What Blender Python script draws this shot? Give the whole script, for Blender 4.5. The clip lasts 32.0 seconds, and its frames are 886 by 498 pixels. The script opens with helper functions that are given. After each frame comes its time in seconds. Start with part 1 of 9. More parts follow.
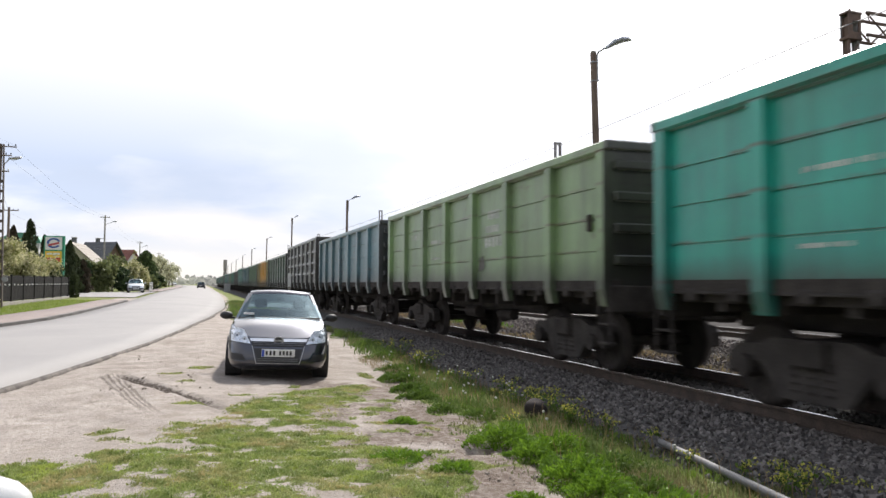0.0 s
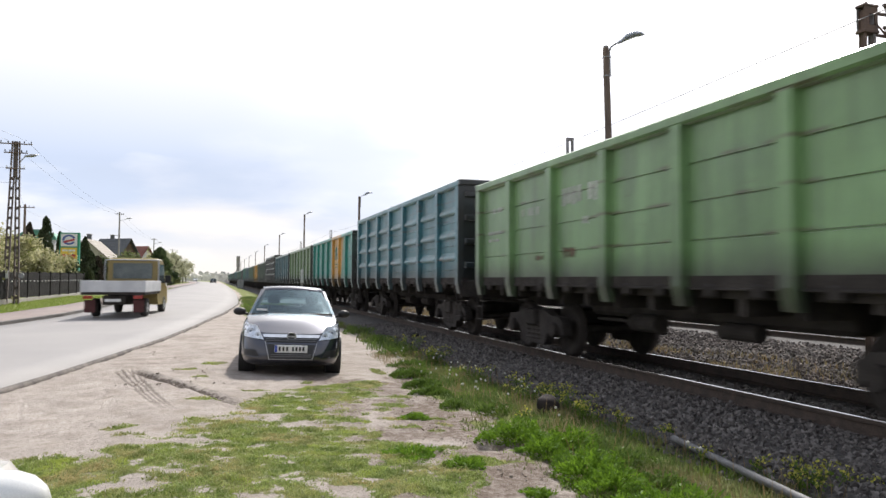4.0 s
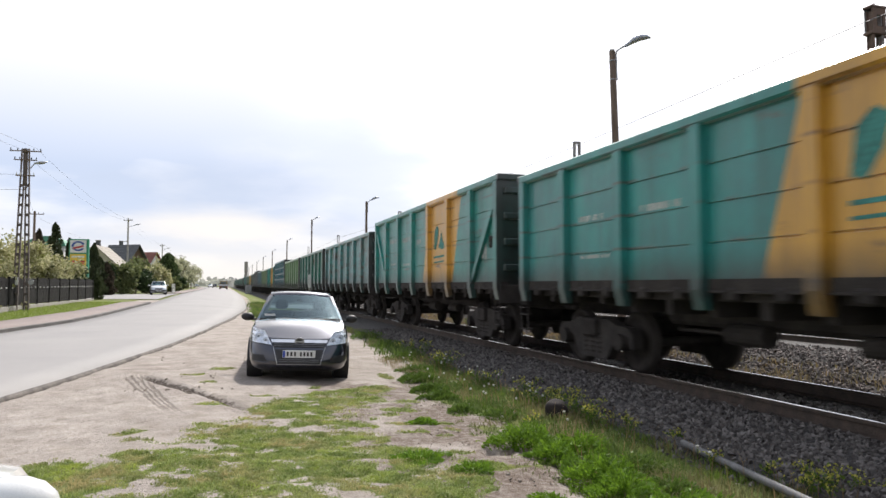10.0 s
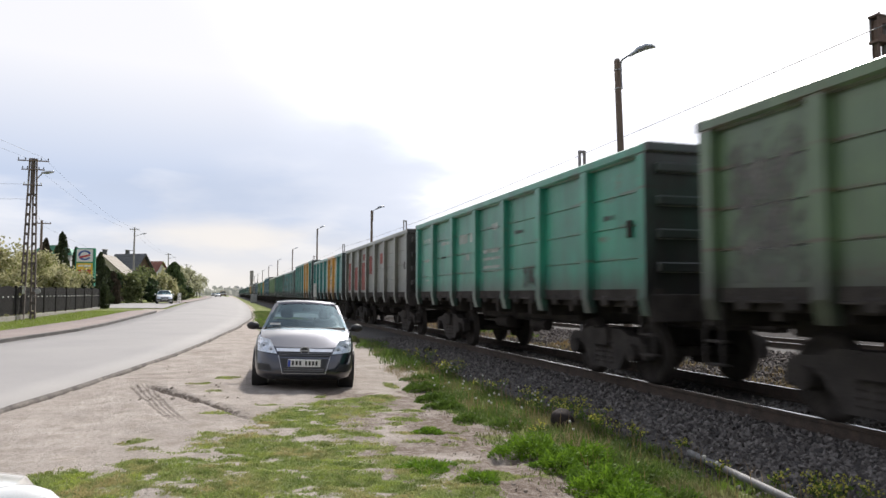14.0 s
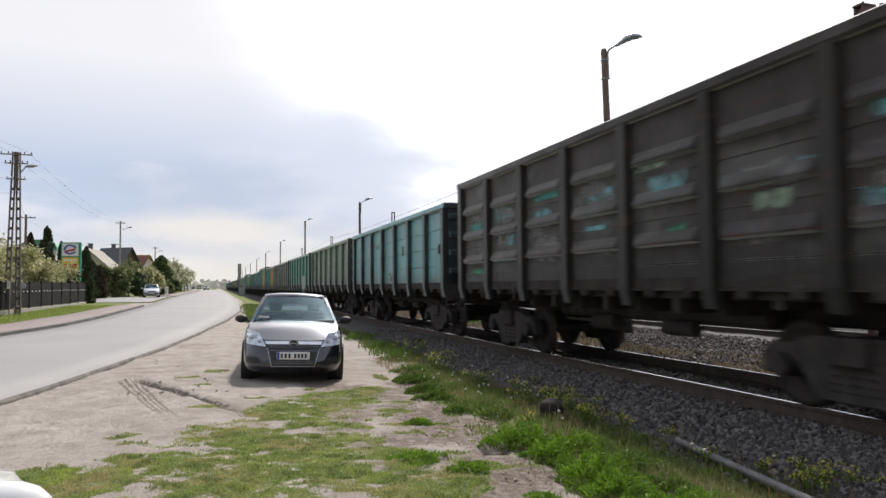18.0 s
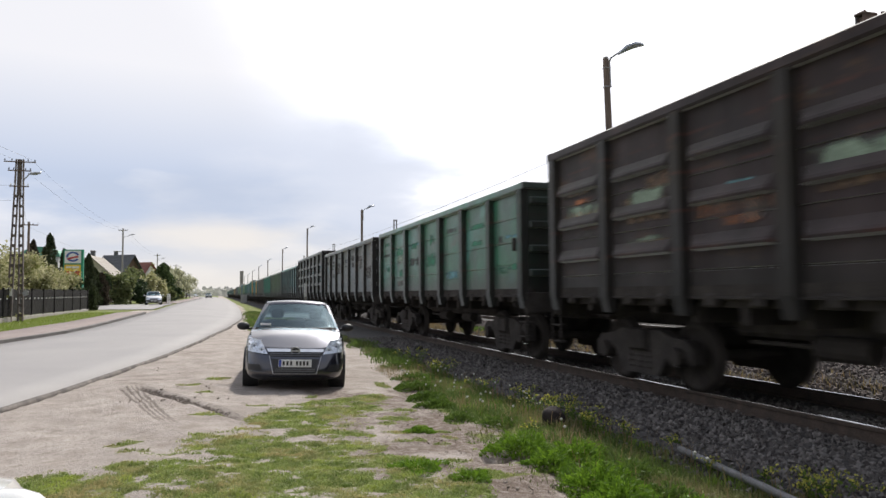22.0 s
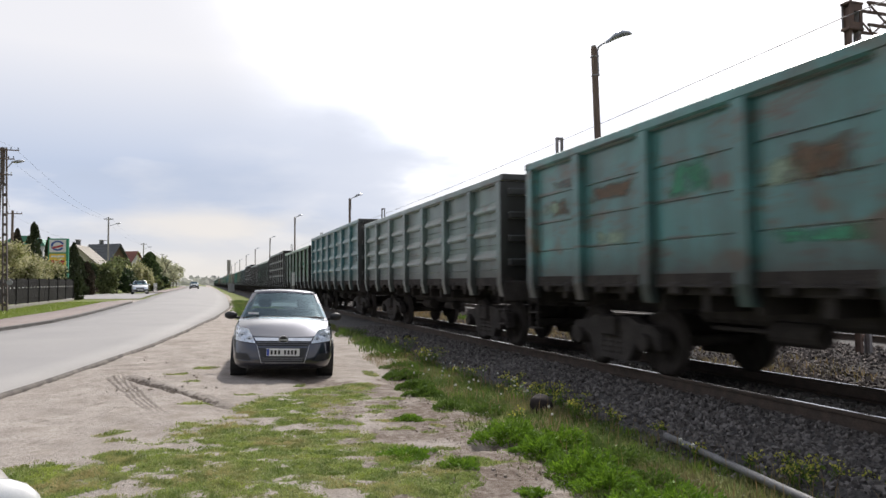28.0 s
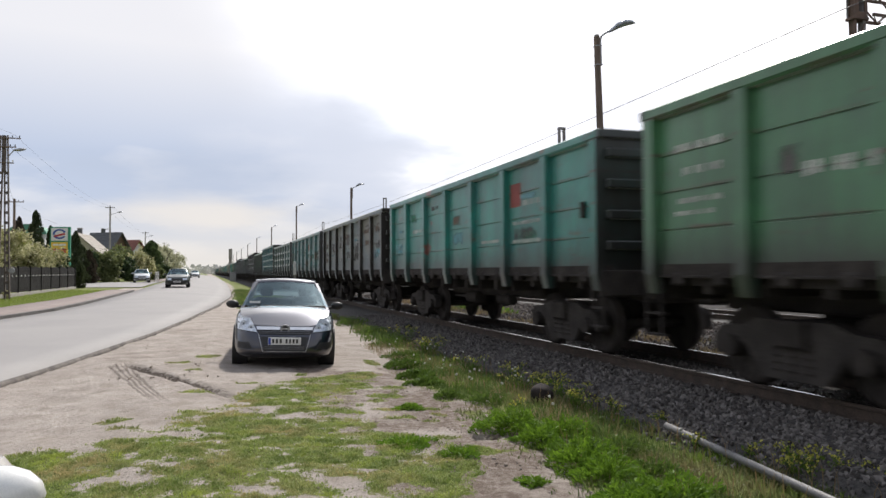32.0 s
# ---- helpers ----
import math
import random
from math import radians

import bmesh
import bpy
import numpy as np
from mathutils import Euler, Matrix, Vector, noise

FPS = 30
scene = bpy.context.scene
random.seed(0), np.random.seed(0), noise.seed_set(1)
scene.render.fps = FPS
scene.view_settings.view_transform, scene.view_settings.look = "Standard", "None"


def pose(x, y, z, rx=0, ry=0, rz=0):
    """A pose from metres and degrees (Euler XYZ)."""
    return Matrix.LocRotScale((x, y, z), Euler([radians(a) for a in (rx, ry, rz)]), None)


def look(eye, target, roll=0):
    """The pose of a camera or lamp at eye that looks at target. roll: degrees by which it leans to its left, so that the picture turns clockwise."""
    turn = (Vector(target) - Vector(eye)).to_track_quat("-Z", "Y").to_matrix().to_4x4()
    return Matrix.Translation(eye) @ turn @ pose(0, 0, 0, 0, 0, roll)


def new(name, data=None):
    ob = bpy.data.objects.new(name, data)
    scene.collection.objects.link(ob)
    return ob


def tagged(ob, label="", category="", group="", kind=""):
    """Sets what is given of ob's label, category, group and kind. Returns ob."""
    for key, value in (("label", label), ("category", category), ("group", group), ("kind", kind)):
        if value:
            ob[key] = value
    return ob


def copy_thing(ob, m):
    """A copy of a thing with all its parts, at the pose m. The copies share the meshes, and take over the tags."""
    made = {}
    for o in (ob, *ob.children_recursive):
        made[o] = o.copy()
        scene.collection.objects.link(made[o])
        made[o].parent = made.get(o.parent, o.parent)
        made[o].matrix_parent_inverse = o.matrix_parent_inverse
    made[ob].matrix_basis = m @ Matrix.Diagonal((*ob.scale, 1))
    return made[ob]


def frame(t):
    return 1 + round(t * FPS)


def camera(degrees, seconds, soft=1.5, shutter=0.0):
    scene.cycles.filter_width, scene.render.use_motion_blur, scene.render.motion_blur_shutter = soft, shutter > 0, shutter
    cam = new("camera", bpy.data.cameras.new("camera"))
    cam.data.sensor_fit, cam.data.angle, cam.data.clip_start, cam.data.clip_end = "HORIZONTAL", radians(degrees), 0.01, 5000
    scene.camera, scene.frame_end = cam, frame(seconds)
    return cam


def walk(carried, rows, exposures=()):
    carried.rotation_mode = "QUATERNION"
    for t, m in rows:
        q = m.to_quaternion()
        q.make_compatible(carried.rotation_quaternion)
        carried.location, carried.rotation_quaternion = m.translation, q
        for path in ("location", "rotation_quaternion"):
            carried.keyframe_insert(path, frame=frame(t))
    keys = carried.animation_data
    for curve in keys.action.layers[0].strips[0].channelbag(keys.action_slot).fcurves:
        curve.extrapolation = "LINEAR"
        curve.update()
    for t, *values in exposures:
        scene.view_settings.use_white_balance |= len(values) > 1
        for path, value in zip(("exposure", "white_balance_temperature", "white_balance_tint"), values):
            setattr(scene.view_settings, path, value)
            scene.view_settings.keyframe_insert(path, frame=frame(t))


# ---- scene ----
# ---- camera: held at one spot beside the road, swaying a little ----
cam = camera(63.64, 32.0, 1.5, 0.5)
EYE = (0.0, 0.0, 1.570)
SWAY = (  # seconds, yaw, pitch, roll
    (0, -18.66, 2.85, -0.30), (0.5, -18.57, 2.76, -0.26), (1, -18.08, 2.63, -0.05), (1.5, -18.18, 2.55, -0.12),
    (2, -18.26, 2.64, -0.22), (2.5, -18.12, 2.82, -0.03), (3, -17.86, 3.03, -0.62), (3.5, -17.60, 2.76, -0.29),
    (5.5, -18.08, 2.27, -0.12), (6, -18.15, 2.27, 0.02), (6.5, -18.09, 2.22, -0.24), (7, -18.03, 2.28, 0.05),
    (7.5, -18.07, 2.29, -0.08), (8, -17.96, 2.45, 0.07), (8.5, -17.47, 2.61, -0.00), (9, -17.50, 2.72, -0.07),
    (9.5, -17.58, 2.74, -0.30), (10, -17.10, 2.89, -0.01), (10.5, -16.73, 2.92, 0.02), (11, -16.99, 2.87, -0.03),
    (11.5, -17.14, 2.86, -0.15), (12, -17.21, 2.85, -0.00), (12.5, -17.26, 3.12, -0.16), (13, -17.17, 3.66, -0.28),
    (13.5, -16.97, 3.66, -0.28), (14, -16.68, 3.61, -0.01), (14.5, -17.37, 3.22, -0.36), (16.5, -17.41, 2.95, 0.29),
    (17, -17.39, 2.98, 0.44), (17.5, -17.52, 3.00, 0.50), (18, -17.58, 2.91, 0.50), (18.5, -17.80, 2.84, 0.70),
    (19, -17.82, 2.63, 0.42), (19.5, -17.92, 2.83, 0.64), (20, -18.10, 2.85, 0.48), (20.5, -18.16, 2.88, 0.60),
    (21, -18.07, 3.05, 0.34), (21.5, -17.59, 3.35, 0.35), (22, -17.42, 3.52, 0.43), (22.5, -17.36, 3.09, 0.33),
    (23, -17.11, 2.68, 0.40), (23.5, -17.15, 2.69, 0.62), (24, -17.48, 2.90, 0.73), (24.5, -17.61, 3.06, 0.59),
    (25, -17.95, 2.78, -0.18), (25.5, -18.08, 2.99, 0.28), (27.5, -18.21, 2.61, 0.34), (28, -18.37, 2.61, 0.52),
    (28.5, -18.38, 2.72, 0.67), (29, -18.44, 2.68, 0.73), (29.5, -18.48, 2.57, 0.70), (30, -18.51, 2.44, 0.75),
    (30.5, -18.61, 2.25, 0.88), (31, -18.29, 2.03, 0.77), (31.5, -18.24, 2.01, 0.45), (32, -18.26, 1.78, 0.32),
)
walk(cam, [(t, pose(*EYE, 90 + pitch, roll, yaw)) for t, yaw, pitch, roll in SWAY],
     exposures=((0, 0.35), (11, 0.30), (13, 0.28), (14, 0.14), (17, 0.04), (20, 0.06), (32, 0.0)))

# ---- light: a bright hazy spring sky with the sun ahead, beyond the train ----
SUN_AZ, SUN_EL = 25.0, 47.0      # degrees from the track's direction towards the rails, and above the horizon
sun_dir = Vector((math.sin(radians(SUN_AZ)) * math.cos(radians(SUN_EL)), math.cos(radians(SUN_AZ)) * math.cos(radians(SUN_EL)), math.sin(radians(SUN_EL))))
sun = new("sun", bpy.data.lights.new("sun", "SUN"))
sun.data.energy, sun.data.angle, sun.data.color = 4.6, radians(3.0), (1.0, 0.94, 0.87)
sun.matrix_basis = look(sun_dir * 100, (0, 0, 0))


def sky_world():
    w = bpy.data.worlds.new("sky")
    scene.world = w
    w.use_nodes = True
    nt = w.node_tree
    nt.nodes.clear()
    N, K = nt.nodes.new, nt.links.new
    out, bg = N("ShaderNodeOutputWorld"), N("ShaderNodeBackground")
    sky = N("ShaderNodeTexSky")
    sky.sky_type, sky.sun_disc = "NISHITA", False
    sky.sun_elevation, sky.sun_rotation = radians(SUN_EL), radians(SUN_AZ)
    sky.dust_density, sky.air_density = 2.0, 1.0
    tc = N("ShaderNodeTexCoord")
    # clouds lie on a plane overhead, so that they flatten towards the horizon
    sep = N("ShaderNodeSeparateXYZ")
    K(tc.outputs["Generated"], sep.inputs[0])
    zz = N("ShaderNodeMath"); zz.operation = "MAXIMUM"; zz.inputs[1].default_value = 0.0
    K(sep.outputs[2], zz.inputs[0])
    za = N("ShaderNodeMath"); za.operation = "ADD"; za.inputs[1].default_value = 0.22
    K(zz.outputs[0], za.inputs[0])
    dv = N("ShaderNodeVectorMath"); dv.operation = "DIVIDE"
    K(tc.outputs["Generated"], dv.inputs[0])
    comb = N("ShaderNodeCombineXYZ")
    for i in range(3):
        K(za.outputs[0], comb.inputs[i])
    K(comb.outputs[0], dv.inputs[1])
    cl = N("ShaderNodeTexNoise")
    cl.inputs["Scale"].default_value, cl.inputs["Detail"].default_value, cl.inputs["Roughness"].default_value = 1.15, 5.0, 0.5
    mp = N("ShaderNodeMapping"); mp.inputs["Location"].default_value = CLOUD_SHIFT
    K(dv.outputs[0], mp.inputs[0])
    K(mp.outputs[0], cl.inputs["Vector"])
    wisp = N("ShaderNodeTexNoise")
    wisp.inputs["Scale"].default_value, wisp.inputs["Detail"].default_value, wisp.inputs["Roughness"].default_value = 2.6, 4.0, 0.5
    K(mp.outputs[0], wisp.inputs["Vector"])
    ramp = N("ShaderNodeValToRGB")
    ramp.color_ramp.elements[0].position, ramp.color_ramp.elements[1].position = 0.46, 0.66
    ramp.color_ramp.elements[0].color = (0.0, 0.0, 0.0, 1)
    ramp.color_ramp.elements[1].color = (1, 1, 1, 1)
    K(cl.outputs[0], ramp.inputs[0])
    # thin cloud: pale blue grey; thick lit cloud: white
    mix = N("ShaderNodeMix"); mix.data_type = "RGBA"
    mix.inputs[6].default_value, mix.inputs[7].default_value = (0.69, 0.785, 1.0, 1), (1.2, 1.18, 1.21, 1)
    # the cover closes overhead and opens to pale blue lower down
    cov = N("ShaderNodeMapRange")
    for i, v in zip((1, 2, 3, 4), (0.15, 0.29, 0.0, 0.92)):
        cov.inputs[i].default_value = v
    K(zz.outputs[0], cov.inputs[0])
    gap = N("ShaderNodeMapRange")
    for i, v in zip((1, 2, 3, 4), (0.50, 0.72, 1.0, 0.1)):
        gap.inputs[i].default_value = v
    K(zz.outputs[0], gap.inputs[0])
    cg = N("ShaderNodeMath"); cg.operation = "MULTIPLY"
    K(cov.outputs[0], cg.inputs[0]); K(gap.outputs[0], cg.inputs[1])
    cmx = N("ShaderNodeMath"); cmx.operation = "MAXIMUM"
    K(ramp.outputs[0], cmx.inputs[0]); K(cg.outputs[0], cmx.inputs[1])
    K(cmx.outputs[0], mix.inputs[0])
    # a bright bank of cloud below the sun
    bank = Vector((math.sin(radians(28)) * math.cos(radians(30)), math.cos(radians(28)) * math.cos(radians(30)), math.sin(radians(30))))
    bd = N("ShaderNodeVectorMath"); bd.operation = "DOT_PRODUCT"; bd.inputs[1].default_value = bank
    dot = N("ShaderNodeVectorMath"); dot.operation = "DOT_PRODUCT"
    nrm = N("ShaderNodeVectorMath"); nrm.operation = "NORMALIZE"
    K(tc.outputs["Generated"], nrm.inputs[0])
    K(nrm.outputs[0], dot.inputs[0])
    K(nrm.outputs[0], bd.inputs[0])
    dot.inputs[1].default_value = sun_dir
    glow = N("ShaderNodeMapRange")
    glow.inputs[1].default_value, glow.inputs[2].default_value, glow.inputs[3].default_value, glow.inputs[4].default_value = 0.85, 0.995, 0.0, 0.8
    rag = N("ShaderNodeMath"); rag.operation = "MULTIPLY_ADD"; rag.inputs[1].default_value = 0.11
    K(cl.outputs[0], rag.inputs[0])
    off = N("ShaderNodeMath"); off.operation = "SUBTRACT"; off.inputs[1].default_value = 0.055
    K(bd.outputs["Value"], off.inputs[0]); K(off.outputs[0], rag.inputs[2])
    K(rag.outputs[0], glow.inputs[0])
    # and dazzling in its middle
    veil = N("ShaderNodeMapRange")
    for i, v in zip((1, 2, 3, 4), (0.88, 1.03, 0.0, 2.6)):
        veil.inputs[i].default_value = v
    veil.interpolation_type = glow.interpolation_type = "SMOOTHERSTEP"
    K(rag.outputs[0], veil.inputs[0])
    gsum = N("ShaderNodeMath"); gsum.operation = "ADD"
    K(glow.outputs[0], gsum.inputs[0]); K(veil.outputs[0], gsum.inputs[1])
    gl = N("ShaderNodeMix"); gl.data_type = "RGBA"; gl.blend_type = "ADD"; gl.inputs[0].default_value = 1.0
    gv = N("ShaderNodeVectorMath"); gv.operation = "SCALE"
    gv.inputs[0].default_value = (1.0, 0.97, 0.95)
    K(gsum.outputs[0], gv.inputs["Scale"])
    K(mix.outputs[2], gl.inputs[6])
    K(gv.outputs[0], gl.inputs[7])
    # dimmer on the side away from the sun
    dim = N("ShaderNodeMapRange")
    for i, v in zip((1, 2, 3, 4), (-0.7, 0.5, 0.5, 1.0)):
        dim.inputs[i].default_value = v
    K(dot.outputs["Value"], dim.inputs[0])
    # warm pale band of haze along the horizon
    hz = N("ShaderNodeMapRange")
    hz.inputs[1].default_value, hz.inputs[2].default_value, hz.inputs[3].default_value, hz.inputs[4].default_value = 0.0, 0.105, 0.95, 0.0
    hz.interpolation_type = "SMOOTHSTEP"
    K(zz.outputs[0], hz.inputs[0])
    hm = N("ShaderNodeMix"); hm.data_type = "RGBA"
    hm.inputs[7].default_value = (1.12, 1.07, 1.02, 1)
    K(hz.outputs[0], hm.inputs[0])
    K(gl.outputs[2], hm.inputs[6])
    dm = N("ShaderNodeVectorMath"); dm.operation = "SCALE"
    K(hm.outputs[2], dm.inputs[0]); K(dim.outputs[0], dm.inputs["Scale"])
    # a little of the clear sky's own tint through the haze
    sc = N("ShaderNodeVectorMath"); sc.operation = "SCALE"; sc.inputs["Scale"].default_value = 0.012
    K(sky.outputs[0], sc.inputs[0])
    fin = N("ShaderNodeMix"); fin.data_type = "RGBA"; fin.blend_type = "ADD"; fin.inputs[0].default_value = 1.0
    K(dm.outputs[0], fin.inputs[6])
    K(sc.outputs[0], fin.inputs[7])
    # single clouds: bearing and height in degrees, half-widths, colour, strength
    last = fin.outputs[2]
    for az, el, wa, we, c, amt in CLOUDS:
        a = radians(az)
        side = N("ShaderNodeVectorMath"); side.operation = "DOT_PRODUCT"; side.inputs[1].default_value = (math.cos(a), -math.sin(a), 0.0)
        K(nrm.outputs[0], side.inputs[0])
        fwd = N("ShaderNodeVectorMath"); fwd.operation = "DOT_PRODUCT"; fwd.inputs[1].default_value = (math.sin(a), math.cos(a), 0.0)
        K(nrm.outputs[0], fwd.inputs[0])
        el_ = N("ShaderNodeMapRange"); el_.clamp = False
        for i, v in zip((1, 2, 3, 4), (math.sin(radians(el)), math.sin(radians(el + we)), 0.0, 1.0)):
            el_.inputs[i].default_value = v
        K(zz.outputs[0], el_.inputs[0])
        sd = N("ShaderNodeMath"); sd.operation = "DIVIDE"; sd.inputs[1].default_value = math.sin(radians(wa))
        K(side.outputs["Value"], sd.inputs[0])
        xy = N("ShaderNodeCombineXYZ")
        K(sd.outputs[0], xy.inputs[0]); K(el_.outputs[0], xy.inputs[1])
        ln = N("ShaderNodeVectorMath"); ln.operation = "LENGTH"
        K(xy.outputs[0], ln.inputs[0])
        ragged = N("ShaderNodeMath"); ragged.operation = "MULTIPLY_ADD"; ragged.inputs[1].default_value = 2.2
        K(wisp.outputs[0], ragged.inputs[0]); K(ln.outputs["Value"], ragged.inputs[2])
        f = N("ShaderNodeMapRange"); f.interpolation_type = "SMOOTHSTEP"
        for i, v in zip((1, 2, 3, 4), (1.35, 3.0, amt, 0.0)):
            f.inputs[i].default_value = v
        K(ragged.outputs[0], f.inputs[0])
        front = N("ShaderNodeMath"); front.operation = "GREATER_THAN"; front.inputs[1].default_value = 0.0
        K(fwd.outputs["Value"], front.inputs[0])
        ff = N("ShaderNodeMath"); ff.operation = "MULTIPLY"
        K(f.outputs[0], ff.inputs[0]); K(front.outputs[0], ff.inputs[1])
        pm = N("ShaderNodeMix"); pm.data_type = "RGBA"; pm.inputs[7].default_value = (*c, 1)
        K(ff.outputs[0], pm.inputs[0]); K(last, pm.inputs[6])
        last = pm.outputs[2]
    K(last, bg.inputs[0])
    bg.inputs[1].default_value = SKY_STRENGTH
    K(bg.outputs[0], out.inputs[0])


SKY_STRENGTH, CLOUD_SHIFT = 0.72, (0.3, 0.1, 0.0)
CLOUDS = ((29.0, 17.5, 14.0, 8.0, (1.23, 1.25, 1.38), 0.8), (0.5, 4.6, 5.5, 1.1, (1.24, 1.17, 1.10), 0.85), (3.0, 7.6, 8.0, 1.6, (0.72, 0.81, 1.0), 0.6),
          (12.0, 9.5, 8.0, 3.2, (0.98, 1.04, 1.2), 0.9))
sky_world()

# ---- materials ----
def surf(name, a, b=None, scale=4.0, rough=0.7, bump=0.0, metal=0.0, fine=60.0, fine_amt=0.25, coat=0.0, stretch=(1, 1, 1), spec=0.5, vary=0.0, lo=0.35, hi=0.65):
    """Two colours mixed by coarse noise, darkened and lightened by fine grain, with fine relief."""
    m = bpy.data.materials.new(name)
    m.use_nodes = True
    nt = m.node_tree
    N, K = nt.nodes.new, nt.links.new
    p = nt.nodes["Principled BSDF"]
    b = b or tuple(c * 0.75 for c in a)
    tc, mp = N("ShaderNodeTexCoord"), N("ShaderNodeMapping")
    mp.inputs["Scale"].default_value = stretch
    K(tc.outputs["Object"], mp.inputs[0])
    n1, n2 = N("ShaderNodeTexNoise"), N("ShaderNodeTexNoise")
    n1.inputs["Scale"].default_value, n1.inputs["Detail"].default_value = scale, 5
    n2.inputs["Scale"].default_value, n2.inputs["Detail"].default_value = fine, 3
    K(mp.outputs[0], n1.inputs["Vector"])
    K(mp.outputs[0], n2.inputs["Vector"])
    r = N("ShaderNodeMapRange")
    r.inputs[1].default_value, r.inputs[2].default_value = lo, hi
    K(n1.outputs[0], r.inputs[0])
    mx = N("ShaderNodeMix"); mx.data_type = "RGBA"
    mx.inputs[6].default_value, mx.inputs[7].default_value = (*a, 1), (*b, 1)
    K(r.outputs[0], mx.inputs[0])
    g = N("ShaderNodeMapRange")
    g.inputs[1].default_value, g.inputs[2].default_value = 0.3, 0.7
    g.inputs[3].default_value, g.inputs[4].default_value = 1 - fine_amt, 1 + fine_amt
    K(n2.outputs[0], g.inputs[0])
    mu = N("ShaderNodeVectorMath"); mu.operation = "SCALE"
    K(mx.outputs[2], mu.inputs[0])
    K(g.outputs[0], mu.inputs["Scale"])
    last = mu.outputs[0]
    if vary:
        oi = N("ShaderNodeObjectInfo")
        v = N("ShaderNodeMapRange"); v.inputs[3].default_value, v.inputs[4].default_value = 1 - vary, 1 + vary
        K(oi.outputs["Random"], v.inputs[0])
        m2 = N("ShaderNodeVectorMath"); m2.operation = "SCALE"
        K(last, m2.inputs[0]); K(v.outputs[0], m2.inputs["Scale"])
        last = m2.outputs[0]
    K(last, p.inputs["Base Color"])
    p.inputs["Roughness"].default_value, p.inputs["Metallic"].default_value = rough, metal
    p.inputs["Specular IOR Level"].default_value = spec
    p.inputs["Coat Weight"].default_value = coat
    p.inputs["Coat Roughness"].default_value = 0.04
    if bump:
        bp = N("ShaderNodeBump"); bp.inputs["Strength"].default_value = 0.6; bp.inputs["Distance"].default_value = bump
        K(n2.outputs[0], bp.inputs["Height"])
        K(bp.outputs[0], p.inputs["Normal"])
    return m


def wagon_paint(name, base, second=None, rust=0.3, dirt=0.4, band=None, seed=0.0, patch=None):
    """Old wagon paint in the wagon's own space: faded base, second shade in blotches, rust, grime streaks, an optional slanted band
    (y at the bottom from and to, lean per metre of height, colour) and optional patches of another colour."""
    m = bpy.data.materials.new(name)
    m.use_nodes = True
    nt = m.node_tree
    N, K = nt.nodes.new, nt.links.new
    p = nt.nodes["Principled BSDF"]
    rich = lambda c: tuple(max(0.012, 1.14 * (sum(c) / 3 + 1.36 * (v - sum(c) / 3))) for v in c)
    second = rich(second or tuple(c * 0.7 for c in base))
    base = rich(base)
    tc = N("ShaderNodeTexCoord")

    def nz(scale, stretch, shift, detail=6, rough=0.6):
        mp = N("ShaderNodeMapping")
        mp.inputs["Scale"].default_value, mp.inputs["Location"].default_value = stretch, (seed * 7.3 + shift, seed * 3.1 + shift, seed)
        K(tc.outputs["Object"], mp.inputs[0])
        n = N("ShaderNodeTexNoise")
        n.inputs["Scale"].default_value, n.inputs["Detail"].default_value, n.inputs["Roughness"].default_value = scale, detail, rough
        K(mp.outputs[0], n.inputs["Vector"])
        return n.outputs[0]

    def rng(s, a, b, c=0.0, d=1.0):
        r = N("ShaderNodeMapRange")
        for i, v in zip((1, 2, 3, 4), (a, b, c, d)):
            r.inputs[i].default_value = v
        K(s, r.inputs[0])
        return r.outputs[0]

    def mix(f, a, b):
        x = N("ShaderNodeMix"); x.data_type = "RGBA"
        K(f, x.inputs[0])
        for s, i in ((a, 6), (b, 7)):
            if isinstance(s, tuple):
                x.inputs[i].default_value = (*s, 1)
            else:
                K(s, x.inputs[i])
        return x.outputs[2]

    col = mix(rng(nz(0.9, (1, 1, 1.4), 0.0), 0.4, 0.62), base, second)
    sep = N("ShaderNodeSeparateXYZ")
    K(tc.outputs["Object"], sep.inputs[0])
    if band:
        y0, y1, lean, bc = band
        ma = N("ShaderNodeMath"); ma.operation = "MULTIPLY_ADD"
        ma.inputs[1].default_value, ma.inputs[2].default_value = lean, -1.4 * lean
        K(sep.outputs[2], ma.inputs[0])
        ad = N("ShaderNodeMath"); ad.operation = "ADD"
        K(sep.outputs[1], ad.inputs[0]); K(ma.outputs[0], ad.inputs[1])
        e1 = rng(ad.outputs[0], y0, y0 + 0.02)
        e2 = rng(ad.outputs[0], y1, y1 + 0.02, 1.0, 0.0)
        an = N("ShaderNodeMath"); an.operation = "MULTIPLY"
        K(e1, an.inputs[0]); K(e2, an.inputs[1])
        col = mix(an.outputs[0], col, bc)
    # scraped weld seams
    sm = N("ShaderNodeMath"); sm.operation = "PINGPONG"; sm.inputs[1].default_value = 0.243
    sh = N("ShaderNodeMath"); sh.operation = "SUBTRACT"; sh.inputs[1].default_value = 1.42
    K(sep.outputs[2], sh.inputs[0]); K(sh.outputs[0], sm.inputs[0])
    se = N("ShaderNodeMath"); se.operation = "MULTIPLY"
    K(rng(sm.outputs[0], 0.0, 0.035, 1.0, 0.0), se.inputs[0]); K(rng(nz(1.4, (1, 1, 0.4), 21.0, 4), 0.48, 0.6, 0.0, 0.75), se.inputs[1])
    col = mix(se.outputs[0], col, (0.12, 0.045, 0.035))
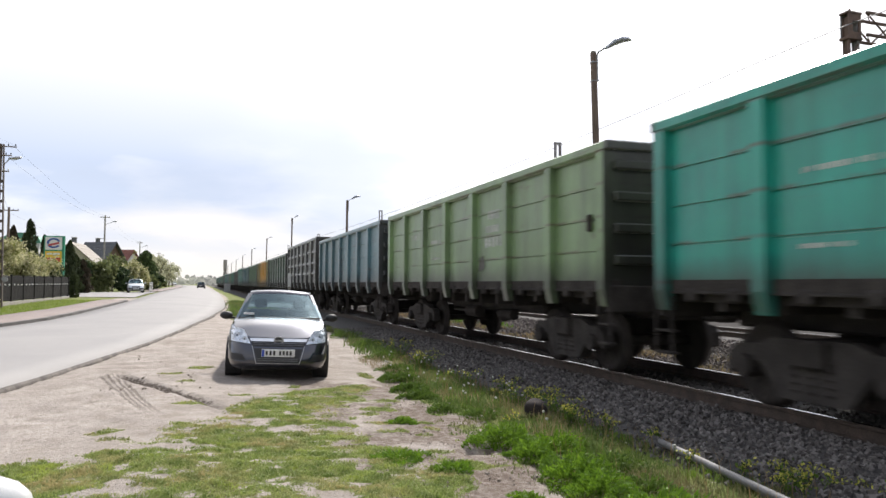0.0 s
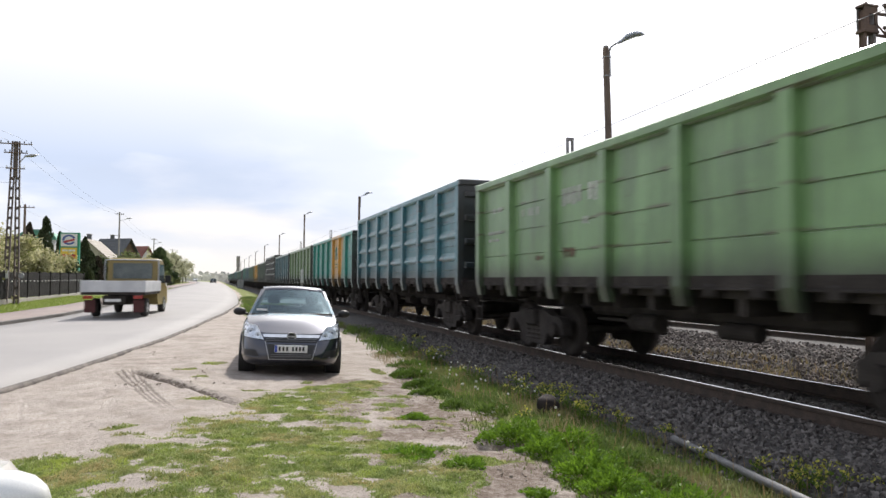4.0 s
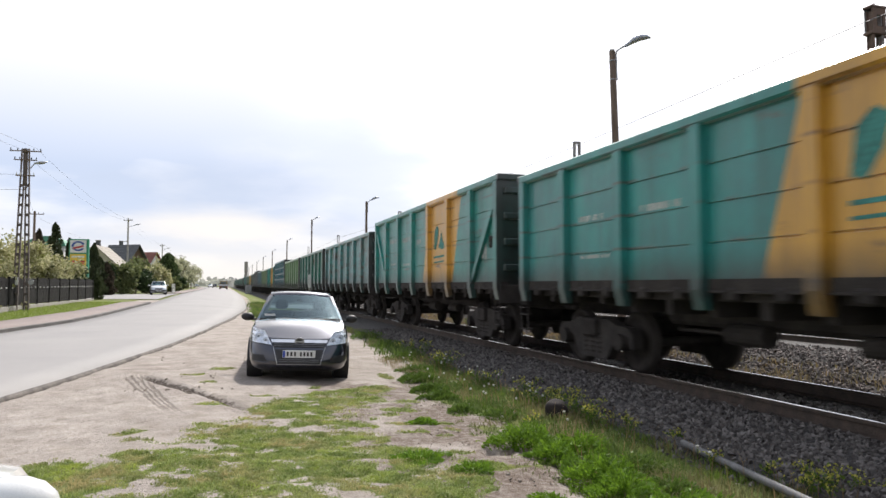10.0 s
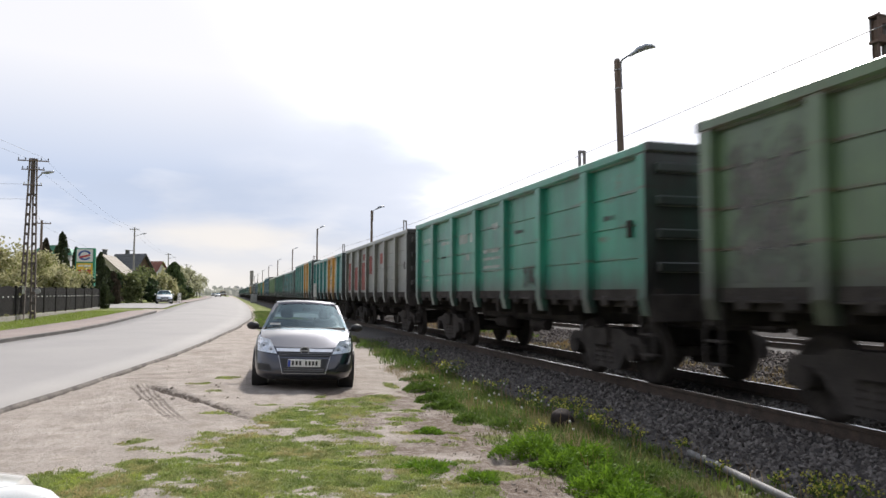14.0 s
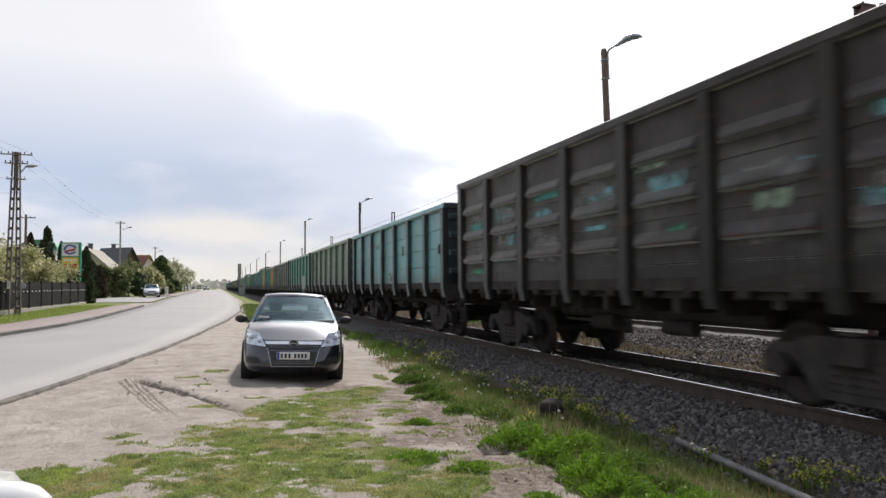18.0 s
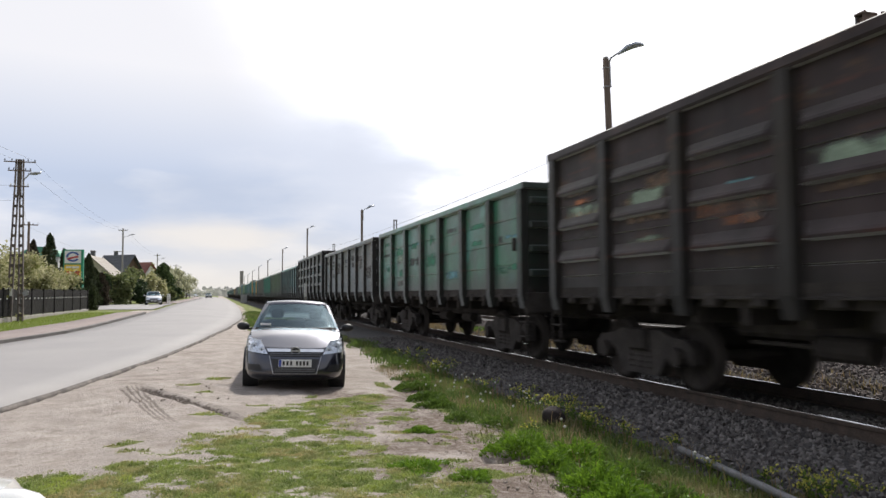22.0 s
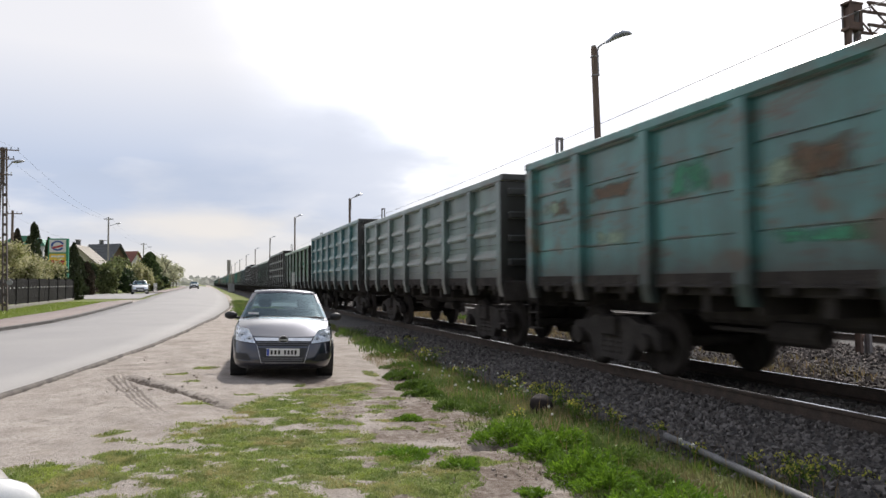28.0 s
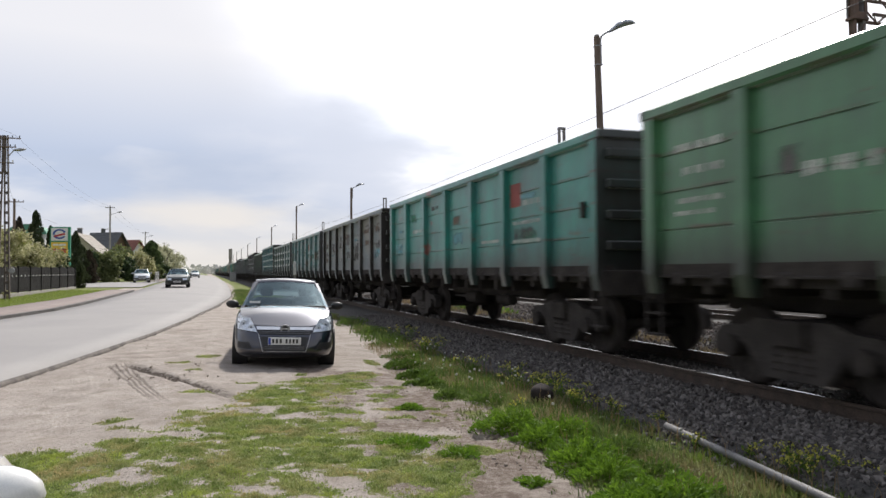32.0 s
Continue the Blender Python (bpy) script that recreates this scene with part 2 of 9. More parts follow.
    if patch:
        pc, lo, hi = patch
        col = mix(rng(nz(0.55, (1, 1, 1.7), 5.0, 3), lo, hi), col, pc)
    # rust in blotches and streaks
    col = mix(rng(nz(1.5, (1, 0.6, 2.0), 2.0, 9, 0.72), 0.66 - 0.25 * rust, 0.78 - 0.20 * rust), col, (0.13, 0.072, 0.045))
    col = mix(rng(nz(5.0, (1, 3.0, 0.12), 9.0, 4), 0.5, 0.8, 0.0, dirt), col, (0.06, 0.05, 0.042))
    # bottom grime thrown up from the track
    gr = N("ShaderNodeMath"); gr.operation = "MULTIPLY"
    K(rng(sep.outputs[2], 1.42, 1.56 + 0.75 * dirt, 1.0, 0.0), gr.inputs[0])
    K(rng(nz(3.0, (1, 1, 1), 4.0), 0.3, 0.7, 0.45 + 0.5 * dirt, min(0.98, 0.8 + 0.5 * dirt)), gr.inputs[1])
    col = mix(gr.outputs[0], col, (0.026, 0.023, 0.021))
    # weathering dulls the paint all over, with broad soft vertical runs
    wash = N("ShaderNodeVectorMath"); wash.operation = "SCALE"
    # soot and the shade of the gap between wagons, painted on the end walls
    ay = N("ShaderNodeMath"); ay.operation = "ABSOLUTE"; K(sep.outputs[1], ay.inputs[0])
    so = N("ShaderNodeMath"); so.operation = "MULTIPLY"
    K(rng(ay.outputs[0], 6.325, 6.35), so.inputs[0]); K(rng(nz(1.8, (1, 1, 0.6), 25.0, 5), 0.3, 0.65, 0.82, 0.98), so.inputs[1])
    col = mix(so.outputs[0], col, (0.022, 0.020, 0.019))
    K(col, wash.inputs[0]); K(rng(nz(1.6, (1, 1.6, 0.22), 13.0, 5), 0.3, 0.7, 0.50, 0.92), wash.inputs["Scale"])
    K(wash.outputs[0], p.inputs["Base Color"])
    K(rng(nz(2.0, (1, 1, 0.5), 17.0, 5), 0.3, 0.7, 0.30, 0.46) if max(base) > 0.13 else rng(nz(2.0, (1, 1, 0.5), 17.0, 5), 0.3, 0.7, 0.55, 0.8), p.inputs["Roughness"])
    p.inputs["Specular IOR Level"].default_value = 0.8 if max(base) > 0.13 else 0.3
    # a film of dust that shows at flat angles
    p.inputs["Sheen Weight"].default_value = 0.65 if max(base) > 0.13 else 1.0
    p.inputs["Sheen Roughness"].default_value = 0.33
    p.inputs["Sheen Tint"].default_value = (0.95, 0.98, 0.96, 1)
    bp = N("ShaderNodeBump"); bp.inputs["Strength"].default_value = 0.5; bp.inputs["Distance"].default_value = 0.012
    K(nz(6.0, (1, 1, 1), 1.0, 5), bp.inputs["Height"])
    K(bp.outputs[0], p.inputs["Normal"])
    return m


def glass(name, tint=(0.62, 0.72, 0.76), gloss=(0.62, 0.86, 1.0)):
    """Thin tinted pane: clear through, with a bluish gloss that grows at flat angles."""
    m = bpy.data.materials.new(name)
    m.use_nodes = True
    nt = m.node_tree
    N, K = nt.nodes.new, nt.links.new
    nt.nodes.remove(nt.nodes["Principled BSDF"])
    f, t, g, mx = N("ShaderNodeFresnel"), N("ShaderNodeBsdfTransparent"), N("ShaderNodeBsdfGlossy"), N("ShaderNodeMixShader")
    f.inputs["IOR"].default_value = 1.5
    t.inputs[0].default_value, g.inputs[0].default_value = (*tint, 1), (*gloss, 1)
    g.inputs["Roughness"].default_value = 0.02
    K(f.outputs[0], mx.inputs[0]); K(t.outputs[0], mx.inputs[1]); K(g.outputs[0], mx.inputs[2])
    K(mx.outputs[0], nt.nodes["Material Output"].inputs[0])
    return m


M_ASPHALT = surf("worn_asphalt", (0.228, 0.217, 0.212), (0.198, 0.190, 0.188), 0.35, 0.72, 0.003, fine=110, fine_amt=0.12)
M_STEEL = surf("rail_steel", (0.62, 0.6, 0.57), (0.5, 0.48, 0.46), 3, 0.22, metal=1.0)
M_RAILSIDE = surf("rusty_rail_side", (0.078, 0.056, 0.044), (0.05, 0.038, 0.031), 6, 0.85, 0.003)
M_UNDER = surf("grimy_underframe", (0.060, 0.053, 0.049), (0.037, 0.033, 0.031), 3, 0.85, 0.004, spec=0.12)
M_CAST = surf("dusty_cast_steel", (0.066, 0.059, 0.055), (0.040, 0.036, 0.034), 3, 0.75, 0.004, spec=0.12)
M_WHEEL = surf("wheel_steel", (0.056, 0.049, 0.045), (0.034, 0.030, 0.028), 5, 0.75, spec=0.12)
M_TREAD = surf("polished_tread", (0.4, 0.38, 0.36), None, 5, 0.35, metal=1.0)
M_BALLAST = surf("ballast_bed", (0.06, 0.055, 0.052), (0.036, 0.033, 0.032), 8, 0.9, 0.03, fine=28, fine_amt=0.6)
M_STONE = surf("ballast_stone", (0.18, 0.166, 0.157), (0.078, 0.072, 0.068), 5, 0.85, fine=30, vary=0.35)
M_CONCRETE = surf("weathered_concrete", (0.36, 0.34, 0.31), (0.26, 0.245, 0.22), 3, 0.85, 0.004)
M_SLEEPER = surf("tarred_timber", (0.08, 0.06, 0.045), (0.05, 0.04, 0.03), 4, 0.85, 0.006, stretch=(1, 6, 6))
M_WOODPOLE = surf("old_wooden_pole", (0.20, 0.145, 0.115), (0.11, 0.08, 0.064), 2, 0.8, 0.006, stretch=(6, 6, 0.6))
M_GALV = surf("galvanised_steel", (0.42, 0.43, 0.45), (0.33, 0.34, 0.36), 6, 0.5, metal=0.6)
M_BLACK = surf("black_plastic", (0.02, 0.02, 0.021), None, 8, 0.55)
M_RUBBER = surf("tyre_rubber", (0.025, 0.025, 0.025), (0.04, 0.038, 0.035), 8, 0.85, 0.003)


# ---- building helpers ----
def box_bm(bm, x0, y0, z0, x1, y1, z1, bev=0.0, rot=None):
    c = Vector(((x0 + x1) / 2, (y0 + y1) / 2, (z0 + z1) / 2))
    m = Matrix.Translation(c) @ (rot or Matrix()) @ Matrix.Diagonal((abs(x1 - x0), abs(y1 - y0), abs(z1 - z0), 1))
    r = bmesh.ops.create_cube(bm, size=1.0, matrix=m)
    if bev:
        es = list({e for v in r["verts"] for e in v.link_edges})
        bmesh.ops.bevel(bm, geom=es, offset=bev, segments=1, affect="EDGES")
    return bm


def cyl_bm(bm, a, b, r0, r1=None, seg=10, caps=True):
    a, b = Vector(a), Vector(b)
    d = b - a
    q = d.to_track_quat("Z", "Y").to_matrix().to_4x4()
    bmesh.ops.create_cone(bm, cap_ends=caps, segments=seg, radius1=r0, radius2=r0 if r1 is None else r1, depth=d.length,
                          matrix=Matrix.Translation((a + b) / 2) @ q)
    return bm


def loft_bm(bm, rings, close=True, cap=False):
    """Join rings of equal vertex count with quads."""
    vs = [[bm.verts.new(v) for v in ring] for ring in rings]
    n = len(vs[0])
    for i in range(len(vs) - 1):
        for j in range(n if close else n - 1):
            k = (j + 1) % n
            bm.faces.new((vs[i][j], vs[i][k], vs[i + 1][k], vs[i + 1][j]))
    if cap:
        bm.faces.new(list(reversed(vs[0])))
        bm.faces.new(vs[-1])
    return vs


def mesh_of(bm, name, material, smooth=False):
    bmesh.ops.recalc_face_normals(bm, faces=bm.faces)
    # open sheets face up
    flat = bm.faces and any(e.is_boundary for e in bm.edges) and sum(abs(f.normal.z) * f.calc_area() for f in bm.faces) > 0.85 * sum(f.calc_area() for f in bm.faces)
    if flat and sum(f.normal.z * f.calc_area() for f in bm.faces) < 0:
        bmesh.ops.reverse_faces(bm, faces=bm.faces)
    me = bpy.data.meshes.new(name)
    bm.to_mesh(me)
    bm.free()
    if material:
        me.materials.append(material)
    if smooth:
        for p in me.polygons:
            p.use_smooth = True
    return me


def part(name, bm, material, parent, label="", smooth=False):
    me = bm if isinstance(bm, bpy.types.Mesh) else mesh_of(bm, name, material, smooth)
    ob = new(name, me)
    ob.parent = parent
    if label:
        ob["label"] = label
    return ob


def thing(name, m, label, category, group="", kind=""):
    ob = new(name)
    ob.empty_display_size = 0.3
    ob.matrix_basis = m
    return tagged(ob, label, category, group, kind)


def raw(name, verts, faces, material, smooth=False):
    me = bpy.data.meshes.new(name)
    me.from_pydata(verts, [], faces)
    me.update()
    if material:
        me.materials.append(material)
    if smooth:
        for p in me.polygons:
            p.use_smooth = True
    return me


def B():
    return bmesh.new()


def sstep(a):
    a = min(1.0, max(0.0, a))
    return a * a * (3 - 2 * a)


def lerp_tab(tab, y):
    """x from a table of (y, x) rows, straight between rows."""
    if y <= tab[0][0]:
        return tab[0][1]
    for (y0, x0), (y1, x1) in zip(tab, tab[1:]):
        if y <= y1:
            return x0 + (x1 - x0) * (y - y0) / (y1 - y0)
    return tab[-1][1]

# ---- the lie of the land ----
TRACK_X, RAIL_Z, GAUGE = 7.107, 0.193, 1.58     # track centre, rail top, between rail centres
TRACK2_X, RAIL2_Z = 15.6, 0.22                  # the second track beyond
ROAD_R = ((-120, -20), (-60, -13), (-25, -8.4), (-10, -5.9), (0, -4.4), (6, -3.5), (11.03, -2.78), (12.6, -2.4), (15.3, -1.86), (18.6, -1.2),
          (23.2, -0.55), (31, 0.3), (38.6, 0.92), (45, 1.36), (55, 1.65), (67.7, 1.9), (90, 2.2), (130, 2.5), (190, 2.5), (260, 1.5), (340, -2), (450, -12), (600, -34), (900, -110))
ROAD_L = ((-120, -27), (-60, -20), (-25, -15.2), (-10, -12.4), (0, -10.5), (11, -8.45), (20, -7.05), (25.6, -6.22), (27.4, -5.84), (29.8, -5.46), (34.2, -5.12), (42, -4.87), (50.3, -4.65),
          (67.7, -4.6), (90, -4.6), (130, -4.6), (190, -4.7), (260, -5.7), (340, -9), (450, -19), (600, -41), (900, -117))


def lie(x, y):
    """Height of the bare ground."""
    z = 0.5 * sstep(y / 90) * sstep((4.5 - x) / 7)
    z += -0.04 * min(max(x - 1.2, -1.5), 2.2) * (1 - sstep((y - 30) / 30)) * sstep((x + 3.0) / 3.0)
    return z


def bumps(x, y):
    """Small unevenness of the trodden verge."""
    v = Vector((x, y, 0))
    return 0.03 * noise.noise(v * 0.9) + 0.016 * noise.noise(v * 3.1) + 0.012 * noise.noise(v * 7.0)


def blob(x, y, cx, cy, rx, ry, turn=0.0):
    """1 in the middle of an ellipse, 0 on its rim, below outside."""
    c, s = math.cos(radians(turn)), math.sin(radians(turn))
    dx, dy = x - cx, y - cy
    u, v = (dx * c + dy * s) / rx, (-dx * s + dy * c) / ry
    return 1 - math.hypot(u, v)


def seg_dist(x, y, ax, ay, bx, by):
    t = max(0, min(1, ((x - ax) * (bx - ax) + (y - ay) * (by - ay)) / ((bx - ax) ** 2 + (by - ay) ** 2)))
    return math.hypot(x - ax - t * (bx - ax), y - ay - t * (by - ay)), t


LAWN_L = ((2, -3.0), (6, -2.3), (7.0, -1.6), (7.25, -0.9), (7.65, -0.55), (8.4, -0.2), (8.9, 0.2), (9.8, 0.55), (10.6, 0.9), (11.1, 1.7), (11.4, 2.3), (11.5, 2.6))
LAWN_R = ((2, 1.15), (4.0, 1.55), (4.8, 1.95), (5.6, 2.3), (6.4, 2.25), (7.0, 1.85), (8.0, 1.62), (8.8, 1.75), (9.6, 2.2), (10.4, 2.55), (11.0, 2.65), (11.5, 2.65))
STRIP_L = ((-20, 2.2), (2, 2.1), (4.0, 2.2), (4.8, 2.35), (5.6, 2.6), (6.6, 2.72), (7.6, 2.75), (8.8, 2.75), (10, 2.75), (11.5, 2.95), (13.2, 3.2), (18, 3.65), (24, 4.1), (28, 2.4), (31, 1.0), (38, 1.2), (45, 1.5), (60, 1.8), (90, 2.3), (400, 3.0))


def greenness(x, y):
    """How grassy the ground is: 0 bare sand, 1 closed sward."""
    n = noise.noise(Vector((x, y, 3.0)) * 1.1) + 0.6 * noise.noise(Vector((x, y, 7.0)) * 3.3)
    g = 0.0
    if 0.2 < y < 11.7:
        l, r = lerp_tab(LAWN_L, y), lerp_tab(LAWN_R, y)
        e = min(x - l, r - x, 11.6 - y, y - 0.9)
        g = max(g, sstep((e + 0.25 * n + 0.10) / 0.7) * (0.68 + 0.55 * n + 0.75 * noise.noise(Vector((x * 2.6, y * 3.4, 17.0))) + 0.85 * noise.noise(Vector((x * 5.5, y * 7.0, 27.0)))))
    e = x - lerp_tab(STRIP_L, y)
    g = max(g, sstep((e + 0.4 * n + 0.05) / 0.6) * min(1.0, 0.72 + 0.25 * sstep(e / 0.8) + 0.7 * noise.noise(Vector((x * 1.7, y * 1.7, 51.0)))))
    # a few tufts on the sand
    for cx, cy, rx, ry in ((-0.44, 12.72, 0.3, 0.2), (0.03, 13.5, 0.28, 0.2), (-0.2, 11.65, 0.2, 0.14), (-0.2, 9.62, 0.22, 0.12), (0.02, 9.56, 0.16, 0.1), (0.55, 10.25, 0.3, 0.12), (-0.92, 8.0, 0.2, 0.1), (-0.78, 7.6, 0.2, 0.08), (2.2, 9.0, 0.35, 0.25), (2.1, 8.1, 0.3, 0.15), (2.8, 12.6, 0.15, 0.5), (2.3, 6.0, 0.25, 0.2), (1.95, 7.6, 0.2, 0.1), (2.3, 7.4, 0.16, 0.1), (2.0, 8.7, 0.2, 0.12), (2.45, 9.6, 0.2, 0.14), (2.5, 8.0, 0.14, 0.1), (2.2, 6.6, 0.2, 0.12), (1.95, 5.85, 0.2, 0.12), (2.1, 6.05, 0.16, 0.1), (2.86, 7.83, 0.16, 0.12)):
        g = max(g, 0.75 * sstep(1.8 * blob(x, y, cx, cy, rx, ry) + 0.7 * n))
    if 1.2 < x < 3.2 and 4.5 < y < 11.2:
        g = max(g, 0.8 * sstep((noise.noise(Vector((x * 4.0, y * 4.6, 61.0))) - 0.30) / 0.18))
    if x < lerp_tab(ROAD_L, y) - 1.5 or y > 60 and x < 0:
        g = 1.0
    if x > 4.3:
        g *= 1 - sstep((x - 4.3 - 0.25 * n) / 0.5) * (1 - sstep((x - 24) / 3))
    return min(1.0, max(0.0, g))


RUTS = ((-1.30, 12.95, -0.40, 8.80, 0.012), (-1.37, 12.9, -0.46, 8.85, 0.012), (-1.44, 12.85, -0.52, 8.85, 0.012), (-1.51, 12.75, -0.58, 8.95, 0.012), (-1.23, 12.7, 0.33, 9.15, 0.05), (-1.12, 12.35, -0.35, 10.45, 0.02))


def dark_earth(x, y):
    """Darker earth: trodden ground, streaks turned up by tyres, and the small hollow."""
    v = 0.0
    # trodden brown earth between the lawn and the tall strip
    if 1.2 < x < 3.2 and y < 12:
        v = max(v, 0.95 * sstep((x - 1.1) / 0.4) * sstep(0.85 + 1.6 * noise.noise(Vector((x * 1.4, y * 1.4, 31))) + 0.8 * noise.noise(Vector((x * 6.0, y * 6.0, 33)))))
    n = noise.noise(Vector((x * 0.5, y * 2.4, 21))) + 0.5 * noise.noise(Vector((x * 2.0, y * 7.0, 5)))
    if y > 13.5 and x < 2.6:
        v = max(v, 0.55 * sstep((n - 0.15) / 0.5))
    # darker inside the small hollow
    v = max(v, 0.9 * sstep(1.8 * blob(x, y, 2.62, 6.55, 0.22, 0.12, 15)))
    return min(1.0, max(0.0, v))


def ground_z(x, y):
    z = lie(x, y)
    if -6 < x < 6 and -4 < y < 40:
        z += bumps(x, y)
        # tyre ruts pressed into the sand
        for ax, ay, bx, by, dep in RUTS:
            d, t = seg_dist(x, y, ax, ay, bx, by)
            w = 0.09 if dep > 0.015 else 0.035
            z -= dep * max(0, 1 - d / w) - 0.5 * dep * max(0, 1 - abs(d - 1.8 * w) / (0.8 * w))
        z -= 0.10 * sstep(1.6 * blob(x, y, 2.62, 6.55, 0.24, 0.13, 15))
    if x > 4.2:
        z -= 0.12 * sstep((x - 4.2) / 0.6)
    return z


def sand_and_grass():
    m = bpy.data.materials.new("sandy_verge")
    m.use_nodes = True
    nt = m.node_tree
    N, K = nt.nodes.new, nt.links.new
    p = nt.nodes["Principled BSDF"]
    tc = N("ShaderNodeTexCoord")

    def nz(s, d=5, r=0.6):
        n = N("ShaderNodeTexNoise"); n.inputs["Scale"].default_value = s; n.inputs["Detail"].default_value = d; n.inputs["Roughness"].default_value = r
        K(tc.outputs["Object"], n.inputs["Vector"])
        return n.outputs[0]

    def rng(s, a, b, c=0.0, d=1.0):
        r = N("ShaderNodeMapRange")
        for i, v in zip((1, 2, 3, 4), (a, b, c, d)):
            r.inputs[i].default_value = v
        K(s, r.inputs[0])
        return r.outputs[0]

    def mix(f, a, b):
        x = N("ShaderNodeMix"); x.data_type = "RGBA"
        K(f, x.inputs[0])
        for s, i in ((a, 6), (b, 7)):
            if isinstance(s, tuple):
                x.inputs[i].default_value = (*s, 1)
            else:
                K(s, x.inputs[i])
        return x.outputs[2]

    sand = mix(rng(nz(0.8), 0.35, 0.65), (0.42, 0.375, 0.34), (0.335, 0.296, 0.266))
    sand = mix(rng(nz(70, 2), 0.56, 0.66, 0, 0.6), sand, (0.44, 0.41, 0.37))
    sand = mix(rng(nz(35, 3), 0.52, 0.70, 0, 0.75), sand, (0.16, 0.13, 0.105))
    sand = mix(rng(nz(2.6, 7, 0.72), 0.50, 0.62, 0, 0.5), sand, (0.22, 0.185, 0.15))
    sand = mix(rng(nz(11, 4, 0.7), 0.56, 0.66, 0, 0.5), sand, (0.37, 0.34, 0.31))
    sand = mix(rng(nz(5, 6, 0.75), 0.56, 0.70, 0, 0.55), sand, (0.19, 0.155, 0.125))
    sand = mix(rng(nz(1.7, 7, 0.7), 0.42, 0.66, 0, 0.5), sand, (0.20, 0.17, 0.145))
    da = N("ShaderNodeAttribute"); da.attribute_name = "dark_earth"
    earth_mix = N("ShaderNodeMath"); earth_mix.operation = "MULTIPLY"
    K(da.outputs["Fac"], earth_mix.inputs[0]); K(rng(nz(13, 6, 0.75), 0.40, 0.60, 0.35, 1.25), earth_mix.inputs[1])
    sand = mix(earth_mix.outputs[0], sand, (0.135, 0.102, 0.082))
    # tyre tracks: darker earth along each rut, broken by the tread
    for (ax, ay, bx, by, dep), k, w in zip(RUTS, (0.62, 0.62, 0.62, 0.62, 0.95, 0.8), (0.024, 0.020, 0.020, 0.024, 0.08, 0.06)):
        mp = N("ShaderNodeMapping"); mp.vector_type = "TEXTURE"
        mp.inputs["Location"].default_value = (ax, ay, 0)
        mp.inputs["Rotation"].default_value = (0, 0, math.atan2(by - ay, bx - ax))
        K(tc.outputs["Object"], mp.inputs[0])
        sp = N("ShaderNodeSeparateXYZ"); K(mp.outputs[0], sp.inputs[0])
        ab = N("ShaderNodeMath"); ab.operation = "ABSOLUTE"; K(sp.outputs[1], ab.inputs[0])
        wob = N("ShaderNodeMath"); wob.operation = "ADD"; K(ab.outputs[0], wob.inputs[0]); K(rng(nz(7, 4), 0.3, 0.7, -0.6 * w, 0.6 * w), wob.inputs[1])
        f = rng(wob.outputs[0], w * 0.6, w * 1.2, 1.0, 0.0)
        ln = math.hypot(bx - ax, by - ay)
        for s_ in (rng(sp.outputs[0], -0.1, 0.25), rng(sp.outputs[0], ln - 0.9, ln + 0.1, 1.0, 0.0), rng(nz(26, 3), 0.35, 0.55, 0.45, k * 1.25)):
            mu = N("ShaderNodeMath"); mu.operation = "MULTIPLY"
            K(f, mu.inputs[0]); K(s_, mu.inputs[1])
            f = mu.outputs[0]
        if k < 0.7:
            sn = N("ShaderNodeMath"); sn.operation = "SINE"
            tr = N("ShaderNodeMath"); tr.operation = "MULTIPLY"; tr.inputs[1].default_value = 75.0
            K(sp.outputs[0], tr.inputs[0]); K(tr.outputs[0], sn.inputs[0])
            mu = N("ShaderNodeMath"); mu.operation = "MULTIPLY"
            K(f, mu.inputs[0]); K(rng(sn.outputs[0], -0.6, 0.6, 0.6, 1.0), mu.inputs[1])
            f = mu.outputs[0]
        sand = mix(f, sand, (0.06, 0.046, 0.037))
    sod = mix(rng(nz(2.5), 0.35, 0.65), (0.11, 0.15, 0.035), (0.17, 0.175, 0.06))
    at = N("ShaderNodeAttribute"); at.attribute_name = "grass"
    ad = N("ShaderNodeMath"); ad.operation = "ADD"
    K(at.outputs["Fac"], ad.inputs[0]); K(rng(nz(14, 5), 0.3, 0.7, -0.35, 0.35), ad.inputs[1])
    K(mix(rng(ad.outputs[0], 0.42, 0.62), sand, sod), p.inputs["Base Color"])
    p.inputs["Roughness"].default_value = 0.95
    p.inputs["Specular IOR Level"].default_value = 0.2
    bp = N("ShaderNodeBump"); bp.inputs["Strength"].default_value = 1.0; bp.inputs["Distance"].default_value = 0.03
    K(nz(30, 6, 0.7), bp.inputs["Height"])
    K(bp.outputs[0], p.inputs["Normal"])
    return m


M_GROUND = sand_and_grass()


def steps(a, b, s):
    return list(np.arange(a, b - 1e-6, s))


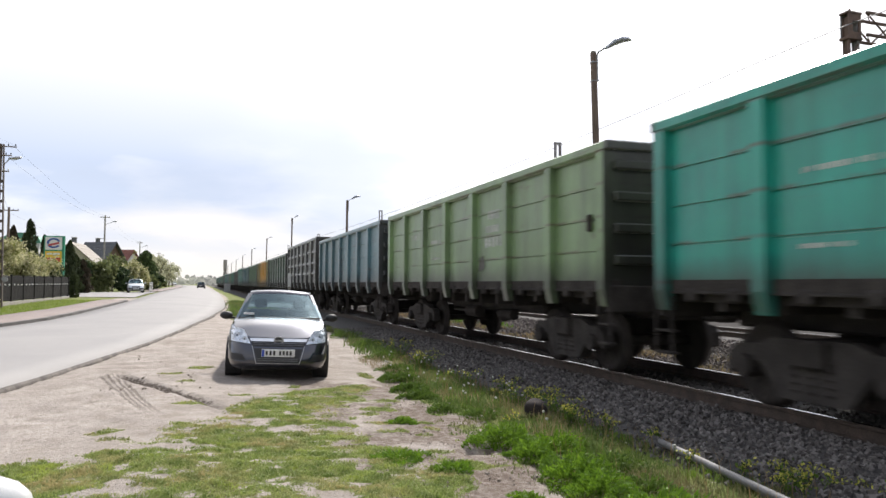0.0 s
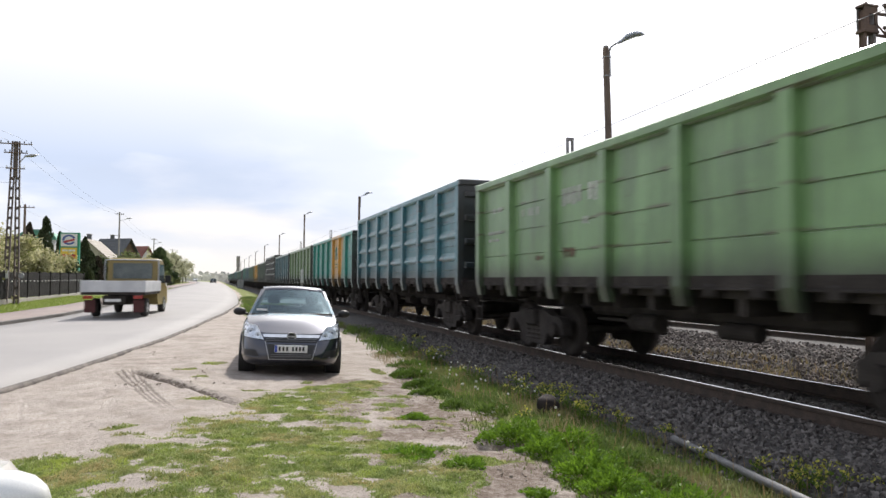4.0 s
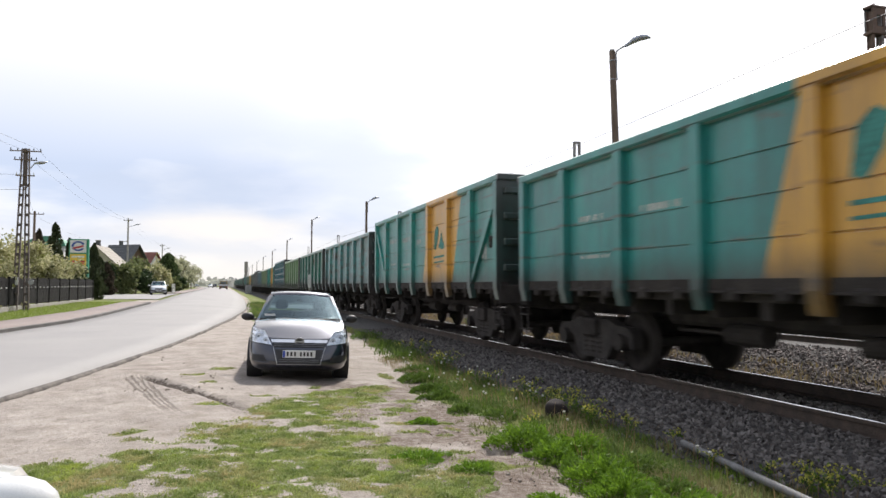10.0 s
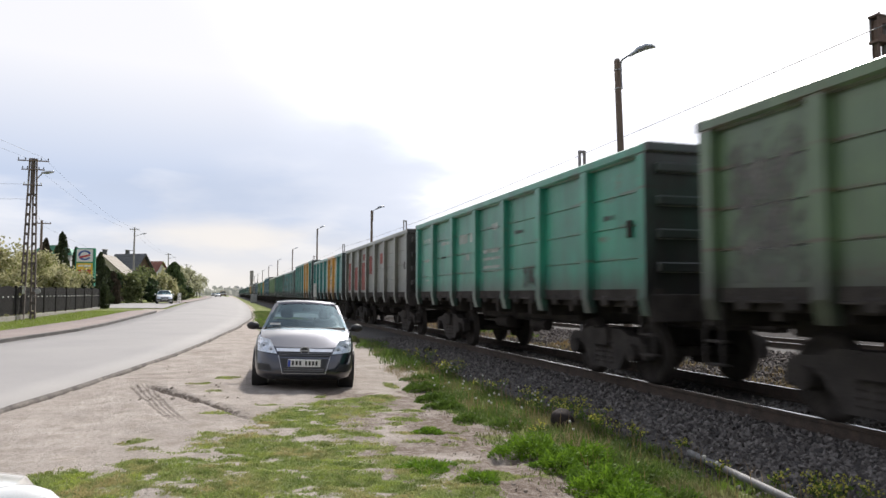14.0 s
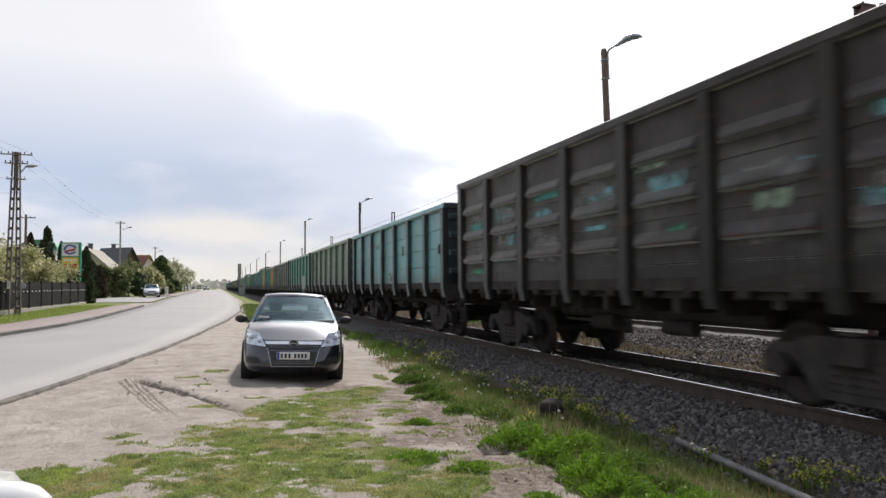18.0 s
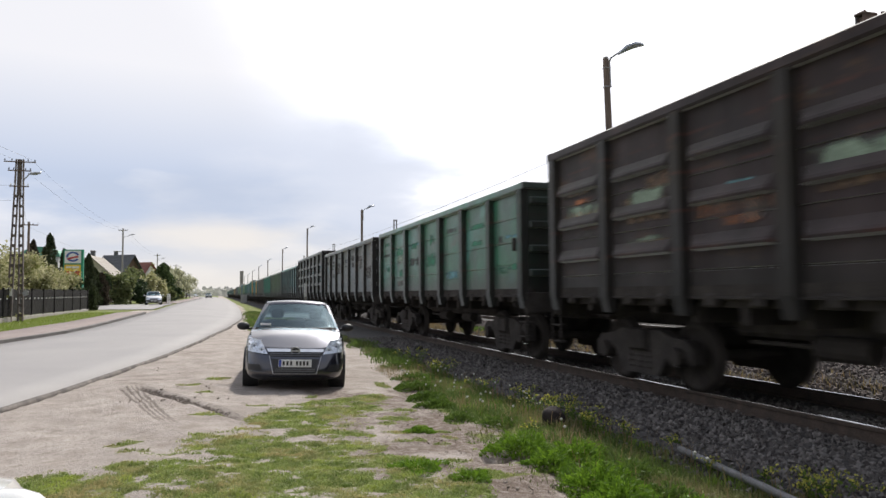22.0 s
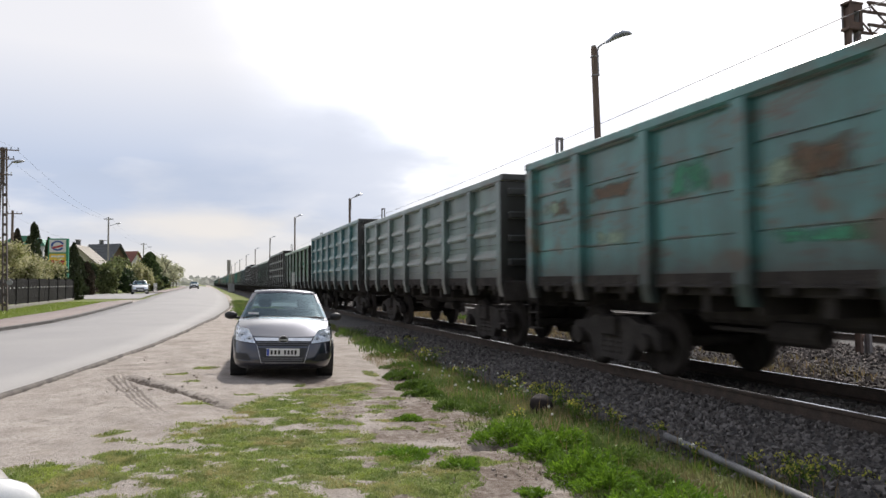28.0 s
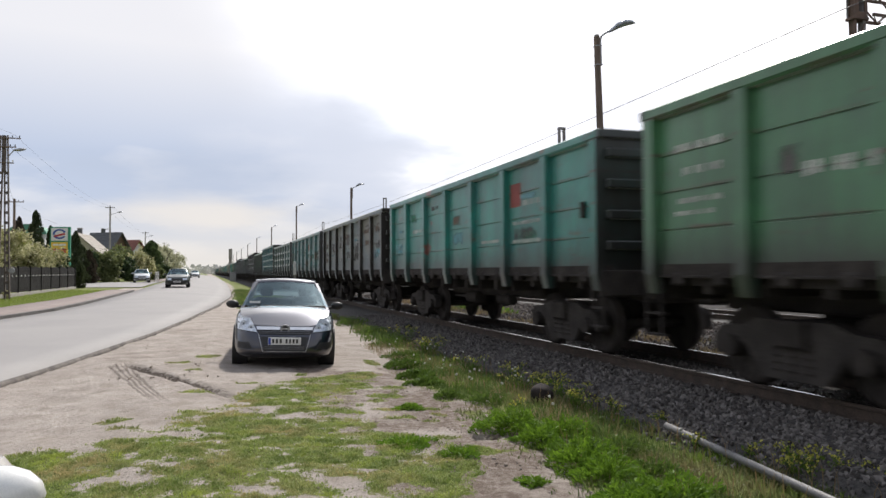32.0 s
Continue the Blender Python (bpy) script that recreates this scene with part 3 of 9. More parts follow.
def build_ground():
    xs = [-900, -500, -250, -150, -90, -60, -45, -35, -28, -22, -18, -15, -13, -11.5] + steps(-10.5, -4, 0.5) + steps(-4, -1.75, 0.085) + steps(-1.75, 0.45, 0.045) + steps(0.45, 5.4, 0.085) + steps(5.4, 24, 0.7) + [26, 30, 36, 45, 60, 90, 150, 250, 500, 900]
    ys = [-400, -200, -100, -60, -40, -25, -15, -10, -6] + steps(-4, 3, 0.4) + steps(3, 9, 0.085) + steps(9, 13.6, 0.055) + steps(13.6, 16, 0.085) + steps(16, 30, 0.3) + steps(30, 70, 1.0) + steps(70, 130, 4) + [130, 140, 150, 165, 180, 200, 230, 260, 300, 350, 420, 500, 600, 750, 1000, 1600]
    verts, gr, dm = [], [], []
    for y in ys:
        for x in xs:
            verts.append((x, y, ground_z(x, y)))
            gr.append(greenness(x, y))
            dm.append(dark_earth(x, y) if -6 < x < 6 and 2 < y < 40 else 0.0)
    nx = len(xs)
    faces = [(j * nx + i, j * nx + i + 1, (j + 1) * nx + i + 1, (j + 1) * nx + i) for j in range(len(ys) - 1) for i in range(nx - 1)]
    me = raw("ground", verts, faces, M_GROUND, True)
    a = me.attributes.new("grass", "FLOAT", "POINT")
    a.data.foreach_set("value", gr)
    a = me.attributes.new("dark_earth", "FLOAT", "POINT")
    a.data.foreach_set("value", dm)
    tagged(new("ground", me), "sandy verge with patches of spring grass", "ground", kind="structure")


build_ground()


def ribbon(tab_l, tab_r, y0, y1, lift, n=6, step=1.5, skirt=0.06):
    """A sheet between two edge lines that follows the ground, with small side skirts."""
    ys, y = [], y0
    while y < y1:
        ys.append(y)
        y += step if y < 80 else step * 4 if y < 200 else step * 12
    ys.append(y1)
    rings = []
    for y in ys:
        a, b = lerp_tab(tab_l, y), lerp_tab(tab_r, y)
        row = [(a, y, lie(a, y) + lift - skirt)]
        for i in range(n + 1):
            x = a + (b - a) * i / n
            wob = 0.05 * noise.noise(Vector((x, y * 0.9, 1))) + 0.03 * noise.noise(Vector((x, y * 3.0, 5))) if i == n and y < 60 else 0
            row.append((x + wob, y, lie(x, y) + lift + 0.05 * math.sin(math.pi * i / n)))
        row.append((b, y, lie(b, y) + lift - skirt))
        rings.append(row)
    bm = B()
    loft_bm(bm, rings, close=False)
    return bm


def build_road():
    bm = ribbon(ROAD_L, ROAD_R, -110, 880, 0.03, 6, 0.8, 0.12)
    tagged(new("road", mesh_of(bm, "road", M_ASPHALT, True)), "pale worn asphalt road curving along the railway", "road", kind="structure")
    # crumbled dark rim on the near side
    rim = tuple((y, x + 0.07) for y, x in ROAD_R)
    bm = ribbon(tuple((y, x - 0.02) for y, x in ROAD_R), rim, -20, 60, 0.014, 2, 0.5, 0.06)
    tagged(new("road_rim", mesh_of(bm, "road_rim", surf("crumbled_rim", (0.07, 0.062, 0.056), (0.16, 0.14, 0.125), 4, 0.95, 0.01), True)), "dark crumbled asphalt rim between road and sand", "road", kind="structure")


build_road()
M_PAVER = surf("red_pavers", (0.175, 0.136, 0.125), (0.205, 0.166, 0.153), 1.2, 0.85, 0.004, fine=25, fine_amt=0.2)
M_KERB = surf("kerb_concrete", (0.15, 0.14, 0.13), (0.10, 0.095, 0.09), 2, 0.9, 0.004)
KERB_END = 52.0


def build_pavement():
    inner = tuple((y, x - 0.0) for y, x in ROAD_L)
    k1 = tuple((y, x - 0.16) for y, x in ROAD_L)
    outer = ((-120, -31), (0, -12.9), (11, -10.9), (25, -8.6), (31.4, -7.65), (34.9, -7.35), (38, -6.95), (45, -6.7), (52, -6.5), (80, -6.5))
    bm = ribbon(outer, k1, -60, KERB_END, 0.115, 3, 1.2, 0.25)
    tagged(new("pavement", mesh_of(bm, "pavement", M_PAVER, True)), "pinkish concrete-block pavement along the road", "pavement", kind="structure")
    bm = ribbon(k1, inner, -60, KERB_END, 0.135, 1, 1.2, 0.3)
    tagged(new("kerb", mesh_of(bm, "kerb", M_KERB, False)), "low grey concrete kerb beside the pavement", "kerb", kind="structure")
    # pavement beyond the side street
    k2 = tuple((y, x - 0.2) for y, x in ROAD_L)
    o2 = tuple((y, x - 2.6) for y, x in ROAD_L)
    bm = ribbon(o2, k2, 92, 500, 0.06, 2, 1.5, 0.25)
    tagged(new("pavement_far", mesh_of(bm, "pavement_far", M_PAVER, True)), "pavement beyond the side street", "pavement", kind="structure")
    bm = ribbon(k2, inner, 92, 500, 0.08, 1, 1.5, 0.3)
    tagged(new("kerb_far", mesh_of(bm, "kerb_far", M_KERB, False)), "grey kerb beyond the side street", "kerb", kind="structure")
    # the mouth of the side street
    bm = B()
    rings = []
    for i in range(12):
        x = -5.0 - i * 3.0
        flare = 3.0 * math.exp(-i * 0.9)
        rings.append([(x, 64.5 - flare, lie(x, 63) + 0.042), (x, 76, lie(x, 76) + 0.075), (x, 88 + flare, lie(x, 88) + 0.042)])
    loft_bm(bm, rings, close=False)
    tagged(new("side_street", mesh_of(bm, "side_street", M_ASPHALT, True)), "grey side street joining the road", "road", kind="structure")


build_pavement()


def ballast_section(cx, rz):
    # rows of (x, z) across the track
    return [(cx - 3.0, -0.22), (cx - 2.55, -0.02 + rz - 0.193), (cx - 1.75, rz - 0.175), (cx - 0.9, rz - 0.16), (cx - 0.6, rz - 0.19), (cx, rz - 0.2), (cx + 0.6, rz - 0.19), (cx + 0.9, rz - 0.16), (cx + 1.75, rz - 0.175), (cx + 2.6, -0.02 + rz - 0.193), (cx + 3.1, -0.22)]


RAIL_PROFILE = ((-0.075, 0), (0.075, 0), (0.075, 0.012), (0.012, 0.03), (0.01, 0.125), (0.036, 0.135), (0.036, 0.162), (0.028, 0.172), (-0.028, 0.172), (-0.036, 0.162), (-0.036, 0.135), (-0.01, 0.125), (-0.012, 0.03), (-0.075, 0.012))


def build_track(cx, rz, which):
    ys = [-120, -60, -30] + steps(-10, 40, 0.5) + steps(40, 120, 4) + [120, 160, 220, 300, 450, 700, 1000]
    bm = B()
    rings = []
    for y in ys:
        rings.append([(x + 0.05 * noise.noise(Vector((x, y, 2))), y, z + (0.03 * noise.noise(Vector((x * 2, y * 2, 9))) if -10 < y < 40 else 0)) for x, z in ballast_section(cx, rz)])
    loft_bm(bm, rings, close=False)
    tagged(new("ballast_" + which, mesh_of(bm, "ballast", M_BALLAST, True)), "dark grey stone ballast bed under the railway track", "track bed", kind="structure")
    for s, side in ((-1, "near"), (1, "far")):
        x = cx + s * GAUGE / 2
        bm = B()
        loft_bm(bm, [[(x + u, y, rz - 0.172 + v) for u, v in RAIL_PROFILE] for y in (-120, 0, 30, 100, 300, 1000)], cap=True)
        ob = new("rail", mesh_of(bm, "rail", M_RAILSIDE))
        tagged(ob, "rusty steel rail with a polished running top", "rail", "rails of the railway", "structure")
        bm = B()
        loft_bm(bm, [[(x - 0.021, y, rz + 0.001), (x + 0.021, y, rz + 0.001), (x + 0.019, y, rz + 0.004), (x - 0.019, y, rz + 0.004)] for y in (-120, 0, 30, 100, 300, 1000)], cap=True)
        part("running_surface", bm, M_STEEL, ob, "bright polished rail top")


def yard_bed():
    """Coarse stones between and beyond the tracks."""
    xs = [9.0, 9.6, 10.4, 11.2, 12.0, 12.8, 13.6]
    bm = B()
    loft_bm(bm, [[(x, y, 0.03 + 0.05 * noise.noise(Vector((x * 0.8, y * 0.5, 4)))) for x in xs] for y in [-120, -40] + steps(-10, 60, 1.0) + [60, 100, 200, 400, 900]], close=False)
    tagged(new("yard_stones", mesh_of(bm, "yard_stones", surf("grey_yard_stone", (0.036, 0.031, 0.029), (0.02, 0.018, 0.017), 3, 0.95, 0.03, fine=22, fine_amt=0.6, spec=0.15), True)), "grey broken stone between the two tracks", "track bed", kind="structure")
    bm = B()
    loft_bm(bm, [[(x, y, -0.0 + 0.04 * noise.noise(Vector((x * 0.8, y * 0.5, 4)))) for x in (18.3, 20, 22, 25, 28)] for y in [-120, -40] + steps(-10, 60, 2.0) + [60, 100, 200, 400, 900]], close=False)
    tagged(new("yard_ground", mesh_of(bm, "yard_ground", bpy.data.materials["grey_yard_stone"], True)), "grey broken stone beyond the second track", "track bed", kind="structure")


yard_bed()
build_track(TRACK_X, RAIL_Z, "one")
build_track(TRACK2_X, RAIL2_Z, "two")

# ---- the goods train: open-top gondola wagons on broad gauge ----
PITCH = 13.92                # coupling to coupling
HALF = 6.365                 # half the body's length
TOP, SILL, POST_BOT = 3.50, 1.40, 1.07
BAYS = 7
POST_Y = [-HALF + 0.12] + [-HALF + (2 * HALF) * i / BAYS for i in range(1, BAYS)] + [HALF - 0.12]
M_PAINT = wagon_paint("green_wagon_paint", (0.2, 0.3, 0.17))


def panel_mesh(s, y0, y1, ribbed, top):
    """One bay of the side wall: a plate with either shallow weld lines or deep pressed ribs. s: -1 left side, 1 right side."""
    prof = [(1.36, SILL)]
    z = SILL + 0.02
    prof.append((1.462, SILL))
    if ribbed:
        # wedge-shaped pressings with a sharp undercut, and two weld lines
        h = top - 0.16 - z
        for f, rib in ((0.09, 0), (0.20, 1), (0.36, 0), (0.45, 1), (0.62, 0), (0.71, 1)):
            a = z + f * h
            prof += [(1.455, a), (1.555, a + 0.025), (1.565, a + 0.055), (1.550, a + 0.09), (1.462, a + 0.21)] if rib else [(1.466, a), (1.440, a + 0.003), (1.440, a + 0.02), (1.466, a + 0.024)]
    else:
        n = 4
        h = (top - 0.16 - z) / n
        for i in range(n):
            a = z + i * h
            prof += [(1.470, a), (1.466, a + h - 0.028), (1.440, a + h - 0.024), (1.440, a + h - 0.004)]
    prof += [(1.462, top - 0.12), (1.36, top - 0.12)]
    bm = B()
    if ribbed:
        flat = lambda u, k: 1.462 + (u - 1.462) * k if u > 1.462 else u
        loft_bm(bm, [[(s * flat(u, k), y0 + (y1 - y0) * f, v) for u, v in prof] for f, k in ((0, 0), (0.09, 0), (0.14, 1), (0.86, 1), (0.91, 0), (1, 0))], cap=True)
    else:
        loft_bm(bm, [[(s * u, y, v) for u, v in prof] for y in (y0, (y0 + y1) / 2, y1)], cap=True)
    return mesh_of(bm, "side_panel", M_PAINT)


def post_mesh(s, y, w, top):
    bm = B()
    ring = lambda z, d: [(s * 1.44, y - w / 2, z), (s * d, y - w / 2 + 0.015, z), (s * d, y + w / 2 - 0.015, z), (s * 1.44, y + w / 2, z)]
    loft_bm(bm, [ring(POST_BOT, 1.53), ring(SILL - 0.08, 1.585), ring(top - 0.14, 1.585)], cap=True)
    return mesh_of(bm, "side_post", M_PAINT)


def wheelset(parent, y, name="wheelset"):
    bm = B()
    cyl_bm(bm, (-1.02, 0, 0), (1.02, 0, 0), 0.08, seg=12)
    ax = part(name, bm, M_WHEEL, parent)
    ax.matrix_parent_inverse = Matrix.Translation((0, y, 0.475))
    for s in (-1, 1):
        bm = B()
        pts = [(0.70, 0.10), (0.70, 0.46), (0.71, 0.50), (0.735, 0.50), (0.745, 0.478), (0.83, 0.472), (0.835, 0.40), (0.80, 0.37), (0.78, 0.2), (0.83, 0.16), (0.83, 0.1)]
        loft_bm(bm, [[(s * u, v * math.cos(a), v * math.sin(a)) for u, v in pts] for a in [2 * math.pi * i / 28 for i in range(29)]], close=False)
        part("wheel", bm, M_WHEEL, ax, smooth=True)
    return ax


def bogie(parent, y):
    b = []
    for s in (-1, 1):
        x = s * 1.02
        bm = B()
        # cast side frame: arched top chord, dipped spring pocket, and a jaw over each axle
        top = [(-1.25, 0.40), (-1.23, 0.60), (-1.10, 0.71), (-0.76, 0.73), (-0.52, 0.82), (0.52, 0.82), (0.76, 0.73), (1.10, 0.71), (1.23, 0.60), (1.25, 0.40)]
        bot = [(-1.20, 0.36), (-1.14, 0.42), (-1.05, 0.58), (-0.72, 0.52), (-0.45, 0.17), (0.45, 0.17), (0.72, 0.52), (1.05, 0.58), (1.14, 0.42), (1.20, 0.36)]
        rings = []
        for (u, zt), (v, zb) in zip(top, bot):
            rings.append([(x - 0.09, y + u, zt), (x + 0.09, y + u, zt), (x + 0.09, y + v, zb), (x - 0.09, y + v, zb)])
        loft_bm(bm, rings, cap=True)
        f = part("bogie_side_frame", bm, M_CAST, parent, "dusty cast bogie side frame")
        for a in (-0.925, 0.925):
            bm = B()
            cyl_bm(bm, (x - 0.06 * s, y + a, 0.475), (x + 0.17 * s, y + a, 0.475), 0.15, 0.13, 12)
            part("axle_box", bm, M_WHEEL, f)
        for a in (-0.22, 0, 0.22):
            bm = B()
            rings = []
            for i in range(11):
                r = 0.092 if i % 2 else 0.062
                rings.append([(x + 0.03 * s + r * math.cos(c), y + a + r * math.sin(c), 0.24 + i * 0.04) for c in [2 * math.pi * q / 8 for q in range(8)]])
            loft_bm(bm, rings, cap=True)
            part("coil_spring", bm, M_WHEEL, f)
        b.append(f)
    bm = B()
    box_bm(bm, -1.2, y - 0.22, 0.52, 1.2, y + 0.22, 0.82, 0.03)
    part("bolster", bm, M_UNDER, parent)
    return b


def build_wagon(name, ribbed, top, near=True):
    w = thing(name, Matrix(), "green four-axle open-top steel gondola wagon on the track", "wagon", "wagons of the goods train")
    for s in (-1, 1):
        for i in range(BAYS):
            y0, y1 = POST_Y[i], POST_Y[i + 1]
            if i == 0: y0 = -HALF + 0.06
            if i == BAYS - 1: y1 = HALF - 0.06
            part("side_panel", panel_mesh(s, y0, y1, ribbed, top), None, w)
        for i, y in enumerate(POST_Y):
            part("side_post", post_mesh(s, y, 0.24, top), None, w)
        bm = B()
        prof = [(1.40, top - 0.15), (1.545, top - 0.15), (1.575, top - 0.12), (1.575, top - 0.02), (1.555, top), (1.36, top), (1.34, top - 0.03), (1.34, top - 0.12)]
        loft_bm(bm, [[(s * u, y, v) for u, v in prof] for y in (-HALF, HALF)], cap=True)
        part("top_rail", bm, M_PAINT, w)
        bm = B()
        prof = [(1.30, SILL - 0.12), (1.50, SILL - 0.12), (1.50, SILL - 0.1), (1.475, SILL - 0.09), (1.475, SILL + 0.05), (1.30, SILL + 0.05)]
        loft_bm(bm, [[(s * u, y, v) for u, v in prof] for y in (-HALF, HALF)], cap=True)
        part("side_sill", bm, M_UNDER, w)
        # floor hatch hinges and lock lugs hanging below the sill
        for i in range(BAYS if near else 0):
            for k in (0.28, 0.72):
                y = POST_Y[i] + (POST_Y[i + 1] - POST_Y[i]) * k
                bm = B()
                box_bm(bm, s * 1.38, y - 0.10, SILL - 0.22, s * 1.51, y + 0.10, SILL - 0.05, 0.03)
                part("hatch_lug", bm, M_UNDER, w)
        # slanted floor hatches seen under the sill
        for i in range(BAYS if near and s < 0 else 0):
            y0, y1 = POST_Y[i] + 0.14, POST_Y[i + 1] - 0.14
            bm = B()
            box_bm(bm, s * 0.45, y0, SILL - 0.22, s * 1.36, y1, SILL - 0.12)
            part("floor_hatch", bm, M_UNDER, w)
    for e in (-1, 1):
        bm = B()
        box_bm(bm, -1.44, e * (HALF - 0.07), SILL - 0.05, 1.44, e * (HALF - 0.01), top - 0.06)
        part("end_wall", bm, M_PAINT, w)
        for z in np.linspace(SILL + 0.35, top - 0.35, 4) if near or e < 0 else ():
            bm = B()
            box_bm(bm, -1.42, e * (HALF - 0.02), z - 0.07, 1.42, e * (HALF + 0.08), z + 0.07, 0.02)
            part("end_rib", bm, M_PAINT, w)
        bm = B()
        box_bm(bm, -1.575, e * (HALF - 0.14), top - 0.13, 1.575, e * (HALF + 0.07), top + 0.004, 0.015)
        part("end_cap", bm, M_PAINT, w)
        bm = B()
        box_bm(bm, -1.5, e * (HALF - 0.12), 0.98, 1.5, e * (HALF + 0.04), SILL - 0.02, 0.02)
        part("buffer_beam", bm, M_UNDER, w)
        bm = B()
        box_bm(bm, -0.16, e * (HALF - 0.2), 0.93, 0.16, e * (HALF + 0.42), 1.15, 0.04)
        box_bm(bm, -0.2, e * (HALF + 0.36), 0.86, 0.12, e * (HALF + 0.592), 1.22, 0.05)
        part("coupler", bm, M_UNDER, w)
        # corner step and grab bars on the near side
        bm = B()
        y = e * (HALF - 0.12)
        for z in (0.52, 0.80):
            box_bm(bm, -1.54, y - 0.16, z, -1.40, y + 0.16, z + 0.025)
        for u in (-0.16, 0.16):
            box_bm(bm, -1.53, y + u - 0.012, 0.52, -1.50, y + u + 0.012, 1.25)
        if near:
            part("corner_step", bm, M_UNDER, w)
    bm = B()
    box_bm(bm, -0.35, -HALF + 0.1, 0.85, 0.35, HALF - 0.1, 1.30, 0.03)
    box_bm(bm, -0.72, -2.75, 0.80, 0.72, 2.75, 1.29, 0.06)
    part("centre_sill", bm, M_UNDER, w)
    for y in np.linspace(-5.4, 5.4, 13) if near else ():
        bm = B()
        box_bm(bm, -1.34, y - 0.07, 0.98 if abs(y) < 2.9 else 1.08, 1.34, y + 0.07, SILL - 0.1)
        part("cross_bearer", bm, M_UNDER, w)
    bm = B()
    box_bm(bm, -1.36, -HALF + 0.1, SILL - 0.1, 1.36, HALF - 0.1, SILL)
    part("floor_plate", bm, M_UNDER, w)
    bm = B()
    box_bm(bm, -1.34, -HALF + 0.12, SILL + 0.004, 1.34, HALF - 0.12, SILL + 1.0)
    part("coal_load", bm, surf("coal_load_dark", (0.03, 0.03, 0.03), None, 3, 0.9, 0.03) if "coal_load_dark" not in bpy.data.materials else bpy.data.materials["coal_load_dark"], w)
    # brake gear between the bogies
    bm = B()
    cyl_bm(bm, (-0.75, 0.6, 0.74), (-0.75, 1.3, 0.74), 0.14, seg=14)
    cyl_bm(bm, (-0.75, 1.3, 0.74), (-0.75, 2.4, 0.74), 0.03, seg=6)
    part("brake_cylinder", bm, M_UNDER, w)
    bm = B()
    cyl_bm(bm, (-0.8, -1.5, 0.74), (-0.8, -0.8, 0.74), 0.11, seg=14)
    part("air_tank", bm, M_UNDER, w)
    for y in (-4.325, 4.325):
        bogie(w, y)
        for a in (-0.925, 0.925):
            wheelset(w, y + a)
    return w


PLAIN = build_wagon("gondola_wagon", False, TOP)
RIBBED = build_wagon("ribbed_gondola_wagon", True, TOP + 0.31)
TALL = build_wagon("tall_gondola_wagon", False, TOP + 0.25)
RIBBED_LOW = build_wagon("ribbed_gondola_wagon", True, TOP)
FAR_PLAIN = build_wagon("gondola_wagon", False, TOP, False)
FAR_RIBBED = build_wagon("ribbed_gondola_wagon", True, TOP + 0.16, False)

YEL = (0.82, 0.43, 0.045)
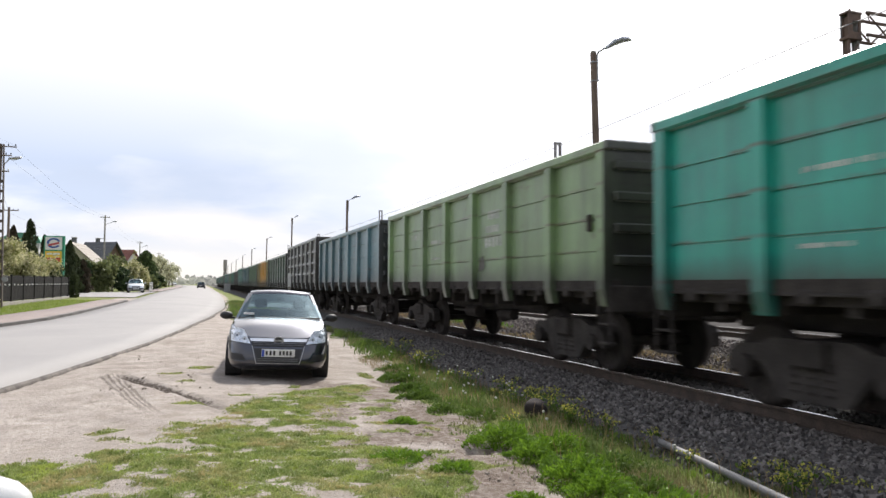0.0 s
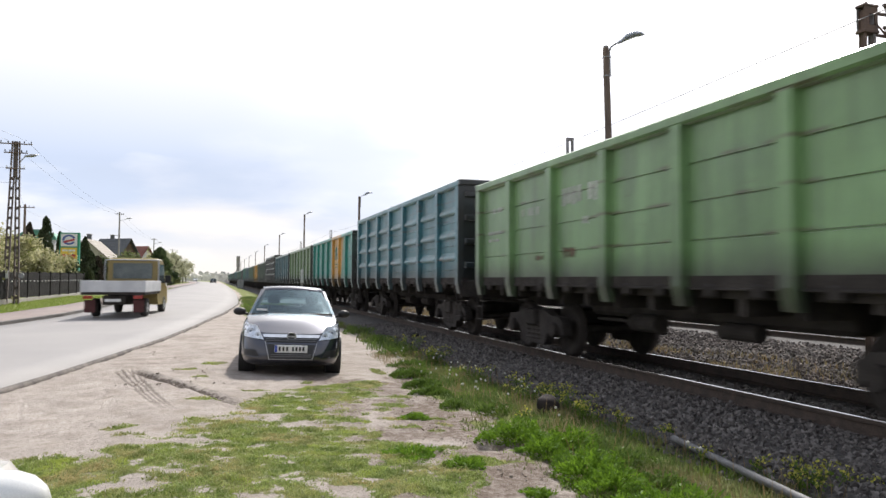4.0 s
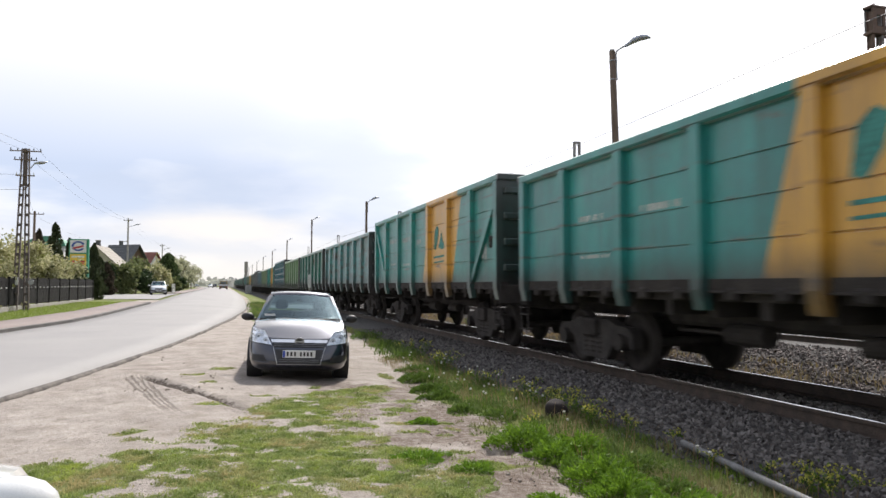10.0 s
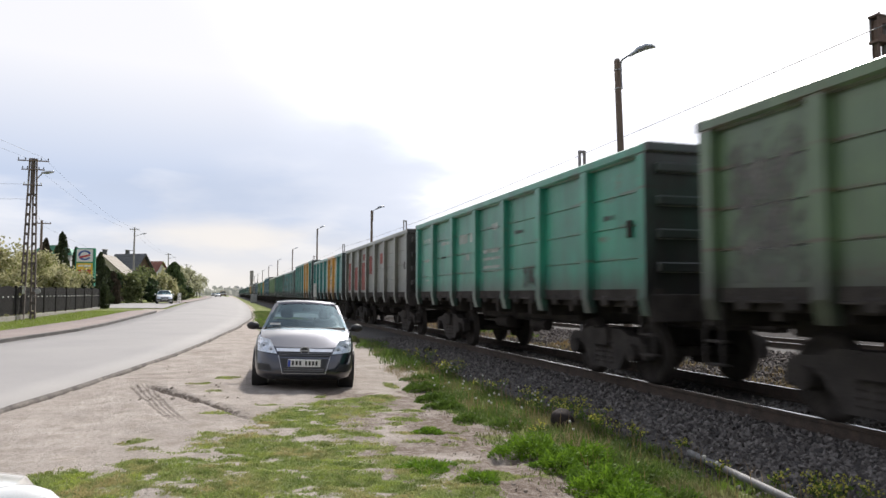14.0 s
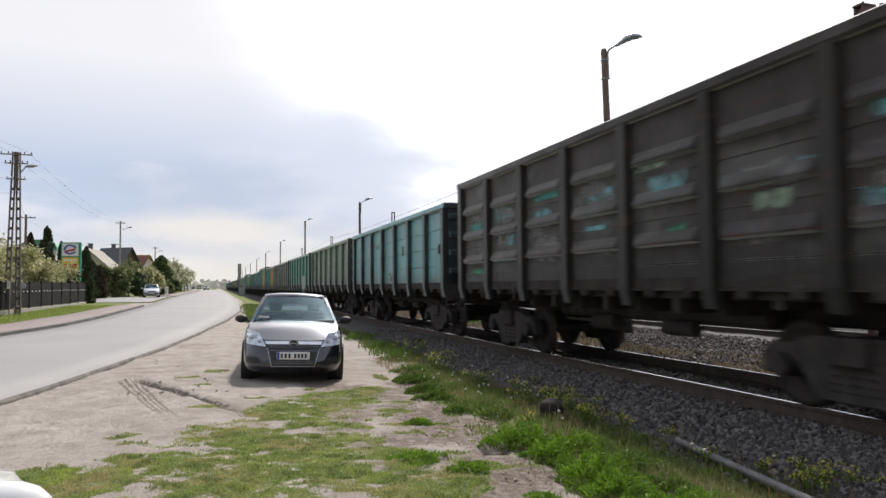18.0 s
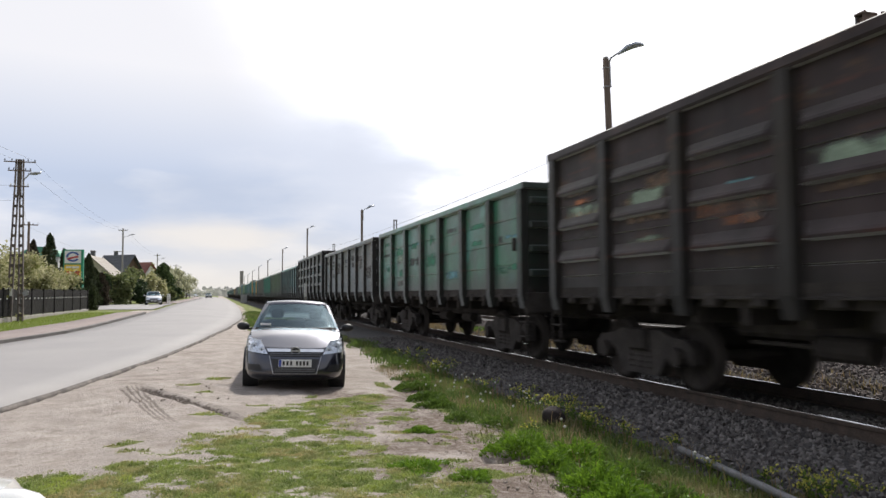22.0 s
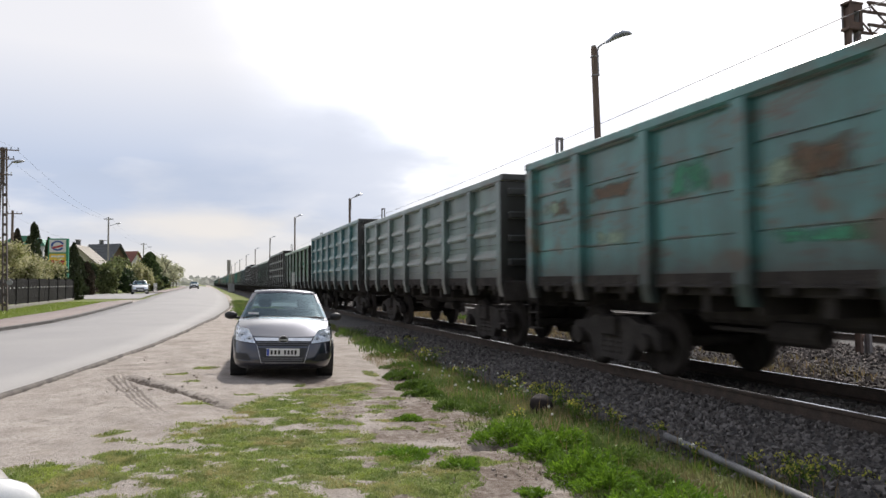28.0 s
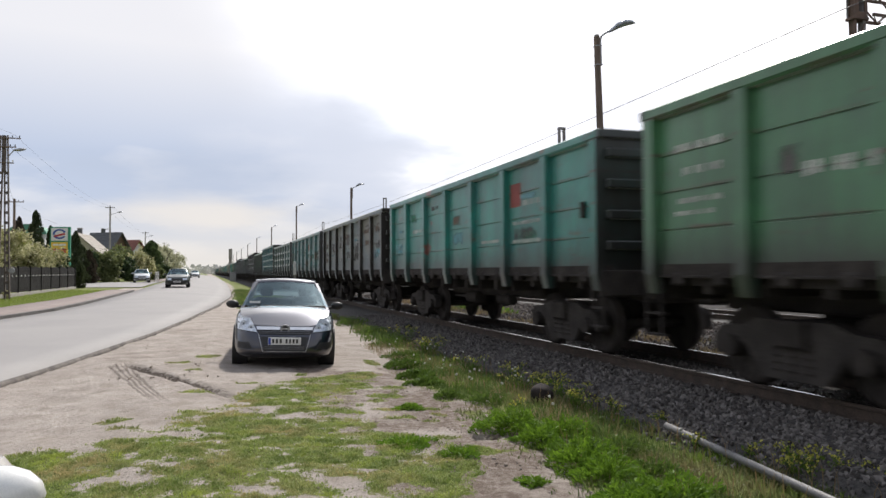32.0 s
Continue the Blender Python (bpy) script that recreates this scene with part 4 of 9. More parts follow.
# index along the train: (ribbed, paint, second shade, rust, dirt, band, patch, label)
LIVERY = {
    -21: (0, (0.09, 0.205, 0.115), (0.07, 0.15, 0.09), 0.25, 0.5, None, None, "dull green open-top gondola wagon with pale lettering"),
    -20: (0, (0.04, 0.235, 0.195), (0.045, 0.16, 0.145), 0.4, 0.5, None, ((0.30, 0.09, 0.06), 0.66, 0.68), "teal green gondola wagon with a red mark on its side"),
    -19: (0, (0.095, 0.098, 0.062), (0.06, 0.06, 0.042), 0.45, 0.6, None, ((0.08, 0.13, 0.14), 0.50, 0.60), "dark olive brown gondola wagon, heavily soiled"),
    -18: (0, (0.11, 0.25, 0.245), (0.085, 0.17, 0.165), 0.6, 0.45, None, ((0.12, 0.10, 0.06), 0.56, 0.62), "faded turquoise gondola wagon with brown patches"),
    -17: (1, (0.14, 0.20, 0.19), (0.10, 0.14, 0.13), 0.4, 0.6, None, None, "grey green gondola wagon with pressed ribs"),
    -16: (1, (0.066, 0.170, 0.180), (0.060, 0.130, 0.140), 0.25, 0.45, None, None, "teal blue gondola wagon with pressed ribs"),
    -15: (0, (0.10, 0.245, 0.115), (0.07, 0.165, 0.08), 0.3, 0.55, None, None, "light green gondola wagon with steel posts"),
    -14: (1, (0.048, 0.036, 0.038), (0.03, 0.024, 0.026), 0.4, 0.5, None, ((0.12, 0.30, 0.25), 0.68, 0.72), "dark brown ribbed gondola wagon with green paint remnants"),
    -13: (0, (0.032, 0.165, 0.09), (0.026, 0.10, 0.06), 0.35, 0.55, None, ((0.06, 0.30, 0.22), 0.55, 0.61), "deep green gondola wagon with lighter smears"),
    -12: (0, (0.103, 0.099, 0.087), (0.076, 0.076, 0.068), 0.4, 0.5, None, ((0.13, 0.18, 0.205), 0.46, 0.60), "dark grey olive gondola wagon, grimy"),
    -11: (1, (0.062, 0.054, 0.054), (0.036, 0.032, 0.033), 0.2, 0.45, None, ((0.15, 0.15, 0.145), 0.55, 0.66), "blackened ribbed gondola wagon with paint remnants"),
    -10: (0, (0.14, 0.36, 0.37), (0.12, 0.29, 0.30), 0.2, 0.3, None, None, "turquoise blue gondola wagon with steel posts"),
    -9: (0, (0.115, 0.17, 0.10), (0.085, 0.13, 0.08), 0.2, 0.5, None, None, "olive green gondola wagon with pale lettering"),
    -8: (0, (0.035, 0.245, 0.165), (0.03, 0.19, 0.135), 0.2, 0.3, None, None, "bright green gondola wagon with white lettering"),
    -7: (0, (0.155, 0.16, 0.13), (0.12, 0.12, 0.10), 0.2, 0.4, None, None, "grey brown gondola wagon with red panels"),
    -6: (0, (0.05, 0.24, 0.22), (0.05, 0.19, 0.18), 0.2, 0.35, (-2.95, -0.1, 0.32, YEL), None, "teal gondola wagon with a slanted yellow band"),
    -5: (0, (0.06, 0.27, 0.235), (0.06, 0.21, 0.185), 0.25, 0.35, (-2.95, -0.1, 0.32, YEL), None, "teal gondola wagon with a yellow band and diagonal braces"),
    -4: (0, (0.16, 0.38, 0.37), (0.10, 0.25, 0.25), 0.82, 0.45, None, None, "pale turquoise gondola wagon with large rust patches"),
    -3: (0, (0.045, 0.21, 0.15), (0.05, 0.15, 0.115), 0.3, 0.5, None, None, "dark green gondola wagon with an orange mark"),
    -2: (0, (0.22, 0.345, 0.18), (0.18, 0.28, 0.15), 0.15, 0.35, None, None, "light green gondola wagon with steel posts"),
    -1: (1, (0.075, 0.20, 0.24), (0.06, 0.15, 0.18), 0.25, 0.4, None, None, "slate blue gondola wagon with pressed ribs"),
    0: (0, (0.03, 0.31, 0.25), (0.04, 0.26, 0.22), 0.12, 0.25, (-2.95, -0.1, 0.32, YEL), None, "bright teal gondola wagon with a slanted yellow band"),
    1: (0, (0.22, 0.31, 0.17), (0.18, 0.25, 0.14), 0.15, 0.35, None, None, "sage green gondola wagon with steel posts"),
    2: (0, (0.11, 0.20, 0.23), (0.09, 0.16, 0.18), 0.2, 0.4, None, None, "blue grey gondola wagon with steel posts"),
    3: (1, (0.12, 0.12, 0.115), (0.09, 0.09, 0.09), 0.35, 0.5, None, None, "grey ribbed gondola wagon, soiled"),
    4: (0, (0.12, 0.16, 0.12), (0.10, 0.13, 0.10), 0.3, 0.5, None, None, "dull grey green gondola wagon"),
    5: (0, (0.20, 0.20, 0.09), (0.30, 0.22, 0.07), 0.3, 0.4, (-3.0, 3.0, 0.0, YEL), None, "ochre and green gondola wagon"),
}
FAR_PAINTS = [((0.07, 0.20, 0.15), "dark green"), ((0.14, 0.22, 0.14), "olive green"), ((0.10, 0.19, 0.2), "blue grey"), ((0.08, 0.24, 0.19), "teal green"), ((0.11, 0.11, 0.1), "dark grey")]
PAINTED = {"side_panel", "side_post", "top_rail", "end_wall", "end_rib", "end_cap"}
FIRST, LAST = -22, 21
WAGONS = {}


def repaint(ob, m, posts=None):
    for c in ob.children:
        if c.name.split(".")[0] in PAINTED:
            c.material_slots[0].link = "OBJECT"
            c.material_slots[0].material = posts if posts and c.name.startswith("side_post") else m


def place_wagons():
    far = [wagon_paint("far_wagon_paint", c, None, 0.3, 0.45, seed=i * 1.7 + 40) for i, (c, _) in enumerate(FAR_PAINTS)]
    for k in range(FIRST, LAST + 1):
        if k in LIVERY:
            rib, a, b, rust, dirt, band, patch, label = LIVERY[k]
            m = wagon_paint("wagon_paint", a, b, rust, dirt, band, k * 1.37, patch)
        else:
            rib, m, label = int(k % 5 == 3), far[k % 5], FAR_PAINTS[k % 5][1] + " open-top gondola wagon in the train"
        src = (FAR_RIBBED if rib else FAR_PLAIN) if k > 4 or k < -21 else RIBBED_LOW if k == -17 else TALL if k == -5 else RIBBED if rib else PLAIN
        ob = copy_thing(src, pose(TRACK_X, k * PITCH, RAIL_Z))
        ob["label"] = label
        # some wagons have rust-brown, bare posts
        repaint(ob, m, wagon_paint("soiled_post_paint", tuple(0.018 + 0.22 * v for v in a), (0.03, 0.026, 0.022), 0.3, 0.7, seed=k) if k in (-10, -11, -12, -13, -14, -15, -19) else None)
        WAGONS[k] = ob


place_wagons()
for src in (PLAIN, RIBBED, TALL, RIBBED_LOW, FAR_PLAIN, FAR_RIBBED):
    for o in (*src.children_recursive, src):
        bpy.data.objects.remove(o)


# lettering, stencils and repair patches on the near sides, as plain bars and blocks
def faded(name, c, soft=0.12, most=0.8):
    """Worn paint with ragged, rubbed-through edges."""
    m = surf(name, c, tuple(0.6 * v for v in c), 3.0, 0.6, fine=25, fine_amt=0.35)
    nt = m.node_tree
    N, K = nt.nodes.new, nt.links.new
    tc, sep = N("ShaderNodeTexCoord"), N("ShaderNodeSeparateXYZ")
    K(tc.outputs["Generated"], sep.inputs[0])

    def op(kind, a, b):
        o = N("ShaderNodeMath"); o.operation = kind
        for i, s in enumerate((a, b)):
            if isinstance(s, float):
                o.inputs[i].default_value = s
            else:
                K(s, o.inputs[i])
        return o.outputs[0]
    rim = 9.0
    for ax in (1, 2):
        rim = op("MINIMUM", op("MINIMUM", sep.outputs[ax], op("SUBTRACT", 1.0, sep.outputs[ax])), rim)
    n = N("ShaderNodeTexNoise")
    n.inputs["Scale"].default_value, n.inputs["Detail"].default_value = 5.0, 6
    K(tc.outputs["Object"], n.inputs["Vector"])
    r = N("ShaderNodeMapRange")
    for i, v in zip((1, 2, 3, 4), (soft - 0.12, soft + 0.22, 0.0, most)):
        r.inputs[i].default_value = v
    K(op("ADD", op("MULTIPLY", op("MINIMUM", rim, 0.25), 1.2), op("MULTIPLY", op("SUBTRACT", n.outputs[0], 0.5), 1.1)), r.inputs[0])
    K(r.outputs[0], nt.nodes["Principled BSDF"].inputs["Alpha"])
    return m


INK = {"w": faded("faded_white_stencil", (0.56, 0.58, 0.54), -0.35, 0.9), "s": faded("dull_stencil", (0.24, 0.28, 0.27), -0.25, 0.7), "r": faded("faded_red_paint", (0.34, 0.075, 0.06), -0.3, 0.9), "o": faded("orange_primer", (0.50, 0.19, 0.08)), "d": faded("dark_patch", (0.07, 0.065, 0.06)),
       "t": faded("teal_emblem", (0.04, 0.26, 0.23), -0.15, 0.9), "g": faded("green_touch_up", (0.05, 0.28, 0.16)), "b": faded("pale_blue_patch", (0.20, 0.46, 0.52)), "n": faded("brown_patch", (0.16, 0.10, 0.06)), "q": faded("grey_primer", (0.15, 0.145, 0.135)), "h": faded("worn_grey_coat", (0.20, 0.195, 0.19), 0.0, 0.75), "p": faded("pale_green_patch", (0.30, 0.40, 0.30))}
# wagon: rows of bay counted from the leading end, from and to along the bay, from and to in height, ink
MARKS = {
    0: ((1, 0.2, 0.8, 2.5, 2.56, "w"), (2, 0.2, 0.7, 2.3, 2.36, "w"), (1, 0.2, 0.6, 1.75, 1.8, "w"), (6, 0.2, 0.8, 2.7, 2.95, "w")),
    -5: ((0, 0.4, 0.9, 2.95, 3.05, "w"), (1, 0.1, 0.9, 2.8, 2.95, "w"), (2, 0.1, 0.8, 2.75, 2.9, "w"), (1, 0.2, 0.9, 2.05, 2.12, "w"), (2, 0.2, 0.9, 2.0, 2.07, "w"), (2, 0.2, 0.7, 1.85, 1.9, "w"), (3, 0.1, 0.5, 2.6, 2.75, "w"), (6, 0.3, 0.55, 1.95, 2.3, "w")),
    -6: ((2, 0.2, 0.8, 2.4, 2.5, "w"), (1, 0.2, 0.7, 2.4, 2.5, "w"), (6, 0.3, 0.6, 2.6, 2.8, "w"), (1, 0.2, 0.8, 1.8, 1.86, "w")),
    -7: ((0, 0.25, 0.75, 2.88, 2.98, "w"), (1, 0.3, 0.7, 2.64, 2.74, "w"), (2, 0.3, 0.8, 2.78, 2.84, "w"), (0, 0.12, 0.9, 1.55, 2.85, "r"), (1, 0.12, 0.9, 1.55, 2.6, "r"), (2, 0.12, 0.95, 1.55, 2.75, "r"), (3, 0.1, 0.45, 2.2, 2.95, "r"), (4, 0.35, 0.75, 2.55, 2.95, "r"), (2, 0.3, 0.6, 2.85, 3.1, "r")),
    -8: ((0, 0.2, 0.7, 2.9, 3.0, "w"), (2, 0.15, 0.9, 2.62, 2.86, "w"), (1, 0.3, 0.8, 2.7, 2.8, "w"), (3, 0.15, 0.8, 2.30, 2.38, "w"), (3, 0.15, 0.9, 2.14, 2.21, "w"), (3, 0.15, 0.85, 1.95, 2.02, "w"), (3, 0.5, 0.8, 2.8, 2.95, "w"), (2, 0.4, 0.65, 2.2, 2.35, "w"), (4, 0.45, 0.9, 1.5, 1.95, "d"), (1, 0.3, 0.6, 2.35, 2.4, "d"), (4, 0.2, 0.55, 2.6, 2.68, "d"), (0, 0.2, 0.6, 2.3, 2.4, "w"), (6, 0.2, 0.5, 2.5, 2.6, "d"), (0, 0.3, 0.6, 1.75, 1.8, "w")),
    -9: ((0, 0.1, 0.92, 1.5, 3.2, "q"), (2, 0.15, 0.9, 2.6, 2.9, "w"), (1, 0.5, 0.8, 2.5, 2.65, "w"), (2, 0.4, 0.6, 2.2, 2.35, "w"), (3, 0.15, 0.75, 2.3, 2.37, "w"), (3, 0.15, 0.85, 2.12, 2.19, "w"), (3, 0.15, 0.8, 1.95, 2.0, "w"), (4, 0.3, 0.7, 2.95, 3.15, "b"), (4, 0.2, 0.9, 2.3, 2.36, "w")),
    -10: ((4, 0.4, 0.6, 2.3, 2.65, "q"), (3, 0.5, 0.85, 1.5, 1.72, "n"), (3, 0.35, 0.6, 1.72, 1.8, "n"), (2, 0.3, 0.6, 2.7, 2.85, "p")),
    -3: ((4, 0.1, 0.32, 2.65, 3.1, "o"), (4, 0.36, 0.8, 2.75, 2.83, "o"), (4, 0.1, 0.6, 2.35, 2.42, "w"), (3, 0.1, 0.8, 2.2, 2.27, "w"), (4, 0.1, 0.9, 2.05, 2.12, "w"), (3, 0.2, 0.8, 1.85, 1.9, "w"), (1, 0.2, 0.8, 2.6, 2.8, "o"), (1, 0.1, 0.6, 1.7, 1.9, "d")),
    -2: ((0, 0.3, 0.7, 2.8, 2.9, "w"), (0, 0.2, 0.7, 2.35, 2.42, "w"), (0, 0.2, 0.6, 2.2, 2.26, "w"), (2, 0.1, 0.9, 2.65, 2.95, "w"), (1, 0.2, 0.7, 2.6, 2.75, "w"), (2, 0.15, 0.45, 1.75, 1.95, "n"), (1, 0.6, 0.85, 1.75, 1.85, "n"), (2, 0.5, 0.7, 2.3, 2.42, "w")),
    1: ((4, 0.35, 0.75, 2.72, 2.9, "w"), (4, 0.3, 0.75, 2.45, 2.6, "w"), (4, 0.25, 0.85, 2.15, 2.36, "w"), (4, 0.05, 0.3, 1.65, 2.0, "q"), (2, 0.2, 0.7, 2.4, 2.5, "w"), (1, 0.2, 0.7, 2.6, 2.75, "w"), (2, 0.2, 0.7, 2.0, 2.06, "w")),
    -12: ((1, 0.1, 0.9, 2.72, 2.86, "w"), (1, 0.1, 0.7, 2.6, 2.66, "w"), (3, 0.2, 0.7, 2.8, 2.95, "w"), (3, 0.2, 0.6, 2.6, 2.66, "w"), (0, 0.3, 0.7, 1.7, 1.85, "b"), (5, 0.2, 0.6, 2.4, 2.8, "q")),
    -13: ((1, 0.2, 0.8, 2.4, 2.6, "p"), (3, 0.1, 0.8, 2.1, 2.5, "g"), (4, 0.2, 0.8, 1.7, 1.95, "b"), (2, 0.2, 0.7, 2.7, 2.9, "g"), (1, 0.2, 0.9, 1.6, 1.8, "q")),
    -14: ((1, 0.3, 0.9, 2.55, 2.8, "p"), (2, 0.4, 0.8, 2.5, 2.65, "b"), (3, 0.1, 0.8, 2.5, 2.8, "p"), (0, 0.3, 0.7, 2.8, 2.9, "o"), (5, 0.1, 0.9, 1.62, 1.85, "g"), (4, 0.2, 0.7, 1.6, 1.66, "o"), (5, 0.1, 0.7, 2.1, 2.15, "o")),
    -11: ((0, 0.25, 0.75, 2.84, 2.97, "h"), (0, 0.3, 0.8, 2.58, 2.76, "t"), (0, 0.22, 0.78, 2.36, 2.52, "h"), (0, 0.2, 0.85, 1.88, 1.98, "t"), (0, 0.2, 0.95, 1.6, 1.78, "g"), (1, 0.25, 0.8, 2.8, 2.95, "h"), (1, 0.2, 0.7, 1.85, 2.0, "t"), (2, 0.25, 0.85, 2.9, 3.05, "t"), (3, 0.2, 0.7, 2.75, 2.95, "h"), (5, 0.2, 0.8, 2.4, 2.7, "h"), (6, 0.2, 0.7, 2.2, 2.5, "h"), (0, 0.3, 0.7, 2.7, 2.85, "w"), (1, 0.2, 0.6, 2.2, 2.45, "w"), (1, 0.3, 0.8, 2.6, 2.7, "q"), (2, 0.2, 0.7, 2.4, 2.75, "b"), (3, 0.2, 0.8, 2.2, 2.3, "b"), (4, 0.5, 0.8, 1.9, 2.15, "g"), (0, 0.3, 0.6, 2.0, 2.1, "w"), (3, 0.3, 0.8, 2.55, 2.7, "q")),
    -15: ((1, 0.1, 0.6, 2.5, 2.65, "q"), (3, 0.2, 0.8, 2.1, 2.25, "w"), (4, 0.2, 0.5, 2.3, 2.36, "w"), (4, 0.2, 0.7, 2.2, 2.4, "n"), (2, 0.2, 0.6, 2.4, 2.5, "b")),
    -16: ((3, 0.2, 0.7, 2.2, 2.4, "w"), (4, 0.3, 0.7, 2.1, 2.2, "w")),
    -18: ((1, 0.05, 0.95, 2.55, 2.8, "n"), (2, 0.2, 0.7, 2.4, 2.85, "g"), (3, 0.3, 0.8, 2.35, 2.75, "n"), (4, 0.1, 0.4, 2.55, 3.0, "o"), (3, 0.1, 0.9, 1.72, 1.88, "g"), (4, 0.5, 0.9, 2.5, 2.6, "o"), (0, 0.2, 0.6, 2.5, 2.7, "p"), (5, 0.6, 0.95, 1.95, 2.05, "o"), (5, 0.3, 0.8, 1.6, 1.75, "g")),
    -19: ((1, 0.1, 0.9, 2.3, 2.7, "q"), (2, 0.2, 0.8, 2.4, 2.7, "q"), (4, 0.1, 0.7, 1.9, 2.5, "d"), (0, 0.2, 0.8, 2.5, 2.6, "q")),
    -20: ((5, 0.05, 0.35, 2.6, 3.05, "r"), (5, 0.4, 0.95, 2.6, 2.7, "w"), (5, 0.1, 0.9, 2.25, 2.32, "w"), (5, 0.1, 0.9, 1.9, 1.97, "w"), (3, 0.15, 0.6, 2.0, 2.3, "b"), (3, 0.1, 0.5, 2.45, 2.7, "n"), (1, 0.2, 0.8, 2.45, 2.55, "w"), (4, 0.2, 0.8, 1.95, 2.02, "w")),
    -21: ((0, 0.2, 0.8, 2.85, 2.95, "w"), (0, 0.3, 0.8, 2.55, 2.65, "w"), (0, 0.2, 0.8, 2.2, 2.27, "w"), (0, 0.2, 0.7, 2.05, 2.11, "w"), (1, 0.2, 0.4, 2.35, 2.65, "q"), (1, 0.4, 0.95, 2.3, 2.45, "w"), (2, 0.3, 0.8, 2.2, 2.35, "w")),
}


# wagon: inks of the older coats and how many patches of them show
REMNANTS = {-11: ("qqpbhh", 34), -14: ("nnohpd", 30), -12: ("qqhbd", 16), -13: ("gggbd", 16), -18: ("nnqgp", 14), -19: ("qhbndn", 26), -4: ("nnndq", 24), -17: ("qhd", 10), -15: ("gpp", 7), -3: ("dog", 8), -20: ("dgb", 8)}


def mark_wagons():
    for k, rows in MARKS.items():
        w = WAGONS[k]
        x = -1.470
        for bay, a, b, z0, z1, ink in rows:
            ya, yb = POST_Y[BAYS - bay] - 0.12, POST_Y[BAYS - bay - 1] + 0.12
            bm = B()
            u0, u1 = yb + (ya - yb) * (1 - b), yb + (ya - yb) * (1 - a)
            if ink == "w":
                # a row of short bars in place of characters
                cw = min(0.12, max(0.04, 0.55 * (z1 - z0)))
                m_ = max(1, int((u1 - u0) / (1.4 * cw)))
                for i in range(m_):
                    if (i * 7 + bay * 3) % 11 < 9:
                        box_bm(bm, x - 0.004, u0 + i * (u1 - u0) / m_, z0 + 0.1 * (z1 - z0) * (i % 2), x + 0.02, u0 + i * (u1 - u0) / m_ + cw, z1)
            else:
                box_bm(bm, x - 0.004, u0, z0, x + 0.02, u1, z1)
            o = part("stencil" if ink == "w" else "paint_patch", bm, INK["s" if ink == "w" and max(LIVERY[k][1]) < 0.13 else ink], w)
            if ink == "w":
                o["kind"] = "stuff"
        # worn remnants of older coats, scattered over the bays
        for i in range(REMNANTS.get(k, ("", 0))[1]):
            rg = np.random.default_rng(900 - k * 50 + i)
            bay = int(rg.integers(0, BAYS))
            ya, yb = POST_Y[BAYS - bay] - 0.14, POST_Y[BAYS - bay - 1] + 0.14
            wd, ht = rg.uniform(0.25, 0.9) * (ya - yb), rg.uniform(0.08, 0.34)
            u0, z0 = yb + rg.uniform(0, 1) * (ya - yb - wd), rg.uniform(1.75, TOP - 0.35 - ht)
            bm = B()
            box_bm(bm, x - 0.003, u0, z0, x + 0.02, u0 + wd, z0 + ht)
            inks = REMNANTS[k][0]
            part("paint_patch", bm, INK[inks[int(rg.integers(0, len(inks)))]], w)
        # door-like hatch handle at the rear bay
        bm = B()
        box_bm(bm, -1.53, -HALF + 0.52, 2.2, -1.46, -HALF + 0.62, 2.46, 0.02)
        part("grab_bracket", bm, M_UNDER, w)
    for k in (0, -5, -6):
        yc = (POST_Y[BAYS - 4] + POST_Y[BAYS - 5]) / 2
        for nm, pts in (("emblem_leaf", ((-0.54, 2.40), (-0.36, 2.36), (-0.16, 2.62), (-0.06, 2.92), (-0.26, 3.02), (-0.46, 2.86))),
                        ("emblem_sail", ((-0.08, 2.42), (0.20, 2.34), (0.50, 2.40), (0.30, 2.58), (0.16, 2.86), (0.06, 2.62))),
                        ("emblem_bar", ((-0.55, 2.12), (0.50, 2.14), (0.50, 2.19), (-0.55, 2.17))), ("emblem_bar", ((-0.55, 1.98), (0.40, 2.0), (0.40, 2.04), (-0.55, 2.02)))):
            bm = B()
            loft_bm(bm, [[(u, yc - a, z) for a, z in pts] for u in (-1.474, -1.452)], cap=True)
            part(nm, bm, INK["t"], WAGONS[k])
    for k, ends in ((-5, (1, -1)),):
        w = WAGONS[k]
        m = [c for c in w.children if c.name.startswith("side_panel")][0].material_slots[0].material
        for e in ends:
            bm = B()
            y0, y1 = e * (HALF - 0.2), e * POST_Y[BAYS - 1]
            d = 0.1
            vs = [(y0 - d, TOP - 0.2), (y0 + d, TOP - 0.2), (y1 + d, SILL), (y1 - d, SILL)]
            loft_bm(bm, [[(-1.45, y, z) for y, z in vs], [(-1.55, y, z) for y, z in vs]], cap=True)
            part("diagonal_brace", bm, m, w)


mark_wagons()

# ---- cars ----
def paint(name, c, metal=0.5, rough=0.32):
    m = surf(name, c, tuple(v * 0.93 for v in c), 2.0, rough, metal=metal, fine=300, fine_amt=0.06, coat=1.0)
    return m


